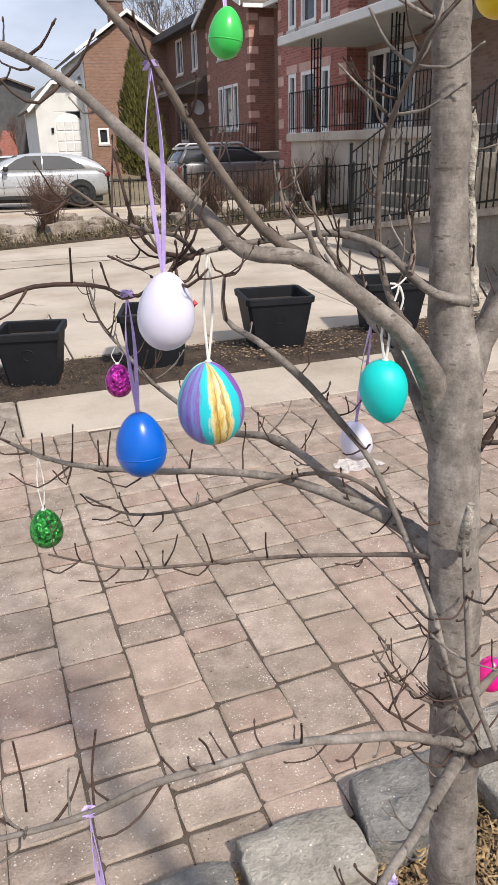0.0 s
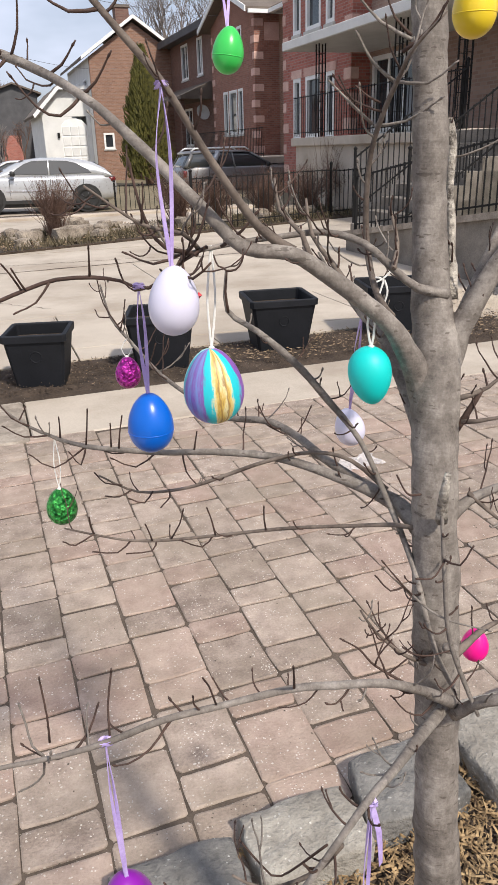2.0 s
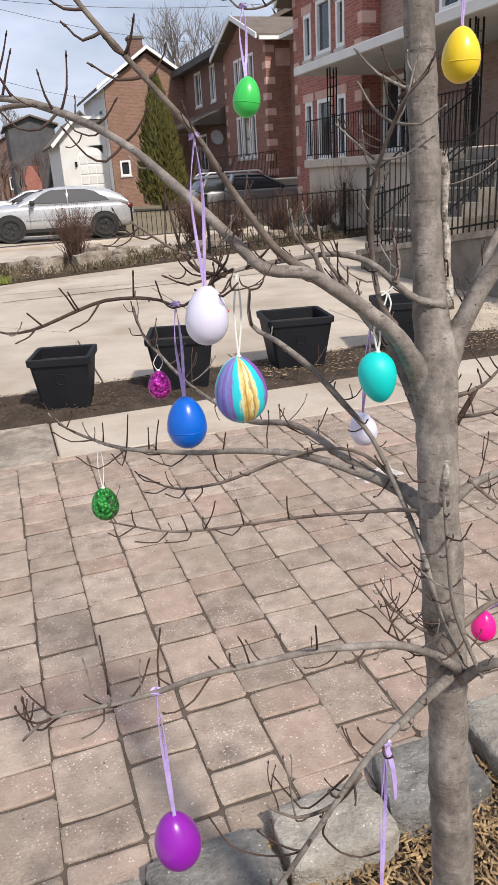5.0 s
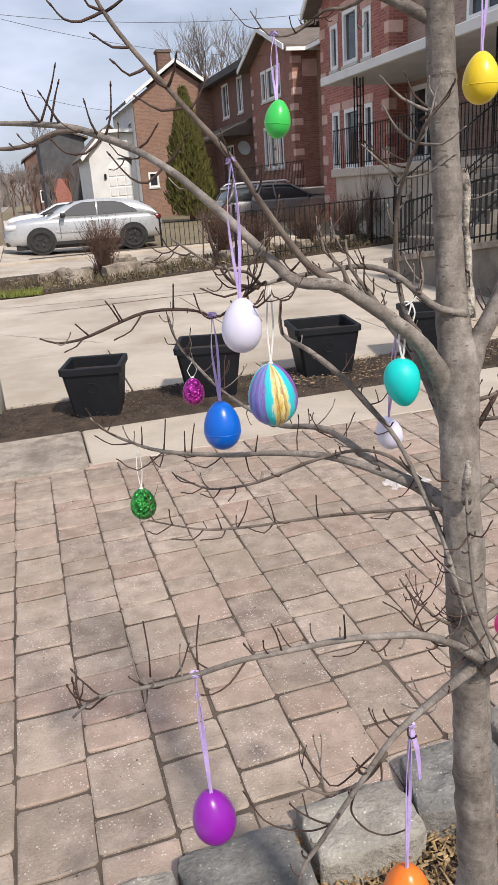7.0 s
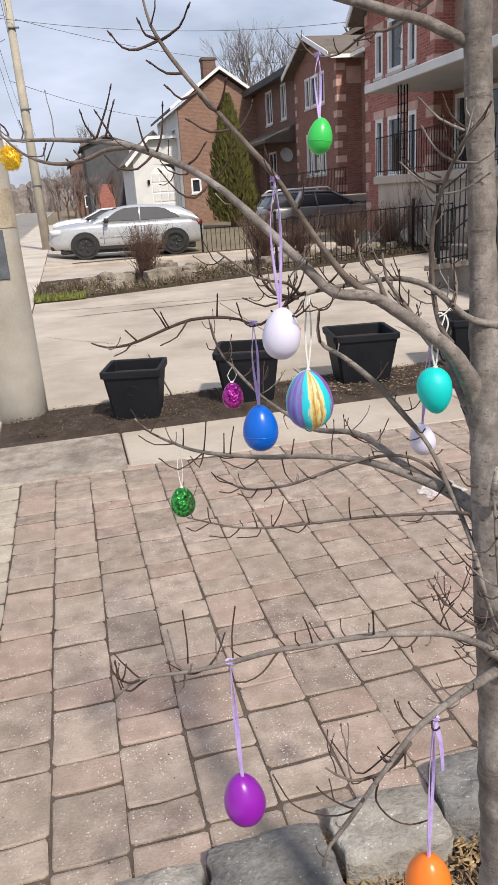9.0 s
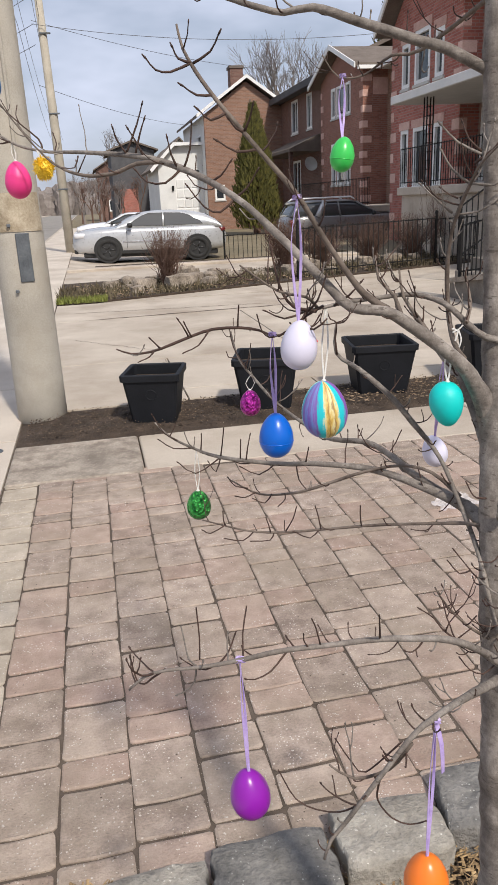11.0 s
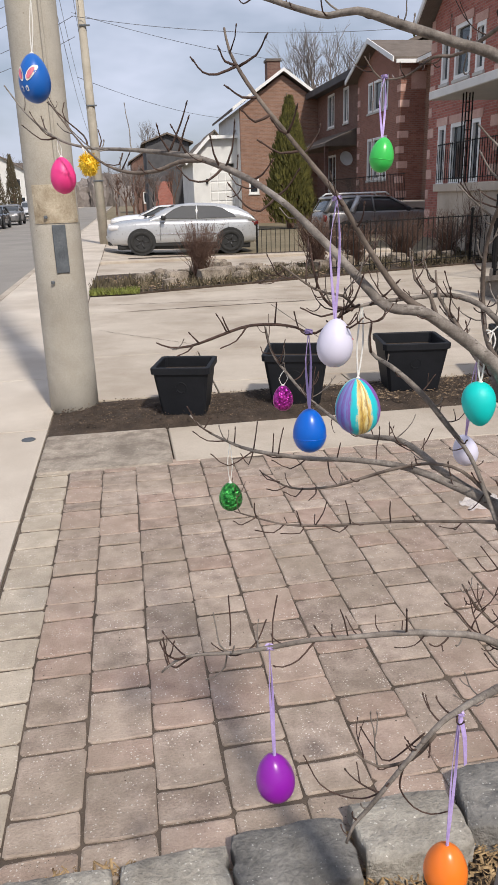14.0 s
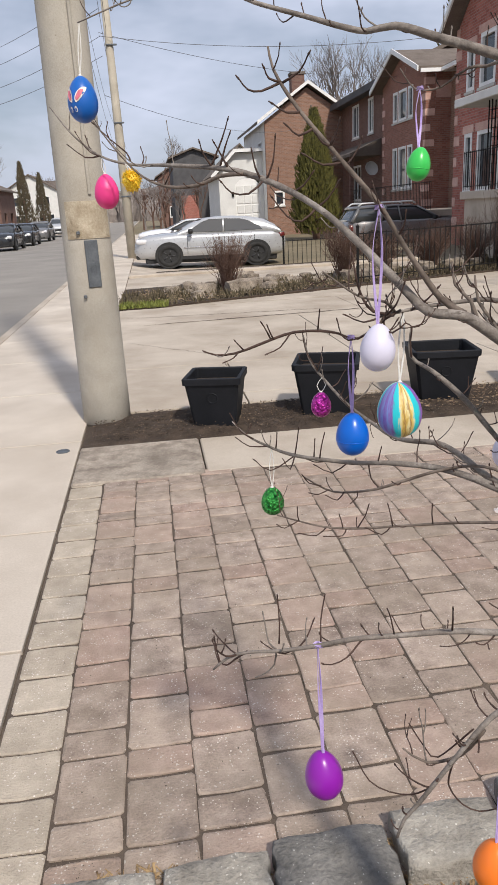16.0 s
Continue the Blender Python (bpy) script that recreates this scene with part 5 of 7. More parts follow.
# ---- houses ----
def wall_panel(bm, axis, at, thick, a0, a1, z0, z1, holes):
    """A wall in the plane axis = at, from a0 to a1, with real openings."""
    xs = sorted({a0, a1, *[q for h in holes for q in h[:2]]})
    zs = sorted({z0, z1, *[q for h in holes for q in h[2:]]})
    made = {}

    def corner(i, k, d):
        if (i, k, d) not in made:
            made[i, k, d] = bm.verts.new((at + d * thick, xs[i], zs[k]) if axis == "x" else (xs[i], at + d * thick, zs[k]))
        return made[i, k, d]

    def full(i, k):
        if not (0 <= i < len(xs) - 1 and 0 <= k < len(zs) - 1):
            return False
        m, n = (xs[i] + xs[i + 1]) / 2, (zs[k] + zs[k + 1]) / 2
        return not any(h[0] < m < h[1] and h[2] < n < h[3] for h in holes)

    for i in range(len(xs) - 1):
        for k in range(len(zs) - 1):
            if not full(i, k):
                continue
            for d in (0, 1):
                bm.faces.new([corner(*q, d) for q in ((i, k), (i + 1, k), (i + 1, k + 1), (i, k + 1))])
            for (di, dk), (p, q) in (((-1, 0), ((i, k), (i, k + 1))), ((1, 0), ((i + 1, k), (i + 1, k + 1))), ((0, -1), ((i, k), (i + 1, k))), ((0, 1), ((i, k + 1), (i + 1, k + 1)))):
                if not full(i + di, k + dk):
                    bm.faces.new((corner(*p, 0), corner(*q, 0), corner(*q, 1), corner(*p, 1)))
    bmesh.ops.recalc_face_normals(bm, faces=bm.faces)
    return bm


def window(parent, axis, at, a0, a1, z0, z1, bars=0, curtain=True, depth=0.16):
    """A white window set back in a wall's opening."""
    def put(bm, d0, d1, p, q, r, t):
        if axis == "x":
            box(bm, at + d0, at + d1, p, q, r, t)
        else:
            box(bm, p, q, at + d0, at + d1, r, t)
    f, bm = 0.11, bmesh.new()
    put(bm, -0.015, 0.12, a0, a0 + f, z0, z1)
    put(bm, -0.015, 0.12, a1 - f, a1, z0, z1)
    put(bm, -0.015, 0.12, a0 + f, a1 - f, z0, z0 + f)
    put(bm, -0.015, 0.12, a0 + f, a1 - f, z1 - f, z1)
    win = part("window", bm, WHITE, parent, "white-framed window")
    for k in range(bars):
        c, bm = a0 + (a1 - a0) * (k + 1) / (bars + 1), bmesh.new()
        put(bm, 0.035, 0.115, c - f / 2, c + f / 2, z0 + f, z1 - f)
        part("mullion", bm, WHITE, win)
    bm = bmesh.new()
    put(bm, 0.07, 0.08, a0 + f, a1 - f, z0 + f, z1 - f)
    part("pane", bm, PANE, win)
    bm = bmesh.new()
    put(bm, -0.06, 0.1, a0 - 0.05, a1 + 0.05, z0 - 0.08, z0)
    part("sill", bm, SOFFIT, win)
    return win


def quoins(parent, x, y, z0, z1, sx, sy):
    """Alternating long and short corner stones."""
    z, k = z0, 0
    while z < z1:
        l = 0.42 if k % 2 else 0.24
        m = 0.24 if k % 2 else 0.42
        bm = solid(min(x, x + sx * l), max(x, x + sx * l), min(y, y + sy * m), max(y, y + sy * m), z + 0.015, z + 0.285, 0.012)
        part("quoin", bm, QUOIN, parent)
        z += 0.3 * 2
        k += 1


def gable_roof(bm, x0, x1, y0, y1, z, rise, ridge_along, t=0.14):
    """A pitched roof shell over a rectangle."""
    if ridge_along == "x":
        m = (y0 + y1) / 2
        prof = [(y0, z), (m, z + rise), (y1, z)]
        rows = [[(x, p, q) for p, q in prof] for x in (x0, x1)]
    else:
        m = (x0 + x1) / 2
        prof = [(x0, z), (m, z + rise), (x1, z)]
        rows = [[(p, y, q) for p, q in prof] for y in (y0, y1)]
    low = [[bm.verts.new(q) for q in r] for r in rows]
    top = [[bm.verts.new((q[0], q[1], q[2] + t)) for q in r] for r in rows]
    for k in range(2):
        bm.faces.new((top[0][k], top[0][k + 1], top[1][k + 1], top[1][k]))
        bm.faces.new((low[0][k], low[1][k], low[1][k + 1], low[0][k + 1]))
        for e in (0, 1):
            bm.faces.new((low[e][k], low[e][k + 1], top[e][k + 1], top[e][k]))
    for k in (0, 2):
        bm.faces.new((low[0][k], top[0][k], top[1][k], low[1][k]))
    return bm


def prism(bm, axis, at, thick, pts):
    """A flat polygon of (a, z) points in the plane axis = at, with thickness."""
    a = [bm.verts.new((at, p, z) if axis == "x" else (p, at, z)) for p, z in pts]
    b = [bm.verts.new((at + thick, p, z) if axis == "x" else (p, at + thick, z)) for p, z in pts]
    bm.faces.new(a)
    bm.faces.new(list(reversed(b)))
    for k in range(len(pts)):
        bm.faces.new((a[k], a[(k + 1) % len(pts)], b[(k + 1) % len(pts)], b[k]))
    return bm


def bar_fence(name, a, b, z0, z1, h, step, label, group="", posts=True):
    """An iron fence from a to b (x, y), its foot running from z0 to z1."""
    ob = thing(name, M(0, 0), label, "fence", group)
    va, vb = Vector((*a, z0)), Vector((*b, z1))
    n = int((vb - va).length / step)
    up = Vector((0, 0, h))
    for f in (0.12, 0.97):
        bm = bmesh.new()
        tube(bm, [va + up * f, vb + up * f], [0.015, 0.015], 4)
        part("rail", bm, IRON, ob)
    shared = None
    for k in range(n + 1):
        at = va.lerp(vb, k / n)
        if shared is None:
            bm = bmesh.new()
            tube(bm, [(0, 0, 0.02), (0, 0, h)], [0.0095, 0.0095], 4)
            shared = finish("bar", bm, IRON)
        o = new("bar", shared)
        o.parent, o.location = ob, at
    if posts:
        for at in (va, vb):
            bm = bmesh.new()
            tube(bm, [at - Vector((0, 0, 0.25)), at + up * 1.08], [0.026, 0.026], 6)
            lathe(bm, [(0, 0.05), (0.035, 0.02), (0.03, -0.01), (0, -0.03)], 8, at + up * 1.08 + Vector((0, 0, 0.02)))
            part("post", bm, IRON, ob)
    return ob


def house_red():
    ob = thing("red_brick_house", M(0, 0), "red brick house with pale stone quoins and a raised covered porch", "house")
    low = [(18.05, 18.6, 1.65, 3.3), (18.95, 19.95, 1.65, 3.3), (20.3, 20.85, 1.65, 3.3)]
    upp = [(18.1, 18.62, 4.45, 5.65), (18.95, 19.95, 4.45, 5.85), (20.3, 20.85, 4.45, 5.65)]
    part("wall", wall_panel(bmesh.new(), "x", 10.4, 0.25, 17.1, 21.65, -0.2, 6.2, low + upp), RED_BRICK, ob)
    part("gable", prism(bmesh.new(), "x", 10.4, 0.25, [(17.1, 6.2), (21.65, 6.2), (19.375, 8.1)]), RED_BRICK, ob)
    bm = bmesh.new()
    wall_panel(bm, "y", 21.4, 0.25, 10.65, 20, -0.2, 6.2, [])
    part("wall", bm, RED_BRICK, ob)
    part("wall", wall_panel(bmesh.new(), "y", 17.1, 0.25, 10.65, 11.2, -0.2, 6.2, []), RED_BRICK, ob)
    door = (10.6, 11.55, 1.62, 3.6)
    side = [(12.3, 14.4, 4.5, 5.7), (14.7, 16.95, 1.72, 3.5)]
    part("wall", wall_panel(bmesh.new(), "x", 10.95, 0.25, 5.0, 17.1, -0.2, 6.2, [door] + side), TAN_BRICK, ob)
    part("wall", wall_panel(bmesh.new(), "y", 5.0, 0.25, 11.2, 20, -0.2, 6.2, []), RED_BRICK, ob)
    # A solid dark block stands in for the unlit rooms.
    part("unlit_room_block", solid(12.9, 19, 5.3, 21.3, -0.1, 6.1), DARK, ob, "solid dark block standing in for unlit rooms")
    for h in low + upp:
        window(ob, "x", 10.4, *h)
        bm = bmesh.new()
        box(bm, 10.37, 10.4, h[0] - 0.1, h[1] + 0.1, h[3], h[3] + 0.22)
        part("lintel", bm, QUOIN, ob)
    for h in side:
        window(ob, "x", 10.95, *h, bars=2)
    for h in low[1:2] + upp[1:2]:
        bm = bmesh.new()
        box(bm, 10.6, 10.63, h[0] + 0.05, h[1] - 0.05, h[2] + 0.05, h[3] - 0.05)
        part("curtain", bm, CURTAIN, ob)
    d = part("front_door", solid(11.03, 11.11, door[0] + 0.2, door[1] - 0.1, door[2], door[3] - 0.1, 0.01), DARK, ob, "dark front door with white frame")
    bm = bmesh.new()
    for a, b in ((door[0], door[0] + 0.2), (door[1] - 0.1, door[1])):
        box(bm, 10.91, 11.15, a, b, door[2], door[3])
    part("door_frame", bm, WHITE, d)
    for x, y, sx, sy in ((10.385, 21.665, 1, -1), (10.385, 17.085, 1, 1)):
        quoins(ob, x, y, 0.6, 6.1, sx, sy)
    bm = gable_roof(bmesh.new(), 9.95, 20, 16.8, 21.95, 6.2 - 0.14, 2.1, "x")
    part("roof", bm, SHINGLE, ob, "brown shingle roof")
    bm = bmesh.new()
    for a, b in (((16.75, 6.02), (19.375, 8.17)), ((22.0, 6.02), (19.375, 8.17))):
        prism(bm, "x", 9.9, 0.05, [a, b, (b[0], b[1] + 0.2), (a[0], a[1] + 0.2)])
    part("bargeboard", bm, WHITE, ob, "white gable trim")
    part("roof", gable_roof(bmesh.new(), 10.55, 20, 4.6, 17.2, 6.1, 2.4, "y"), SHINGLE, ob, "brown shingle roof")
    # porch
    part("canopy", solid(8.6, 10.94, 8.2, 17.15, 3.62, 3.80, 0.01), SOFFIT, ob, "pale flat porch roof")
    part("fascia", solid(8.52, 8.6, 8.15, 17.2, 3.62, 3.81, 0.01), STUCCO, ob, "white porch fascia")
    part("fascia", solid(8.6, 10.39, 17.15, 17.22, 3.62, 3.81, 0.01), STUCCO, ob)
    part("porch_deck", solid(8.7, 10.94, 9.6, 17.1, 1.42, 1.62, 0.02), CONCRETE, ob, "pale stone porch deck")
    part("porch_wall", solid(8.8, 10.94, 9.7, 17.0, -0.2, 1.42), CONCRETE, ob, "weathered pale stone porch base")
    for y in (15.6, 12.0, 9.9):
        bm = bmesh.new()
        for dx, dy in ((0, 0), (0.16, 0), (0, 0.16), (0.16, 0.16)):
            box(bm, 8.78 + dx, 8.805 + dx, y + dy, y + dy + 0.025, 1.62, 3.62)
        for k in range(9):
            z = 1.8 + 0.2 * k
            box(bm, 8.78, 8.965, y, y + 0.012, z, z + 0.012)
            box(bm, 8.78, 8.965, y + 0.17, y + 0.182, z, z + 0.012)
        part("porch_post", bm, IRON, ob, "black wrought-iron lattice post")
    for k in range(8):
        part("step", solid(6.6 + 0.28 * k, 8.75, 8.1, 9.65, -0.2, 0.2 * (k + 1), 0.01), WALL_CONCRETE, ob, "grey concrete porch step with shade put into its colour")
    part("letter_box", solid(8.66, 8.74, 9.0, 9.4, 1.0, 1.28, 0.02), IRON, ob, "black letter box on the railing")
    return ob


house_red()
bar_fence("porch_railing", (8.75, 9.7), (8.75, 17.0), 1.62, 1.62, 0.95, 0.12, "black iron railing along the raised porch", posts=False)
bar_fence("porch_railing", (6.7, 9.72), (8.75, 9.72), 0.3, 1.62, 0.95, 0.12, "black iron railing beside the porch steps")


bar_fence("porch_railing", (6.7, 8.05), (8.75, 8.05), 0.3, 1.62, 0.95, 0.12, "black iron railing beside the porch steps")


def house_bay():
    k = 12.5
    ob = thing("gabled_brick_house", M(0, 0), "brown-red brick house with a gabled bay and pale quoins", "house")
    hs = [(a, b, z0, z1) for z0, z1 in ((4.95, 6.25), (2.0, 3.85)) for a, b in ((31.3, 31.95), (32.1, 33.2), (33.35, 34.0))]
    part("wall", wall_panel(bmesh.new(), "x", k, 0.25, 29.8, 35.6, -0.2, 6.65, hs), BAY_BRICK, ob)
    part("gable", prism(bmesh.new(), "x", k, 0.25, [(29.8, 6.65), (35.6, 6.65), (32.7, 7.65)]), BAY_BRICK, ob)
    part("wall", wall_panel(bmesh.new(), "y", 29.8, 0.25, k + 0.25, 15, -0.2, 6.65, []), BAY_BRICK, ob)
    part("wall", wall_panel(bmesh.new(), "x", 13.6, 0.25, 24.0, 29.8, -0.2, 6.65, [(26.0, 27.0, 1.3, 3.6)]), BROWN_BRICK, ob)
    part("front_door", solid(13.7, 13.78, 26.0, 27.0, 1.3, 3.6), WHITE, ob, "white front door")
    part("unlit_room_block", solid(14, 19, 24.2, 35.4, -0.1, 6.5), DARK, ob, "solid dark block standing in for unlit rooms")
    part("panel", solid(12.95, 14.3, 29.77, 29.8, 5.5, 6.15), QUOIN, ob, "pink stone panel under the eave")
    for h in hs:
        window(ob, "x", k, *h)
    for x, y, sx, sy in ((k - 0.015, 29.785, 1, 1), (k - 0.015, 35.615, 1, -1), (13.585, 24.0, 1, 1)):
        quoins(ob, x, y, 0.6, 6.5, sx, sy)
    part("roof", gable_roof(bmesh.new(), k - 0.5, 20, 29.4, 36.0, 6.5, 1.2, "x"), SHINGLE, ob, "brown shingle roof")
    part("roof", gable_roof(bmesh.new(), 13.1, 20, 23.6, 36, 6.5, 1.0, "y"), SHINGLE, ob, "brown shingle roof")
    bm = bmesh.new()
    for a, b in (((29.35, 6.45), (32.7, 7.7)), ((36.05, 6.45), (32.7, 7.7))):
        prism(bm, "x", k - 0.55, 0.05, [a, b, (b[0], b[1] + 0.2), (a[0], a[1] + 0.2)])
    part("bargeboard", bm, WHITE, ob, "white gable trim")
    part("gutter", solid(12.95, 13.1, 23.6, 29.4, 6.4, 6.55), WHITE, ob, "white gutter")
    part("gutter", solid(k - 0.4, 15, 29.3, 29.4, 6.4, 6.54), WHITE, ob, "white gutter")
    part("porch_deck", solid(10.6, 13.6, 24.2, 29.7, 0.9, 1.1), CONCRETE, ob, "raised concrete landing")
    part("porch_wall", solid(10.7, 13.6, 24.3, 29.6, -0.2, 0.9), STUCCO, ob, "pale landing base")
    return ob


house_bay()
bar_fence("landing_railing", (10.7, 24.3), (10.7, 34.5), 1.1, 1.1, 1.0, 0.16, "white and black iron railing before the gabled house", posts=False)


def house_dark():
    k = 13.2
    ob = thing("dark_brick_house", M(0, 0), "dark brown two-storey brick house with a small porch roof", "house")
    hs = [(39.4, 40.4, 5.1, 6.9), (42.2, 43.6, 5.1, 6.9), (41.8, 43.6, 1.6, 3.6)]
    part("wall", wall_panel(bmesh.new(), "x", k, 0.25, 37.0, 46.0, -0.2, 7.3, hs), DARK_BRICK, ob)
    part("wall", wall_panel(bmesh.new(), "y", 36.9, 0.25, k, 20, -0.2, 7.3, []), DARK_BRICK, ob)
    part("unlit_room_block", solid(k + 0.6, 19, 37.3, 45.7, -0.1, 7), DARK, ob, "solid dark block standing in for unlit rooms")
    for h in hs:
        window(ob, "x", k, *h, bars=1)
    bm = gable_roof(bmesh.new(), k - 0.7, 20.5, 36.4, 46.4, 7.15, 1.7, "y", 0.2)
    part("roof", bm, SHINGLE, ob, "brown shingle roof")
    bm = bmesh.new()
    prism(bm, "y", 38.0, 7.0, [(k, 4.7), (k - 1.7, 4.0), (k - 1.7, 3.85), (k, 3.85)])
    part("porch_roof", bm, SHINGLE, ob, "brown lean-to porch roof")
    part("fascia", solid(k - 0.76, k - 0.66, 36.35, 46.4, 6.98, 7.3), DARK_SIDING, ob, "dark roof fascia")
    part("soffit", solid(k - 0.66, k, 36.4, 46.4, 7.06, 7.1), DARK_SIDING, ob, "dark soffit")
    for y in (38.4, 44.5):
        part("porch_post", solid(k - 1.6, k - 1.4, y, y + 0.2, -0.2, 3.86), DARK_BRICK, ob)
    bm = bmesh.new()
    lathe(bm, [(0, -0.05), (0.25, 0.0), (0.38, 0.08), (0.36, 0.09), (0.24, 0.02), (0, -0.03)], 18)
    part("dish", bm, SOFFIT, ob, "grey satellite dish", at=pose(k - 0.5, 38.2, 3.2, 74, 0, 12))
    return ob


house_dark()


def house_gable():
    ob = thing("brown_gable_house", M(0, 0), "brown brick house with a white-trimmed gable and brick chimney", "house")
    s, x0, x1 = 46.0, 8.3, 13.7
    mid = (x0 + x1) / 2
    part("wall", wall_panel(bmesh.new(), "y", s, 0.25, x0, x1, -0.2, 6.6, [(8.75, 9.4, 1.6, 2.5)]), BROWN_BRICK, ob)
    part("gable", prism(bmesh.new(), "y", s, 0.25, [(x0, 6.6), (x1, 6.6), (mid, 8.4)]), BROWN_BRICK, ob)
    window(ob, "y", s, 8.75, 9.4, 1.6, 2.5)
    hs = [(47.5, 49.0, 3.8, 5.6), (51, 53, 3.8, 5.6)]
    part("wall", wall_panel(bmesh.new(), "x", x0, 0.25, s + 0.25, 56, -0.2, 6.6, hs), STUCCO, ob, "white siding front")
    for h in hs:
        window(ob, "x", x0, *h, bars=1)
    part("unlit_room_block", solid(x0 + 0.6, x1, s + 0.4, 55.5, -0.1, 6.2), DARK, ob)
    part("roof", gable_roof(bmesh.new(), x0 - 0.45, x1 + 0.45, s - 0.35, 56.3, 6.45, 2.1, "y", 0.16), SHINGLE, ob, "brown shingle roof")
    bm = bmesh.new()
    for a, b in (((x0 - 0.5, 6.4), (mid, 8.56)), ((x1 + 0.5, 6.4), (mid, 8.56))):
        prism(bm, "y", s - 0.4, 0.05, [a, b, (b[0], b[1] + 0.2), (a[0], a[1] + 0.2)])
    part("bargeboard", bm, WHITE, ob, "white gable trim")
    ch = part("chimney", solid(10.15, 10.95, s + 0.4, s + 1.2, 7.0, 9.2), DARK_BRICK, ob, "tall brown brick chimney")
    part("chimney_cap", solid(10.09, 11.01, s + 0.34, s + 1.26, 9.2, 9.35), SHINGLE, ch)
    part("drainpipe", solid(11.2, 11.28, s - 0.06, s, 1.2, 7.4), SHINGLE, ob)
    return ob


house_gable()


def garage_white():
    ob = thing("white_garage", M(0, 0), "low white garage wing with an arched panelled door", "garage")
    s = 47.5
    part("wall", wall_panel(bmesh.new(), "y", s, 0.25, 5.4, 8.29, -0.2, 3.8, [(6.45, 8.05, -0.2, 3.5)]), STUCCO, ob)
    part("gable", prism(bmesh.new(), "y", s, 0.25, [(5.4, 3.8), (8.29, 3.8), (8.29, 4.95), (6.5, 4.95)]), STUCCO, ob)
    d = part("garage_door", prism(bmesh.new(), "y", s + 0.1, 0.08, [(6.45, -0.1), (8.05, -0.1), (8.05, 3.0), (7.75, 3.3), (7.25, 3.44), (6.75, 3.3), (6.45, 3.0)]), WHITE, ob, "white panelled garage door")
    for i in range(3):
        for j in range(5):
            part("panel", solid(6.52 + 0.5 * i, 6.96 + 0.5 * i, s + 0.06, s + 0.1, 0.05 + 0.6 * j, 0.55 + 0.6 * j, 0.015), STUCCO, d)
    part("roof", prism(bmesh.new(), "y", s - 0.35, 8.4, [(5.0, 3.5), (6.5, 5.0), (8.29, 5.0), (8.29, 5.14), (6.44, 5.14), (4.9, 3.62)]), SHINGLE, ob, "dark shingle roof")
    part("bargeboard", prism(bmesh.new(), "y", s - 0.4, 0.05, [(4.95, 3.42), (6.5, 4.96), (8.29, 4.96), (8.29, 5.16), (6.43, 5.16), (4.85, 3.6)]), WHITE, ob, "white trim")
    part("lamp", solid(6.2, 6.34, s - 0.12, s, 2.3, 2.6, 0.02), IRON, ob, "black wall lamp")
    part("side_wall", solid(5.4, 5.65, s + 0.25, 55.8, -0.2, 3.7), STUCCO, ob)
    return ob


garage_white()


def far_house(x, y, w, d, h, rise, wall, label, along="x", glazed=True):
    ob = thing("far_house", M(x, y), label, "house", "houses down the street")
    hs = [(w * 0.15, w * 0.4, 1.0, 2.4), (w * 0.58, w * 0.85, 1.0, 2.4), (w * 0.2, w * 0.42, 3.6, 5.0), (w * 0.58, w * 0.8, 3.6, 5.0)]
    hs = [q for q in hs if glazed and q[3] < h - 0.2]
    part("wall", wall_panel(bmesh.new(), "y", 0, 0.25, 0, w, -0.3, h, hs), wall, ob)
    for q in hs:
        window(ob, "y", 0, *q, bars=1)
    ws = [(d * 0.2, d * 0.35, 1.0, 2.4), (d * 0.6, d * 0.8, 1.0, 2.4), (d * 0.2, d * 0.35, 3.6, 5.0), (d * 0.6, d * 0.8, 3.6, 5.0)]
    ws = [q for q in ws if glazed and q[3] < h - 0.2]
    for at, sgn in ((0, 1), (w - 0.25, -1)):
        part("wall", wall_panel(bmesh.new(), "x", at, 0.25, 0.25, d, -0.3, h, ws), wall, ob)
    for q in ws:
        window(ob, "x", 0, *q, bars=1)
    part("unlit_room_block", solid(0.5, w - 0.5, 0.5, d - 0.2, -0.2, h - 0.1), DARK, ob)
    if along == "y":
        part("gable", prism(bmesh.new(), "y", 0, 0.25, [(0, h), (w, h), (w / 2, h + rise)]), wall, ob)
    part("roof", gable_roof(bmesh.new(), -0.4, w + 0.4, -0.4, d + 0.4, h - 0.1, rise, along, 0.16), SHINGLE, ob, "dark shingle roof")
    return ob


dark_far = far_house(3.6, 76, 4.3, 10, 6.7, 0.9, DARK_SIDING, "dark grey house with a low roof down the street", "y", False)
part("porch", solid(0.6, 2.3, -1.2, -0.01, -0.2, 3.1), RED_BRICK, dark_far, "red brick porch")
far_house(7.8, 70, 3.8, 8, 4.6, 2.7, STUCCO, "white house with a dark pitched roof", "y")
far_house(2.5, 98, 8, 10, 6.0, 2.6, DARK_BRICK, "dark brick house far down the street", "y")
far_house(-22, 78, 8, 9, 4.6, 2.0, DARK_BRICK, "dark brick house across the street", "y")
far_house(-21, 118, 9, 9, 5.4, 2.8, STUCCO, "pale house far across the street", "y")
far_house(-21.5, 145, 9, 9, 5.6, 3.0, DARK_BRICK, "dark house far across the street", "x")

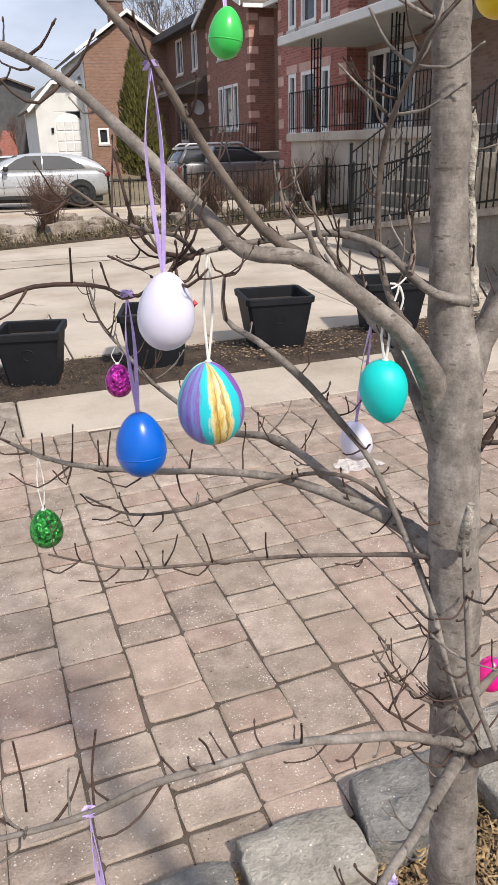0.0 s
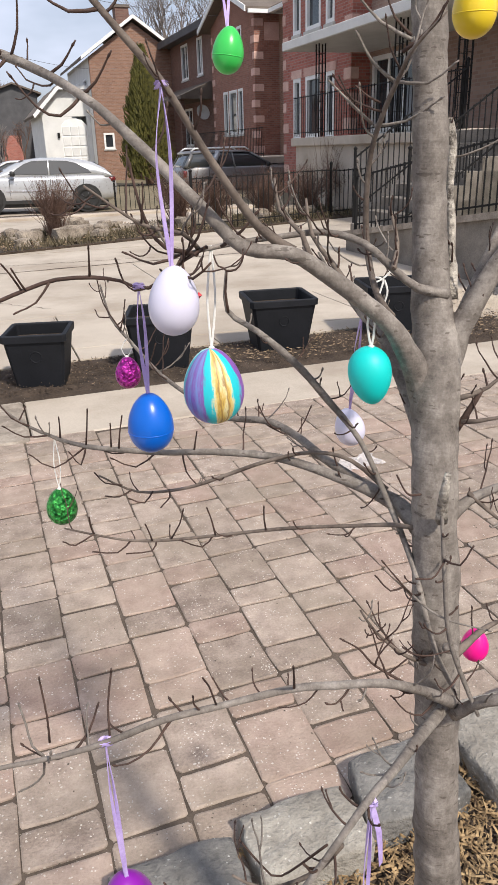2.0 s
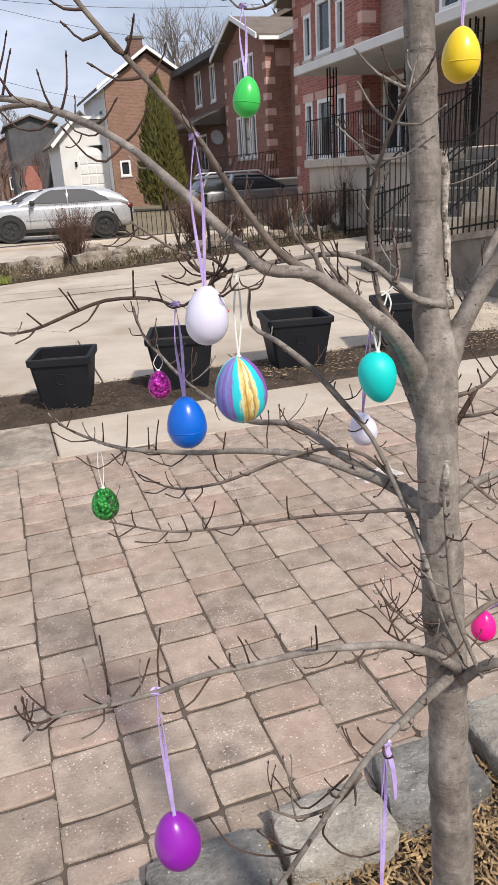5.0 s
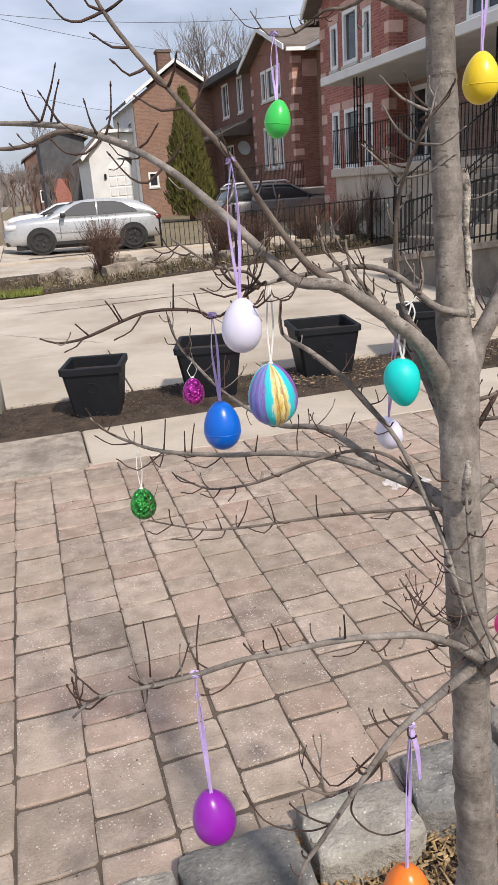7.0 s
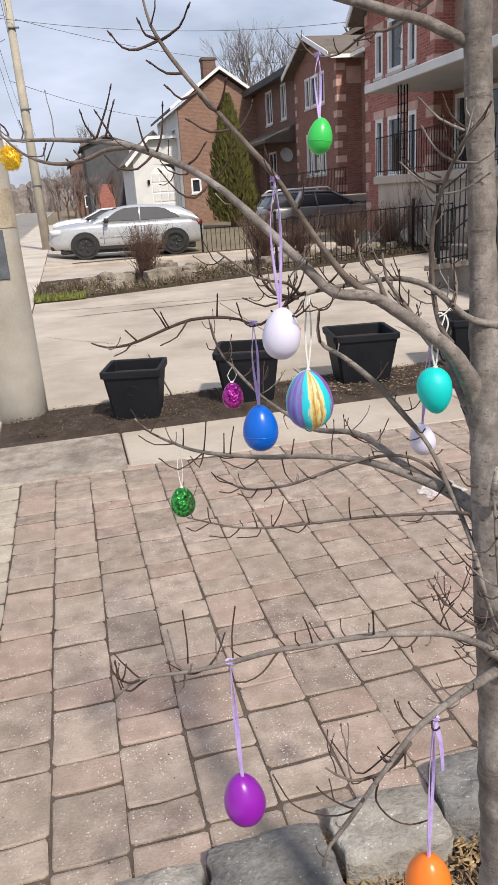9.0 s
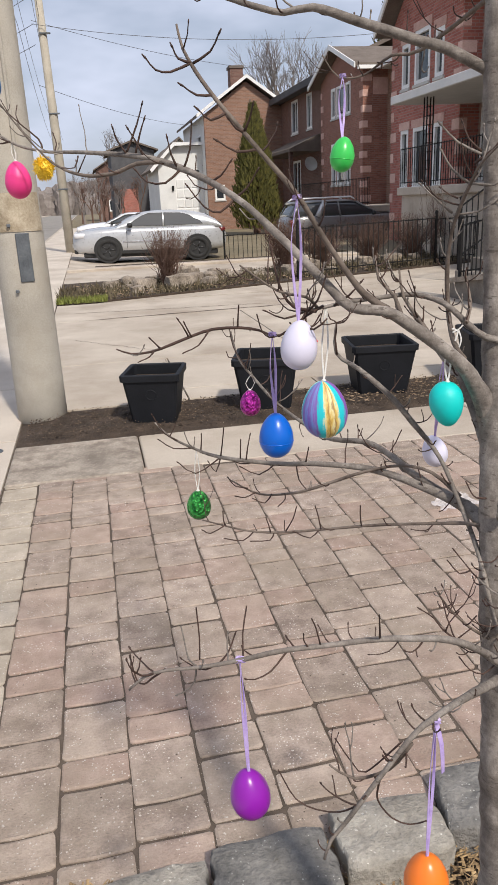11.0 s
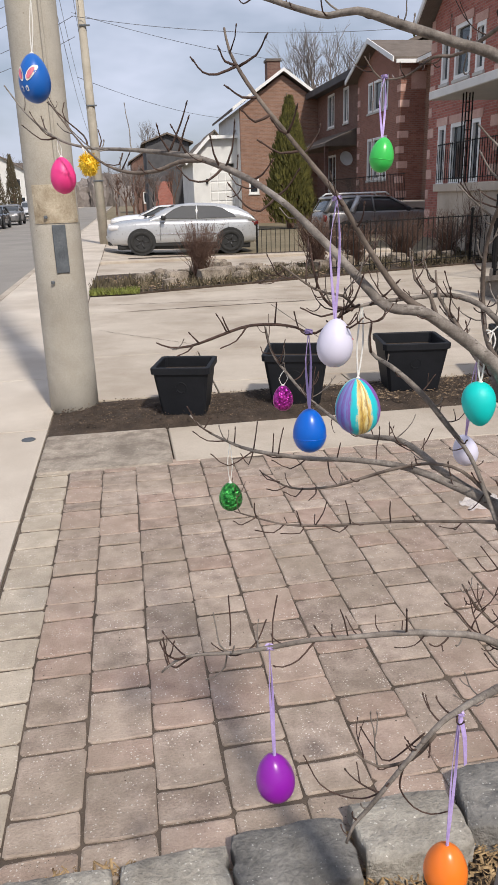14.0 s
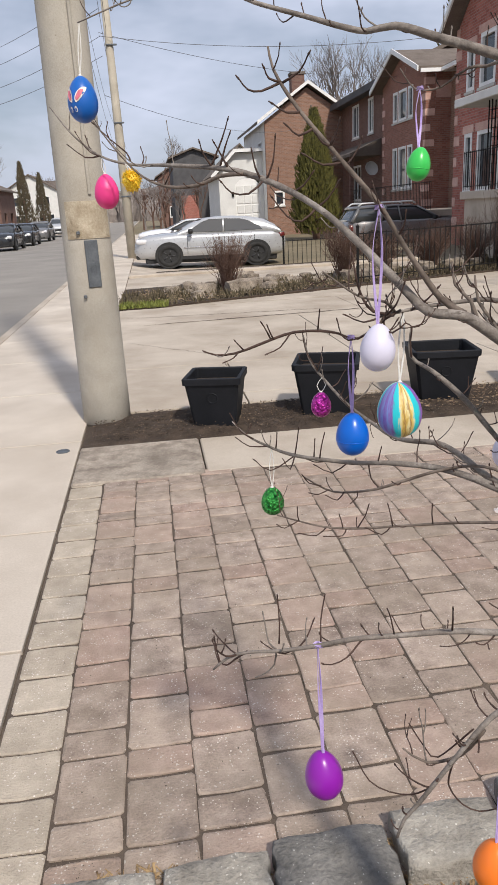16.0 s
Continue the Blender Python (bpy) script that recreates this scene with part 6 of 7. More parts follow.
# ---- cars ----
def loft(rows, mat_name, mat, parent, label="", smooth=True, close=True):
    bm = bmesh.new()
    rings = [[bm.verts.new(q) for q in r] for r in rows]
    n = len(rings[0])
    for a, b in zip(rings, rings[1:]):
        for k in range(n if close else n - 1):
            bm.faces.new((a[k], a[(k + 1) % n], b[(k + 1) % n], b[k]))
    if close:
        bm.faces.new(list(reversed(rings[0])))
        bm.faces.new(rings[-1])
    bmesh.ops.recalc_face_normals(bm, faces=bm.faces)
    return part(mat_name, bm, mat, parent, label, smooth)


def car(name, at, label, paint, L=4.6, W=1.84, H=1.5, hatch=True, roof_rails=False, group="", boxy=False):
    """A car with its nose towards -x, standing on z = 0."""
    ob = thing(name, at, label, "car", group)
    k, v = L / 4.6, H / 1.5
    half = W / 2

    def section(x, w, z0, z1, z2):
        w *= half
        s = [(w * 0.86, z0), (w, z0 + 0.1), (w * 1.0, (z0 + z1) / 2), (w * 0.985, z1 - 0.09), (w * 0.93, z1 - 0.02), (w * 0.6, z2)]
        return [(x * k, y, z * v) for y, z in s] + [(x * k, -y, z * v) for y, z in reversed(s)]

    body = [(0.0, 0.66, 0.34, 0.66, 0.67), (0.05, 0.78, 0.25, 0.78, 0.80), (0.2, 0.9, 0.22, 0.88, 0.91), (0.6, 0.98, 0.22, 0.95, 1.0), (1.2, 1.0, 0.24, 1.0, 1.06), (1.6, 1.0, 0.26, 1.01, 1.05),
            (2.6, 1.0, 0.26, 1.02, 1.03), (3.5, 1.0, 0.26, 1.03, 1.04), (4.1, 0.99, 0.26, 1.04, 1.06), (4.4, 0.94, 0.28, 1.03, 1.05), (4.55, 0.86, 0.34, 0.96, 0.99), (4.6, 0.8, 0.42, 0.82, 0.84)]
    shell = loft([section(*q) for q in body], "body", paint, ob)

    def cabin(x, w0, w1, z0, z1):
        return [(x * k, half * w0, z0 * v), (x * k, half * (w0 * 0.35 + w1 * 0.65), (z0 * 0.35 + z1 * 0.65) * v), (x * k, half * w1, z1 * v), (x * k, half * w1 * 0.6, (z1 + 0.02) * v),
                (x * k, -half * w1 * 0.6, (z1 + 0.02) * v), (x * k, -half * w1, z1 * v), (x * k, -half * (w0 * 0.35 + w1 * 0.65), (z0 * 0.35 + z1 * 0.65) * v), (x * k, -half * w0, z0 * v)]

    tail = 4.5 if hatch else 4.25
    glass = [(1.15, 0.88, 0.8, 0.95, 0.965), (1.75, 0.93, 0.8, 0.95, 1.27), (2.15, 0.945, 0.77, 0.95, 1.425), (2.9, 0.95, 0.76, 0.96, 1.455), (3.5, 0.945, 0.75, 0.97, 1.425), (tail - 0.45, 0.92, 0.73, 0.98, 1.30), (tail, 0.86, 0.8, 0.98, 1.0)]
    if boxy:
        glass[4:] = [(3.5, 0.945, 0.78, 0.97, 1.45), (4.25, 0.93, 0.77, 0.98, 1.43), (4.5, 0.9, 0.78, 0.98, 1.05)]
    loft([cabin(*q) for q in glass], "glazing", GLASS, ob, "dark tinted glass")
    top = [(1.98, 0.8, 0.795, 1.40, 1.39), (2.3, 0.79, 0.785, 1.44, 1.465), (2.9, 0.78, 0.775, 1.455, 1.485), (3.55, 0.77, 0.765, 1.42, 1.46), (4.12, 0.75, 0.745, 1.28, 1.34)]
    if boxy:
        top[3:] = [(3.55, 0.785, 0.78, 1.445, 1.48), (4.32, 0.775, 0.77, 1.42, 1.455)]
    rows = []
    for x, w0, w1, z0, z1 in top:
        rows.append([(x * k, half * (w0 + 0.02), (z0 - 0.02) * v), (x * k, half * w1, (z0 + z1) / 2 * v), (x * k, half * 0.5, (z1 + 0.025) * v), (x * k, -half * 0.5, (z1 + 0.025) * v), (x * k, -half * w1, (z0 + z1) / 2 * v), (x * k, -half * (w0 + 0.02), (z0 - 0.02) * v)])
    loft(rows, "roof", paint, ob)
    for sgn in (1, -1):
        for (xa, za, wa), (xb, zb, wb), r in (((1.22, 0.96, 0.9), (2.1, 1.41, 0.8), 0.035), ((2.72, 0.97, 0.965), (2.78, 1.44, 0.785), 0.03), ((tail - 0.05 if boxy else tail - 0.12, 1.0, 0.9), (4.2 if boxy else 3.75, 1.38, 0.775), 0.07 if boxy else 0.06)):
            bm = bmesh.new()
            tube(bm, [(xa * k, sgn * half * wa, za * v), ((xa + xb) / 2 * k, sgn * half * (wa * 0.42 + wb * 0.6), (za + zb) / 2 * v), (xb * k, sgn * half * wb, zb * v)], [r, r, r], 6)
            part("pillar", bm, paint, ob, smooth=True)
        bm = bmesh.new()
        box(bm, 0.95 * k, 3.9 * k, sgn * half * 1.0 - 0.012, sgn * half * 1.0 + 0.012, 0.52 * v, 0.575 * v, 0.006)
        part("side_moulding", bm, paint, shell)
        bm = bmesh.new()
        box(bm, 0.98 * k, 3.75 * k, sgn * half * 0.99 - 0.01, sgn * half * 0.99 + 0.006, 0.25 * v, 0.34 * v)
        part("sill", bm, TRIM, shell)
        for x in (1.5, 2.74, 3.66):
            part("door_gap", solid(x * k - 0.006, x * k + 0.006, sgn * half * 1.0 - 0.01, sgn * half * 1.0 + 0.0035, 0.36 * v, 0.93 * v), TRIM, shell)
        for x in (2.5, 3.45):
            part("door_handle", solid(x * k, (x + 0.17) * k, sgn * half - 0.01, sgn * half + 0.025, 0.8 * v, 0.835 * v, 0.008), paint, shell)
        bm = bmesh.new()
        rough_block(bm, 1.55 * k, sgn * (half + 0.1), 0.97 * v, 0.12, 0.22, 0.15, random.Random(2), 0.02)
        part("mirror", bm, TRIM, ob, smooth=True)
        bm = bmesh.new()
        rough_block(bm, 0.2 * k, sgn * half * 0.76, 0.66 * v, 0.34, 0.3, 0.2, random.Random(3), 0.03)
        part("headlight", bm, LAMP, ob, smooth=True)
        bm = bmesh.new()
        rough_block(bm, 4.47 * k, sgn * half * 0.8, 0.70 * v, 0.2, 0.24, 0.26, random.Random(4), 0.03)
        part("tail_light", bm, REDLAMP, ob, smooth=True)
        if roof_rails:
            bm = bmesh.new()
            tube(bm, [(2.1 * k, sgn * half * 0.7, 1.46 * v), (2.2 * k, sgn * half * 0.7, 1.53 * v), (3.7 * k, sgn * half * 0.68, 1.50 * v), (3.85 * k, sgn * half * 0.68, 1.42 * v)], [0.022] * 4, 6)
            part("roof_rail", bm, CHROME, ob, smooth=True)
        for x in (0.92, 3.72):
            # A flat black disc stands for the shaded gap round the tyre.
            arch = bmesh.new()
            lathe(arch, [(0.0, 0.0), (0.43, 0.0), (0.43, 0.012), (0.0, 0.012)], 28)
            part("wheel_arch_shade", arch, TRIM, ob, at=Matrix.Translation((x * k, sgn * (half * 1.0 - 0.004), 0.36)) @ pose(0, 0, 0, -90 * sgn))
            w = bmesh.new()
            lathe(w, [(0.2, -0.1), (0.32, -0.1), (0.36, -0.07), (0.37, 0), (0.36, 0.07), (0.32, 0.1), (0.21, 0.1), (0.2, 0.06)], 28)
            at_w = Matrix.Translation((x * k, sgn * (half - 0.06), 0.37)) @ pose(0, 0, 0, -90 * sgn)
            wheel = part("wheel", w, TYRE, ob, smooth=True, at=at_w)
            w = bmesh.new()
            lathe(w, [(0.0, 0.05), (0.05, 0.075), (0.06, 0.06), (0.06, 0.03), (0.0, 0.03)], 12)
            for s in range(5):
                a = 2 * math.pi * s / 5
                tube(w, [(0.04 * math.cos(a), 0.04 * math.sin(a), 0.055), (0.2 * math.cos(a), 0.2 * math.sin(a), 0.07)], [0.035, 0.022], 5)
            lathe(w, [(0.18, 0.02), (0.21, 0.085), (0.215, 0.06), (0.2, 0.0)], 24)
            part("rim", w, RIM, wheel, smooth=True)
    part("grille", solid(-0.01 * k, 0.04, -half * 0.35, half * 0.35, 0.44 * v, 0.62 * v, 0.01), TRIM, ob)
    part("bumper_bar", solid(0.0, 0.1, -half * 0.7, half * 0.7, 0.26 * v, 0.36 * v, 0.02), TRIM, ob)
    part("number_plate", solid(-0.02, 0.0, -0.15, 0.15, 0.37 * v, 0.45 * v, 0.004), WHITE, ob)
    return ob


def suv(at, label):
    """A silver crossover, nose towards -x: painted shell and cabin, glass let into its sides."""
    ob = thing("silver_car", at, label, "car")
    half = 0.92

    def ring(x, w, z0, z1, crown):
        y = w * half
        side = [(y * 0.84, z0), (y * 0.97, z0 + 0.09), (y, z0 + 0.28), (y * 0.985, (z0 + z1) / 2 + 0.1), (y * 0.992, z1 - 0.13), (y * 0.95, z1 - 0.03), (y * 0.86, z1), (y * 0.45, z1 + crown)]
        return [(x, q, z) for q, z in side] + [(x, -q, z) for q, z in reversed(side)]

    shell = loft([ring(*q) for q in ((0.0, 0.62, 0.42, 0.74, 0.01), (0.04, 0.74, 0.32, 0.84, 0.02), (0.16, 0.86, 0.27, 0.92, 0.03), (0.45, 0.95, 0.25, 0.99, 0.045), (0.9, 0.985, 0.25, 1.04, 0.05), (1.35, 1.0, 0.26, 1.07, 0.04),
                                     (2.0, 1.0, 0.27, 1.07, 0.02), (3.0, 1.0, 0.27, 1.085, 0.02), (3.7, 1.0, 0.27, 1.10, 0.02), (4.25, 0.985, 0.28, 1.10, 0.02), (4.55, 0.94, 0.31, 1.07, 0.02), (4.68, 0.87, 0.38, 0.98, 0.01), (4.73, 0.8, 0.48, 0.84, 0.01))], "body", SILVER, ob)
    roof_z = ((1.3, 1.09), (1.75, 1.37), (2.15, 1.535), (2.6, 1.60), (3.1, 1.60), (3.6, 1.56), (4.05, 1.47), (4.4, 1.28), (4.62, 1.06))

    def roof_at(x):
        for (xa, za), (xb, zb) in zip(roof_z, roof_z[1:]):
            if x <= xb:
                return za + (zb - za) * (x - xa) / (xb - xa)
        return roof_z[-1][1]

    def side_y(z):
        return half * (0.935 - 0.19 * max(0, (z - 1.02)) / 0.58)

    rows = []
    for x in (1.3, 1.5, 1.75, 1.95, 2.15, 2.4, 2.6, 2.85, 3.1, 3.35, 3.6, 3.85, 4.05, 4.25, 4.4, 4.55, 4.62):
        z = roof_at(x)
        low = min(1.02, z - 0.04)
        rows.append([(x, sg * side_y(q) * w, q + up) for sg, seq in ((1, (0, 1, 2, 3)), (-1, (3, 2, 1, 0))) for q, w, up in [((low, 1, 0), (low * 0.45 + z * 0.55, 1, 0), (z - 0.035, 1, 0), (z, 0.82, 0.012))[k] for k in seq]])
    loft(rows, "roof", SILVER, ob)

    def pane_on_side(sg, pts, mat, name, proud):
        bm = bmesh.new()
        outer = [bm.verts.new((x, sg * (side_y(z) + proud), z)) for x, z in pts]
        inner = [bm.verts.new((x, sg * (side_y(z) - 0.02), z)) for x, z in pts]
        bm.faces.new(outer)
        for k in range(len(pts)):
            n = (k + 1) % len(pts)
            bm.faces.new((outer[k], outer[n], inner[n], inner[k]))
        bmesh.ops.recalc_face_normals(bm, faces=bm.faces)
        return part(name, bm, mat, ob)

    for sg in (1, -1):
        for pts in (((1.62, 1.13), (2.72, 1.125), (2.74, 1.515), (2.32, 1.505), (2.08, 1.42)), ((2.8, 1.125), (3.98, 1.155), (3.88, 1.26), (3.55, 1.44), (3.3, 1.50), (2.81, 1.515))):
            pane_on_side(sg, pts, GLASS, "side_window", 0.004)
            cx, cz = sum(p[0] for p in pts) / len(pts), sum(p[1] for p in pts) / len(pts)
            pane_on_side(sg, [(cx + (x - cx) * 1.035, cz + (z - cz) * 1.09) for x, z in pts], TRIM, "window_frame", 0.001)
        for x in (1.62, 2.77, 3.72):
            part("door_gap", solid(x - 0.005, x + 0.005, sg * half * 0.992 - 0.02, sg * half * 0.992 + 0.004, 0.42, 1.0), TRIM, shell)
        for x in (2.5, 3.45):
            part("door_handle", solid(x, x + 0.19, sg * half * 0.99 - 0.01, sg * half * 0.99 + 0.026, 0.90, 0.94, 0.008), SILVER, shell)
        part("side_moulding", solid(1.5, 3.45, sg * half - 0.015, sg * half + 0.016, 0.60, 0.655, 0.008), CHROME, shell)
        part("sill", solid(1.45, 3.4, sg * half * 0.95 - 0.02, sg * half * 0.95 + 0.015, 0.24, 0.36, 0.01), TRIM, shell)
        bm = bmesh.new()
        rough_block(bm, 1.72, sg * (half + 0.1), 1.08, 0.15, 0.22, 0.16, random.Random(2), 0.02)
        part("mirror", bm, TRIM, ob, smooth=True)
        bm = bmesh.new()
        rough_block(bm, 0.24, sg * half * 0.76, 0.76, 0.42, 0.3, 0.19, random.Random(3), 0.03)
        part("headlight", bm, LAMP, ob, "clear headlight", smooth=True)
        bm = bmesh.new()
        rough_block(bm, 4.57, sg * half * 0.82, 0.86, 0.26, 0.22, 0.2, random.Random(4), 0.03)
        part("tail_light", bm, REDLAMP, ob, "dark red tail light", smooth=True)
        for x in (1.04, 3.79):
            # The arch isn't cut out: a black disc carries its shade.
            arch = bmesh.new()
            lathe(arch, [(0.0, 0.0), (0.435, 0.0), (0.435, 0.012), (0.0, 0.012)], 28)
            part("wheel_arch_shade", arch, TRIM, ob, at=Matrix.Translation((x, sg * (half - 0.006), 0.39)) @ pose(0, 0, 0, -90 * sg))
            w = bmesh.new()
            lathe(w, [(0.22, -0.1), (0.33, -0.1), (0.365, -0.07), (0.375, 0), (0.365, 0.07), (0.33, 0.1), (0.24, 0.1), (0.23, 0.06)], 28)
            wheel = part("wheel", w, TYRE, ob, smooth=True, at=Matrix.Translation((x, sg * (half - 0.07), 0.375)) @ pose(0, 0, 0, -90 * sg))
            w = bmesh.new()
            lathe(w, [(0.0, 0.05), (0.05, 0.075), (0.06, 0.06), (0.06, 0.03), (0.0, 0.03)], 12)
            for k in range(5):
                a = 2 * math.pi * k / 5
                tube(w, [(0.04 * math.cos(a), 0.04 * math.sin(a), 0.055), (0.21 * math.cos(a), 0.21 * math.sin(a), 0.07)], [0.035, 0.022], 5)
            lathe(w, [(0.2, 0.02), (0.235, 0.085), (0.24, 0.06), (0.22, 0.0)], 24)
            part("rim", w, DARK_RIM, wheel, "dull dark alloy rim", smooth=True)
    bm = bmesh.new()
    prism(bm, "y", -half * 0.66, half * 1.32, [(1.36, 1.13), (2.1, 1.525), (2.1, 1.54), (1.34, 1.145)])
    part("windscreen", bm, GLASS, ob)
    bm = bmesh.new()
    prism(bm, "y", -half * 0.62, half * 1.24, [(4.12, 1.455), (4.6, 1.12), (4.62, 1.13), (4.13, 1.475)])
    part("rear_window", bm, GLASS, ob)
    # Black box below the floor stands for the shade beneath the car.
    part("underbody_shade", solid(0.3, 4.45, -half * 0.82, half * 0.82, 0.13, 0.36, 0.03), TRIM, ob, "dark box under the body standing for the shade there")
    part("grille", solid(-0.012, 0.06, -half * 0.34, half * 0.34, 0.56, 0.74, 0.01), TRIM, ob)
    part("bumper", solid(0.02, 0.3, -half * 0.74, half * 0.74, 0.27, 0.42, 0.03), TRIM, ob, "dark lower bumper")
    part("number_plate", solid(-0.03, 0.0, -0.15, 0.15, 0.45, 0.55, 0.004), WHITE, ob)
    return ob


suv(M(0.13, 21.9, -0.075) @ pose(0, 0, 0, 0, 1.2, 0) @ Matrix.Diagonal((0.985, 1, 0.9, 1)), "silver crossover car with dark glass parked on a drive")
charcoal = car("charcoal_car", M(12.3, 24.9, -0.24, 180), "dark grey off-road car with pale roof rails behind the fence", CHARCOAL, 4.7, 1.86, 1.62, boxy=True)
for side in (1, -1):
    # Pillar in silver on a charcoal body: its bright reflection is put into the colour.
    bm = bmesh.new()
    tube(bm, [(3.62, side * 0.885, 1.06), (3.5, side * 0.82, 1.3), (3.34, side * 0.745, 1.56)], [0.12, 0.1, 0.1], 6)
    part("pillar", bm, SILVER, charcoal, "broad rear pillar, pale to carry its bright reflection", smooth=True)
    bm = bmesh.new()
    tube(bm, [(2.2, side * 0.7, 1.62), (2.35, side * 0.7, 1.70), (4.15, side * 0.68, 1.69), (4.3, side * 0.68, 1.6)], [0.03] * 4, 6)
    part("roof_rail", bm, WHITE, charcoal, "white roof rail", smooth=True)
car("white_car", M(0.1, 32.5, -0.115) @ pose(0, 0, 0, 0, 1.8, 0), "white car parked beyond the silver one", WHITECAR, 4.6, 1.8, 1.4)
car("black_car", M(1.8, 37.0, -0.2) @ pose(0, 0, 0, 0, 1.2, 0), "black car parked on a drive", BLACKPAINT, 4.5, 1.8, 1.45)
for i, (y, mat, word, h) in enumerate(((42.0, BLACKPAINT, "black", 1.5), (49.0, BLACKPAINT, "black", 1.45), (57.5, CHARCOAL, "dark grey", 1.5), (72, SILVER, "silver", 1.75), (83, CHARCOAL, "dark grey", 1.5), (92, BLACKPAINT, "black", 1.45), (104, CHARCOAL, "dark grey", 1.5), (118, BLACKPAINT, "black", 1.5))):
    car("parked_car", M(-7.9, y, -0.1, 90), word + " car parked along the far curb", mat, 4.5, 1.8, h, group="cars along the far curb")

# ---- second pole and cables ----
pole = thing("wooden_pole", M(-0.05, 25.6, -0.1), "tall weathered wooden utility pole leaning slightly", "utility pole")
bm = bmesh.new()
tube(bm, [(0, 0, -0.3), (-0.05, 0, 4), (-0.14, 0, 10.5)], [0.17, 0.15, 0.11], 14)
part("shaft", bm, LIGHTWOOD, pole, smooth=True)
part("crossarm", solid(-1.2, 0.9, -0.06, 0.06, 9.3, 9.45), LIGHTWOOD, pole)
for z in (7.0, 4.6, 2.2):
    part("bracket", solid(-0.2, 0.16, -0.17, -0.1, z, z + 0.05, 0.01), METAL_PLATE, pole)


def cable(a, b, sag, r=0.008):
    pts = []
    for i in range(25):
        t = i / 24
        p = Vector(a).lerp(Vector(b), t)
        p.z -= sag * 4 * t * (1 - t)
        pts.append(p)
    bm = bmesh.new()
    tube(bm, pts, [r] * 25, 5)
    thing("overhead_cable", M(0, 0), "black overhead cable sagging between poles and houses", "cable", "overhead cables", bm=bm, mat=WIRE)


for dx, z in ((-0.5, 9.3), (0.05, 9.0), (0.3, 7.4), (-0.4, 7.2)):
    cable((dx, 3.5, z - 0.6), (-0.5 + dx, 25.6, z), 0.35, 0.008)
    cable((-0.5 + dx, 25.6, z), (-0.9 + dx, 66, z - 0.4), 0.9, 0.009)
cable((-0.45, 25.5, 7.2), (11.0, 22.0, 6.3), 0.35)
cable((-0.45, 25.5, 7.3), (12.5, 33.5, 6.9), 0.4)
cable((-0.45, 25.5, 5.4), (10.0, 46.0, 6.0), 0.5)
for z in (8.6, 8.0, 7.2, 6.6):
    cable((-0.4, 25.5, z), (-10.5, 40, z + 0.1), 0.5, 0.009)
far_pole = thing("far_pole", M(-0.9, 66, -0.1), "wooden utility pole far down the street", "utility pole", bm=lathe(bmesh.new(), [(0, -0.3), (0.16, -0.3), (0.1, 10), (0, 10)], 12), mat=LIGHTWOOD)
far_pole = thing("far_pole", M(-10.5, 40, -0.1), "wooden utility pole across the street", "utility pole", bm=lathe(bmesh.new(), [(0, -0.3), (0.16, -0.3), (0.1, 9.5), (0, 9.5)], 12), mat=LIGHTWOOD)

# ---- front garden: rocks, shrubs, fence, retaining wall ----
def slab_of(pts, z0, z1):
    """A flat slab over a polygon of (x, y) points."""
    bm = bmesh.new()
    low, high = [bm.verts.new((x, y, z0)) for x, y in pts], [bm.verts.new((x, y, z1)) for x, y in pts]
    bm.faces.new(list(reversed(low)))
    bm.faces.new(high)
    for k in range(len(pts)):
        n = (k + 1) % len(pts)
        bm.faces.new((low[k], low[n], high[n], high[k]))
    return bm


def bed_edge(x):
    """The garden bed's near edge runs aslant to the drive."""
    return 9.98 + 0.33 * max(x, 0.6)


thing("garden_bed", M(0, 0), "raised garden bed of dark earth beside the drive", "soil", kind="structure", bm=slab_of([(0.0, 10.19), (0.6, 10.18), (11.0, bed_edge(11.0)), (11.0, 15.2), (0.0, 13.4)], -0.2, 0.03), mat=SOIL)
thing("forecourt", M(0, 0), "pale concrete forecourt before the garden bed", "pavement", kind="structure", bm=slab_of([(0.62, 10.2), (8.0, 10.2), (8.0, 8.3), (11.0, 8.3), (11.0, 13.7)], -0.25, -0.002), mat=CONCRETE)
thing("side_drive", M(0, 0), "pale concrete drive sloping down under the parked cars", "driveway", kind="structure", bm=prism(bmesh.new(), "y", 17.2, 22.8, [(0.0, -0.02), (0.6, -0.11), (1.3, -0.165), (4.0, -0.245), (14.0, -0.245), (14.0, -0.6), (0.0, -0.6)]), mat=CONCRETE)
thing("drive_edge", M(0, 0), "pale concrete edge of the drive", "kerb", kind="structure", bm=solid(0.0, 7.5, 16.6, 17.2, -0.3, 0.06, 0.02), mat=CONCRETE)
thing("soil_strip", M(0, 0), "narrow strip of dark soil along the drive's edge", "soil", kind="structure", bm=solid(0.7, 7.0, 16.95, 17.25, -0.3, 0.066, 0.004), mat=SOIL)
thing("lawn_strip", M(0, 0), "dry earth between the garden bed and the drive", "ground", kind="structure", bm=solid(0.0, 7.5, 13.4, 16.6, -0.3, -0.01), mat=CONCRETE)
thing("terrace", M(0, 0), "raised dry earth terrace before the porch", "ground", kind="structure", bm=slab_of([(7.6, bed_edge(7.6) + 1.2), (12.0, bed_edge(12.0) + 0.4), (12.0, 24.2), (7.6, 24.2)], -0.3, 0.035), mat=EARTH)
rng = random.Random(21)
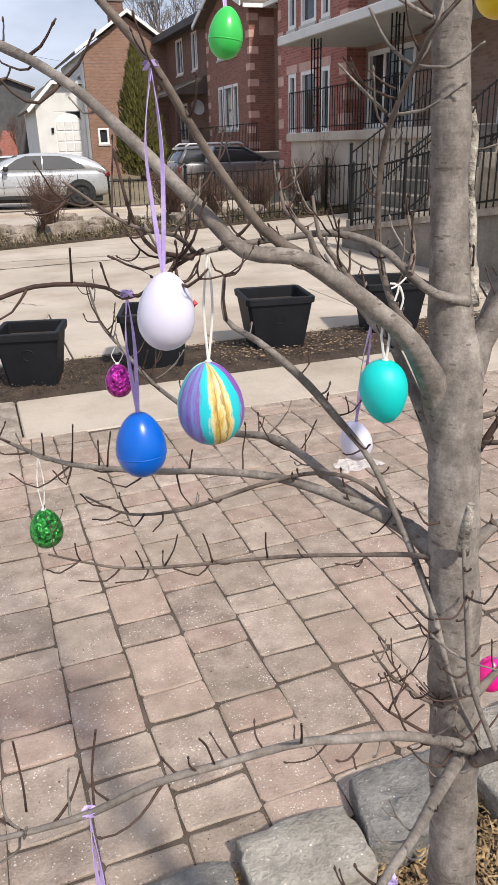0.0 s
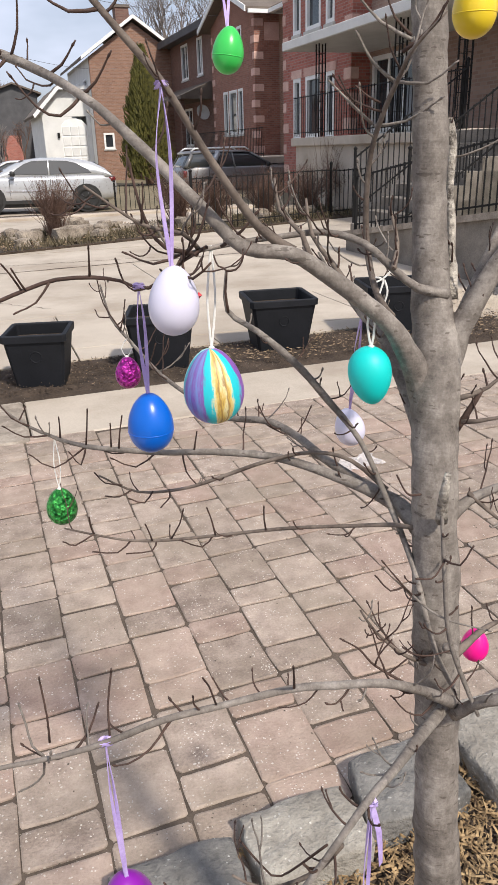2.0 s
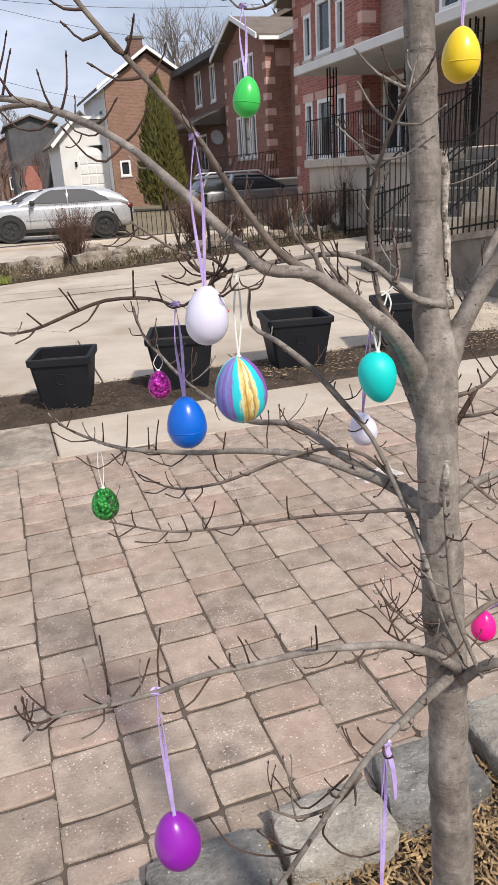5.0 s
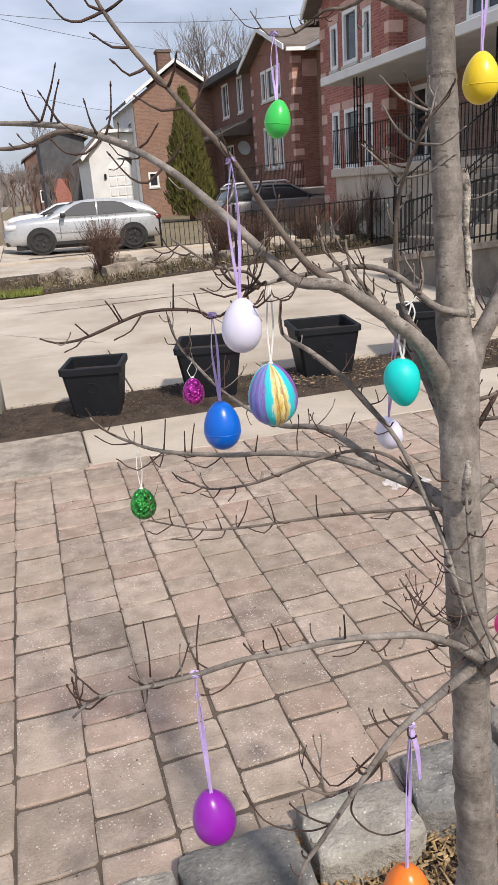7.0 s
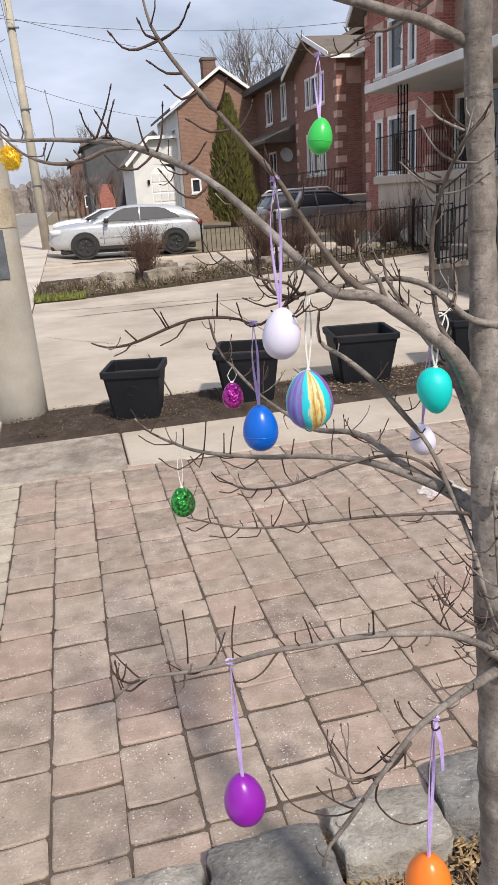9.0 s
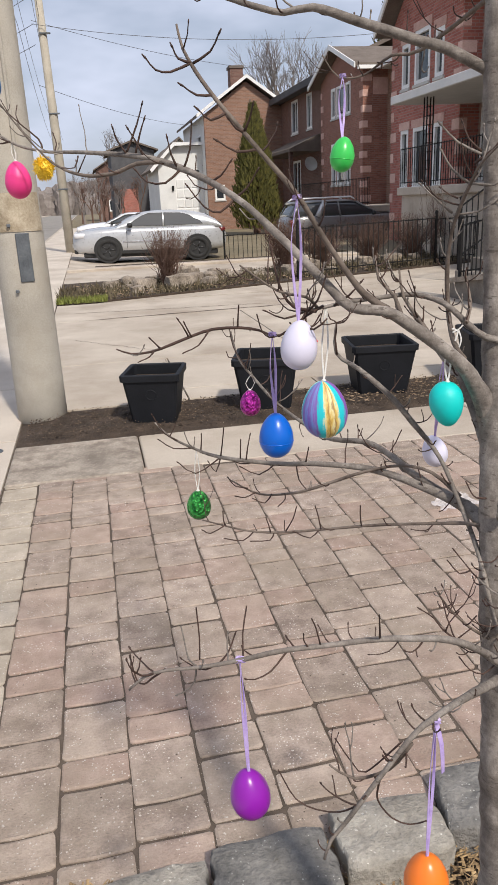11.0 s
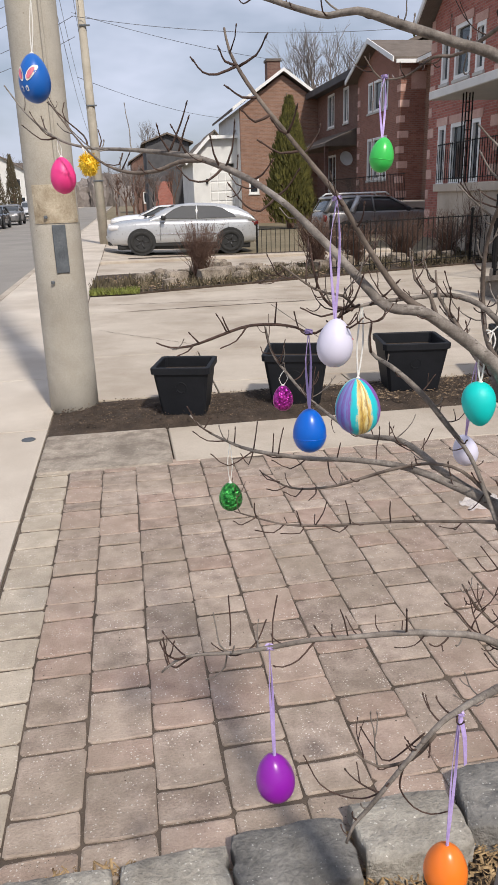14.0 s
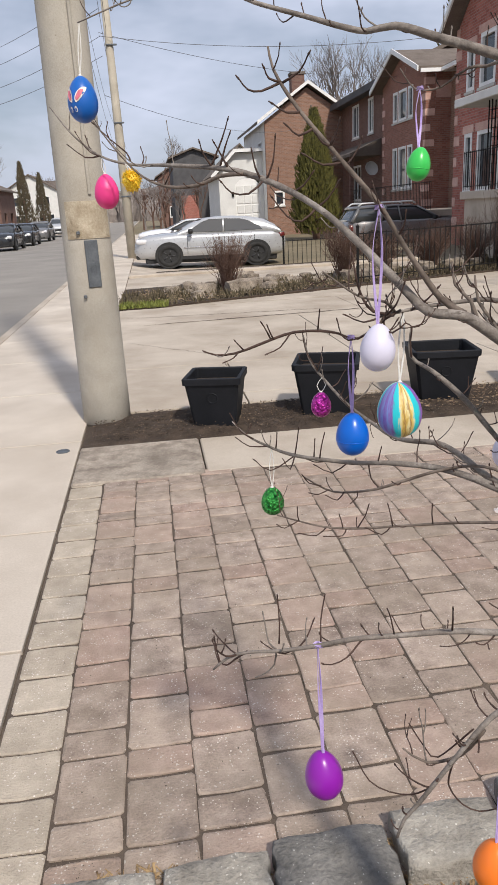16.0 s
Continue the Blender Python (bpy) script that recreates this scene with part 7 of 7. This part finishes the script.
for k in range(60):
    bm = bmesh.new()
    s = rng.uniform(0.13, 0.38)
    x = rng.uniform(0.9, 8.5)
    y = bed_edge(x) + rng.uniform(0.55, 2.3)
    rough_block(bm, 0, 0, -0.03, s * rng.uniform(1, 1.7), s, s * rng.uniform(0.55, 0.95), rng, 0.35)
    thing("garden_rock", M(x, y, 0.03, rng.uniform(0, 180)), "rough grey-brown garden rock in the bed", "rock", "rocks in the garden bed", bm=bm, mat=ROCK)


def shrub(x, y, h, spread, n, mat, label, seed, r=0.006):
    rng = random.Random(seed)
    ob = thing("shrub", M(x, y, 0.0), label, "shrub", "bare shrubs in the front garden")
    bm = bmesh.new()
    for k in range(n):
        a, lean = rng.uniform(0, 2 * math.pi), rng.uniform(0.1, 1.0) * spread
        p0 = Vector((rng.uniform(-0.1, 0.1), rng.uniform(-0.1, 0.1), -0.02))
        hh = h * rng.uniform(0.55, 1.05)
        p3 = Vector((math.cos(a) * lean, math.sin(a) * lean, hh))
        p1 = p0.lerp(p3, 0.35) + Vector((rng.uniform(-0.06, 0.06), rng.uniform(-0.06, 0.06), 0.1 * h))
        p2 = p0.lerp(p3, 0.7) + Vector((rng.uniform(-0.07, 0.07), rng.uniform(-0.07, 0.07), 0.05 * h))
        tube(bm, [p0, p1, p2, p3], [r, r * 0.8, r * 0.6, r * 0.3], 3)
        for _ in range(3):
            q = p1.lerp(p3, rng.uniform(0.1, 0.8))
            tube(bm, [q, q + Vector((rng.uniform(-0.14, 0.14), rng.uniform(-0.14, 0.14), rng.uniform(0.06, 0.2)))], [r * 0.55, r * 0.25], 3)
    tagged(part("brushwood", bm, mat, ob), kind="stuff")
    return ob


shrub(1.95, 11.6, 1.05, 0.5, 190, BRUSH, "bare reddish-brown shrub with fine upright stems", 1)
shrub(4.4, 12.6, 1.1, 0.6, 220, BRUSH, "bare reddish-brown shrub with fine upright stems", 2)
shrub(5.3, 13.0, 0.95, 0.6, 150, BRUSH, "bare reddish-brown shrub with fine upright stems", 3)
shrub(6.6, 13.6, 1.05, 0.8, 190, BRUSH, "tangled bare shrub behind the iron fence", 4)
shrub(7.8, 14.0, 1.05, 0.8, 190, BRUSH, "tangled bare shrub behind the iron fence", 5)
shrub(9.1, 14.4, 1.1, 0.8, 190, BRUSH, "tangled bare shrub behind the iron fence", 6)
shrub(8.6, 14.6, 1.7, 0.6, 40, BRUSH, "tall bare shrub against the brick wall", 7)
grass_rng = random.Random(31)
verts, faces = [], []
for k in range(9000):
    x = grass_rng.uniform(0.0, 8.5)
    y = bed_edge(x) + grass_rng.uniform(0.02, 2.0)
    if noise.noise((x * 1.6, y * 1.6, 4)) < -0.25:
        continue
    a, h, w = grass_rng.uniform(0, 6.28), grass_rng.uniform(0.03, 0.17), grass_rng.uniform(0.006, 0.016)
    d = Vector((math.cos(a), math.sin(a), 0))
    c, n = Vector((x, y, 0.02)), len(verts)
    lean = Vector((grass_rng.uniform(-0.08, 0.08), grass_rng.uniform(-0.08, 0.08), h))
    verts += [c - d * w, c + d * w, c + lean * 0.6 + d * w * 0.8, c + lean]
    faces += [(n, n + 1, n + 2), (n, n + 2, n + 3)]
me = bpy.data.meshes.new("ground_cover")
me.from_pydata(verts, [], faces)
me.materials.append(GRASSY)
cover = new("ground_cover", me)
cover.matrix_world = M(0, 0)
tagged(cover, "low dry ground-cover plants and leaf litter", "plants", kind="stuff")
verts, faces = [], []
for k in range(1100):
    x, y = grass_rng.uniform(0.0, 0.8), grass_rng.uniform(10.15, 10.6)
    a, h, w = grass_rng.uniform(0, 6.28), grass_rng.uniform(0.03, 0.11), grass_rng.uniform(0.006, 0.014)
    d = Vector((math.cos(a), math.sin(a), 0))
    c, n = Vector((x, y, 0.02)), len(verts)
    verts += [c - d * w, c + d * w, c + Vector((grass_rng.uniform(-0.06, 0.06), grass_rng.uniform(-0.06, 0.06), h))]
    faces += [(n, n + 1, n + 2)]
me = bpy.data.meshes.new("weeds")
me.from_pydata(verts, [], faces)
me.materials.append(WEED)
weeds = new("weeds", me)
weeds.matrix_world = M(0, 0)
tagged(weeds, "patch of fresh yellow-green weeds at the bed's end", "plants", kind="stuff")
for a, b in ((4.4, 7.7), (7.7, 10.6)):
    bar_fence("iron_fence", (a, bed_edge(a) + 0.14), (b, bed_edge(b) + 0.14), 0.03, 0.05, 0.93, 0.125, "black iron fence with thin upright bars along the garden")
bar_fence("low_fence", (4.25, 18.5), (7.4, 18.5), -0.24, -0.24, 0.85, 0.13, "low black iron fence beside the parked car")
bm = prism(bmesh.new(), "x", 5.68, 0.26, [(2.6, -0.2), (8.0, -0.2), (8.0, 0.2), (2.6, 0.98)])
wall_ob = thing("retaining_wall", M(0, 0), "sloping stained concrete retaining wall, shade put into its colour, with a pale cap", "wall", kind="structure", bm=bm, mat=WALL_CONCRETE)
part("cap", prism(bmesh.new(), "x", 5.63, 0.36, [(2.6, 0.98), (8.05, 0.195), (8.05, 0.265), (2.6, 1.05)]), OLD_CONCRETE, wall_ob, "pale concrete cap")
bm = prism(bmesh.new(), "x", 5.94, 6.0, [(2.6, -0.2), (8.3, -0.2), (8.3, 0.1), (8.0, 0.16), (2.6, 0.94)])
thing("terrace_fill", M(0, 0), "raised earth behind the retaining wall", "ground", kind="structure", bm=bm, mat=EARTH)
bar_fence("iron_fence", (5.8, 7.95), (5.8, 2.7), 0.27, 1.03, 0.75, 0.115, "black iron fence on the sloping retaining wall")
verts, faces = [], []
gr = random.Random(8)
for k in range(1500):
    x, y, s = gr.uniform(4.5, 5.6), gr.uniform(3.3, 4.6), gr.uniform(0.012, 0.03)
    n = len(verts)
    verts += [(x - s, y, 0.005), (x, y - s * 0.8, 0.005), (x + s, y, 0.005), (x, y + s * 0.8, 0.005), (x + gr.uniform(-1, 1) * s * 0.3, y, 0.005 + s)]
    faces += [(n, n + 1, n + 4), (n + 1, n + 2, n + 4), (n + 2, n + 3, n + 4), (n + 3, n, n + 4)]
me = bpy.data.meshes.new("gravel")
me.from_pydata(verts, [], faces)
me.materials.append(CONCRETE)
gravel = new("gravel", me)
gravel.matrix_world = M(0, 0)
tagged(gravel, "patch of pale decorative gravel", "gravel", kind="stuff")

def scatter(name, label, n, x0, x1, y0, y1, z, s0, s1, mat, seed, flat=0.7, rise=0.0, inside=None):
    """Small irregular crumbs strewn over a strip."""
    rng = random.Random(seed)
    verts, faces = [], []
    for k in range(n):
        x, y, s = rng.uniform(x0, x1), rng.uniform(y0, y1), rng.uniform(s0, s1)
        if inside and not inside(x, y):
            continue
        zz = z + rise * rng.random()
        a, n0 = rng.uniform(0, 6.28), len(verts)
        for i in range(5):
            t = a + i * 1.2566
            verts.append((x + math.cos(t) * s * rng.uniform(0.6, 1.1), y + math.sin(t) * s * rng.uniform(0.6, 1.1), zz - s * 0.2 + rng.uniform(0, 0.2) * s))
        verts.append((x, y, zz + s * flat))
        faces += [(n0 + i, n0 + (i + 1) % 5, n0 + 5) for i in range(5)]
    me = bpy.data.meshes.new(name)
    me.from_pydata(verts, [], faces)
    me.materials.append(mat)
    o = new(name, me)
    o.matrix_world = M(0, 0)
    return tagged(o, label, "debris", kind="stuff")


scatter("soil_crumbs", "loose crumbs of dark soil in the bed", 7000, 0.06, 5.5, 2.84, 3.5, 0.02, 0.003, 0.010, SOIL, 61, 0.6, 0.022)
scatter("pale_crumbs", "pale grit and wood bits on the soil", 1800, 0.06, 5.5, 2.84, 3.5, 0.03, 0.002, 0.006, LITTER, 62, 0.5, 0.03)
scatter("leaf_litter", "dry brown leaf litter between the planters", 900, 2.2, 5.4, 2.86, 3.5, 0.03, 0.006, 0.015, LITTER, 63, 0.2, 0.03)
scatter("joint_grit", "grit and bits of stone in the paver joints", 1800, 0.1, 4.0, -0.55, 2.0, -0.002, 0.0015, 0.004, JOINT, 64, 0.6, 0.006)
scatter("garden_litter", "dry leaves in the front garden bed", 2500, 0.2, 9.0, 10.25, 14.2, 0.04, 0.012, 0.04, LITTER, 65, 0.3, 0.05, inside=lambda x, y: bed_edge(x) + 0.12 < y < bed_edge(x) + 2.6)

# a crumpled clear plastic wrapper on the pavers
bm = bmesh.new()
bmesh.ops.create_grid(bm, x_segments=34, y_segments=22, size=0.5)
for v in bm.verts:
    x, y = v.co.x * 0.21, v.co.y * 0.13
    n1, n2 = noise.noise((x * 22, y * 26, 1)), noise.noise((x * 60, y * 75, 7))
    v.co = Vector((x * (1 + 0.25 * n1), y * (1 + 0.3 * noise.noise((x * 18, 5, y * 18))), 0.009 + 0.03 * abs(n1) * (1 - (2 * abs(v.co.x)) ** 3) + 0.008 * n2))
wrapper = thing("plastic_wrapper", Matrix.Translation((0.593, 3.52, 0.002)) @ pose(0, 0, 0, 0, 0, 25), "crumpled clear plastic wrapper lying on the pavers", "wrapper", bm=bm, mat=FILM)
scatter("fine_debris", "fine dark grit washed against the edging stones", 420, 0.15, 1.3, -0.645, -0.5, 0.002, 0.0008, 0.0024, JOINT, 77)
# ---- evergreens and bare trees ----
def conifer(x, y, h, r, label, seed, clumps=4200, mat=None):
    rng = random.Random(seed)
    ob = thing("conifer", M(x, y, -0.1), label, "tree")
    bm = bmesh.new()
    tube(bm, [(0, 0, -0.1), (0, 0, h * 0.8)], [r * 0.14, r * 0.04], 8)
    part("trunk", bm, BRUSH, ob)
    verts, faces = [], []
    for k in range(clumps):
        t = rng.random() ** 0.8
        a = rng.uniform(0, 2 * math.pi)
        rad = r * min(1, 0.62 + t * 3) * (1 - t) ** 0.78 * (1 + 0.22 * noise.noise((math.cos(a) * 2, math.sin(a) * 2, t * 6 + seed)))
        rad *= rng.uniform(0.62, 1.05)
        c = Vector((math.cos(a) * rad, math.sin(a) * rad, h * (0.03 + 0.97 * t)))
        s = rng.uniform(0.05, 0.13) * (h / 5)
        up = Vector((math.cos(a) * 0.5, math.sin(a) * 0.5, 1)).normalized() * s * 2.2
        side = Vector((-math.sin(a), math.cos(a), rng.uniform(-0.4, 0.4))) * s * 0.55
        out = Vector((math.cos(a), math.sin(a), 0)) * s * 0.5
        n = len(verts)
        verts += [c - side, c + out, c + side, c + up + out * rng.uniform(-0.5, 1)]
        faces += [(n, n + 1, n + 3), (n + 1, n + 2, n + 3), (n, n + 2, n + 3)]
    me = bpy.data.meshes.new("foliage")
    me.from_pydata(verts, [], faces)
    me.materials.append(mat or THUJA)
    o = new("foliage", me)
    o.parent = ob
    return ob


conifer(9.25, 36.5, 6.0, 1.45, "tall narrow dark green thuja beside the brown house", 3, 7000)


def bare_tree(x, y, h, label, seed, r=0.2, depth=5, mat=None):
    rng = random.Random(seed)
    ob = thing("bare_tree", M(x, y, -0.1), label, "tree")
    trunk_bm, crown_bm = bmesh.new(), bmesh.new()

    def grow(p, d, length, rad, left):
        q = p + d * length
        m = p.lerp(q, 0.5) + Vector((rng.uniform(-1, 1), rng.uniform(-1, 1), 0)) * length * 0.06
        tube(trunk_bm if left == depth else crown_bm, [p, m, q], [rad, rad * 0.85, rad * 0.7], 6 if left > 3 else 3, False)
        if left == 0:
            return
        for _ in range(3 if left > 1 else 4):
            nd = (d + Vector((rng.uniform(-1, 1), rng.uniform(-1, 1), rng.uniform(-0.15, 0.7))) * 0.62).normalized()
            grow(p.lerp(q, rng.uniform(0.55, 1.0)), nd, length * rng.uniform(0.58, 0.8), rad * 0.56, left - 1)

    grow(Vector((0, 0, -0.1)), Vector((0, 0, 1)), h * 0.3, r, depth)
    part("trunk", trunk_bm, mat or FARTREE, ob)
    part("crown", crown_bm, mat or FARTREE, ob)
    return ob


bare_tree(20.5, 75, 22, "large bare tree behind the houses", 5, 0.35, 6)
bare_tree(24, 78, 22, "large bare tree behind the houses", 6, 0.35, 6)
bare_tree(4.5, 105, 15, "bare street tree far down the street", 7, 0.22, 5)
bare_tree(0.5, 62, 6, "small bare tree by the pavement", 8, 0.09, 5)
bare_tree(2.0, 68, 6.5, "small bare tree by the pavement", 9, 0.1, 5)
bare_tree(3.4, 60, 5, "small bare tree by the pavement", 10, 0.08, 5)
for k, (x, y, h) in enumerate(((1.2, 72, 6.5), (2.6, 80, 7.5), (4.2, 70, 5.5), (5.4, 66, 5.2), (0.2, 88, 7), (3.4, 92, 8), (1.8, 64, 4.5))):
    bare_tree(x, y, h, "brown bare tree in the thicket down the street", 30 + k, 0.1, 5, BRUSH)
bare_tree(-17, 92, 13, "dark bare tree across the street", 41, 0.22, 6)
bare_tree(-16, 125, 13, "bare tree far across the street", 11, 0.2, 5)
conifer(-14.6, 98, 8.5, 1.3, "dark narrow conifer across the street", 12, 1800, GRASSY)
conifer(-13.2, 104, 7.5, 1.2, "dark narrow conifer across the street", 13, 1800, GRASSY)
conifer(18.8, 41, 13.5, 2.4, "dark conifer behind the brick houses", 14, 3000)
# distant wooded skyline at the end of the street
bm = bmesh.new()
fr = random.Random(17)
for k in range(520):
    x, y = fr.uniform(-90, 60), fr.uniform(215, 260)
    rough_block(bm, x, y, -1, fr.uniform(4, 9), 4, fr.uniform(5, 11) + 3 * noise.noise((x * 0.05, 0, 0)), fr, 0.6)
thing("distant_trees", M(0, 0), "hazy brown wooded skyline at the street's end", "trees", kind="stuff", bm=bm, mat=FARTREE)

# ---- driveway pavers ----
drive = thing("paver_driveway", M(0, 0), "driveway of worn pinkish-grey concrete pavers in columns", "driveway", kind="structure", bm=solid(0.0, 7.0, -0.62, 2.09, -0.25, -0.0026), mat=JOINT)
prng = random.Random(4)
COL = 0.1868


def paver_mesh(w, l, seed, mat):
    """One worn paver with rounded, uneven edges."""
    rng = random.Random(seed)
    bm = bmesh.new()
    rows = []
    j = [(rng.uniform(-0.0026, 0.0026), rng.uniform(-0.0032, 0.0032)) for _ in range(12)]
    tz = [rng.uniform(-0.0014, 0.0014) for _ in range(12)]
    for inset, z in ((0.0, -0.03), (0.0005, -0.0028), (0.006, 0.0)):
        a, b = w / 2 - inset, l / 2 - inset
        c = 0.008 + inset * 0.5
        ring = [(-a + c, -b), (0, -b), (a - c, -b), (a, -b + c), (a, 0), (a, b - c), (a - c, b), (0, b), (-a + c, b), (-a, b - c), (-a, 0), (-a, -b + c)]
        rows.append([bm.verts.new((x + j[i][0], y + j[i][1], z + (tz[i] if z > -0.02 else 0))) for i, (x, y) in enumerate(ring)])
    for p, q in zip(rows, rows[1:]):
        for k in range(12):
            bm.faces.new((p[k], p[(k + 1) % 12], q[(k + 1) % 12], q[k]))
    bm.faces.new(rows[-1])
    return finish("paver", bm, mat)


GAP = 0.0054
LENGTH = {"square": 0.228, "half": 0.117, "long": 0.181}
PERIOD = LENGTH["square"] + LENGTH["half"]
KINDS = {}
for kind, length in LENGTH.items():
    KINDS[kind] = [paver_mesh(COL - GAP, length - GAP * 1.6, prng.random(), PAVER_EDGE if kind == "long" else PAVER) for _ in range(7)]


def course(c):
    """Kind, middle and shrink of each paver up one column: a border of equal blocks, then long and short ones by turns, staggered."""
    top = 0.04 if c == 0 else 0.148 + 0.0135 * (c - 1) - 0.119 * (c % 2 == 0)
    y, turn = top - (4 if c == 0 else 3) * (LENGTH["long"] if c == 0 else PERIOD), 0
    while y < 2.05:
        kind = "long" if c == 0 else ("half", "square")[turn % 2]
        shrink = 1 - 0.13 * min(1, max(0, (y - 0.9) / 0.7)) * (c > 0)
        yield kind, y + LENGTH[kind] * shrink / 2, shrink
        y += LENGTH[kind] * shrink
        turn += 1


rest_v, rest_f = [], []
count = 0
for c in range(36):
    for kind, y, shrink in course(c):
        if y < -0.67:
            continue
        me = prng.choice(KINDS[kind])
        at = Vector((COL * (c + 0.5) + 0.004 + prng.uniform(-0.0025, 0.0025), y + prng.uniform(-0.003, 0.003), prng.uniform(0.0018, 0.0045)))
        turn = prng.choice((0, math.pi)) + prng.uniform(-0.014, 0.014)
        if count < 300:
            o = new("paver", me)
            o.parent, o.location, o.rotation_euler = drive, at, (prng.uniform(-0.007, 0.007), prng.uniform(-0.007, 0.007), turn)
            o.scale = (1, shrink, 1)
            count += 1
        else:
            m = Matrix.Translation(at) @ Matrix.Rotation(turn, 4, 'Z') @ Matrix.Diagonal((1, shrink, 1, 1))
            n = len(rest_v)
            rest_v += [m @ v.co for v in me.vertices]
            rest_f += [[n + i for i in p.vertices] for p in me.polygons]
me = bpy.data.meshes.new("far_pavers")
me.from_pydata(rest_v, [], rest_f)
me.materials.append(PAVER)
o = new("far_pavers", me)
o.parent = drive
tagged(o, "worn pinkish-grey pavers further along", kind="stuff")
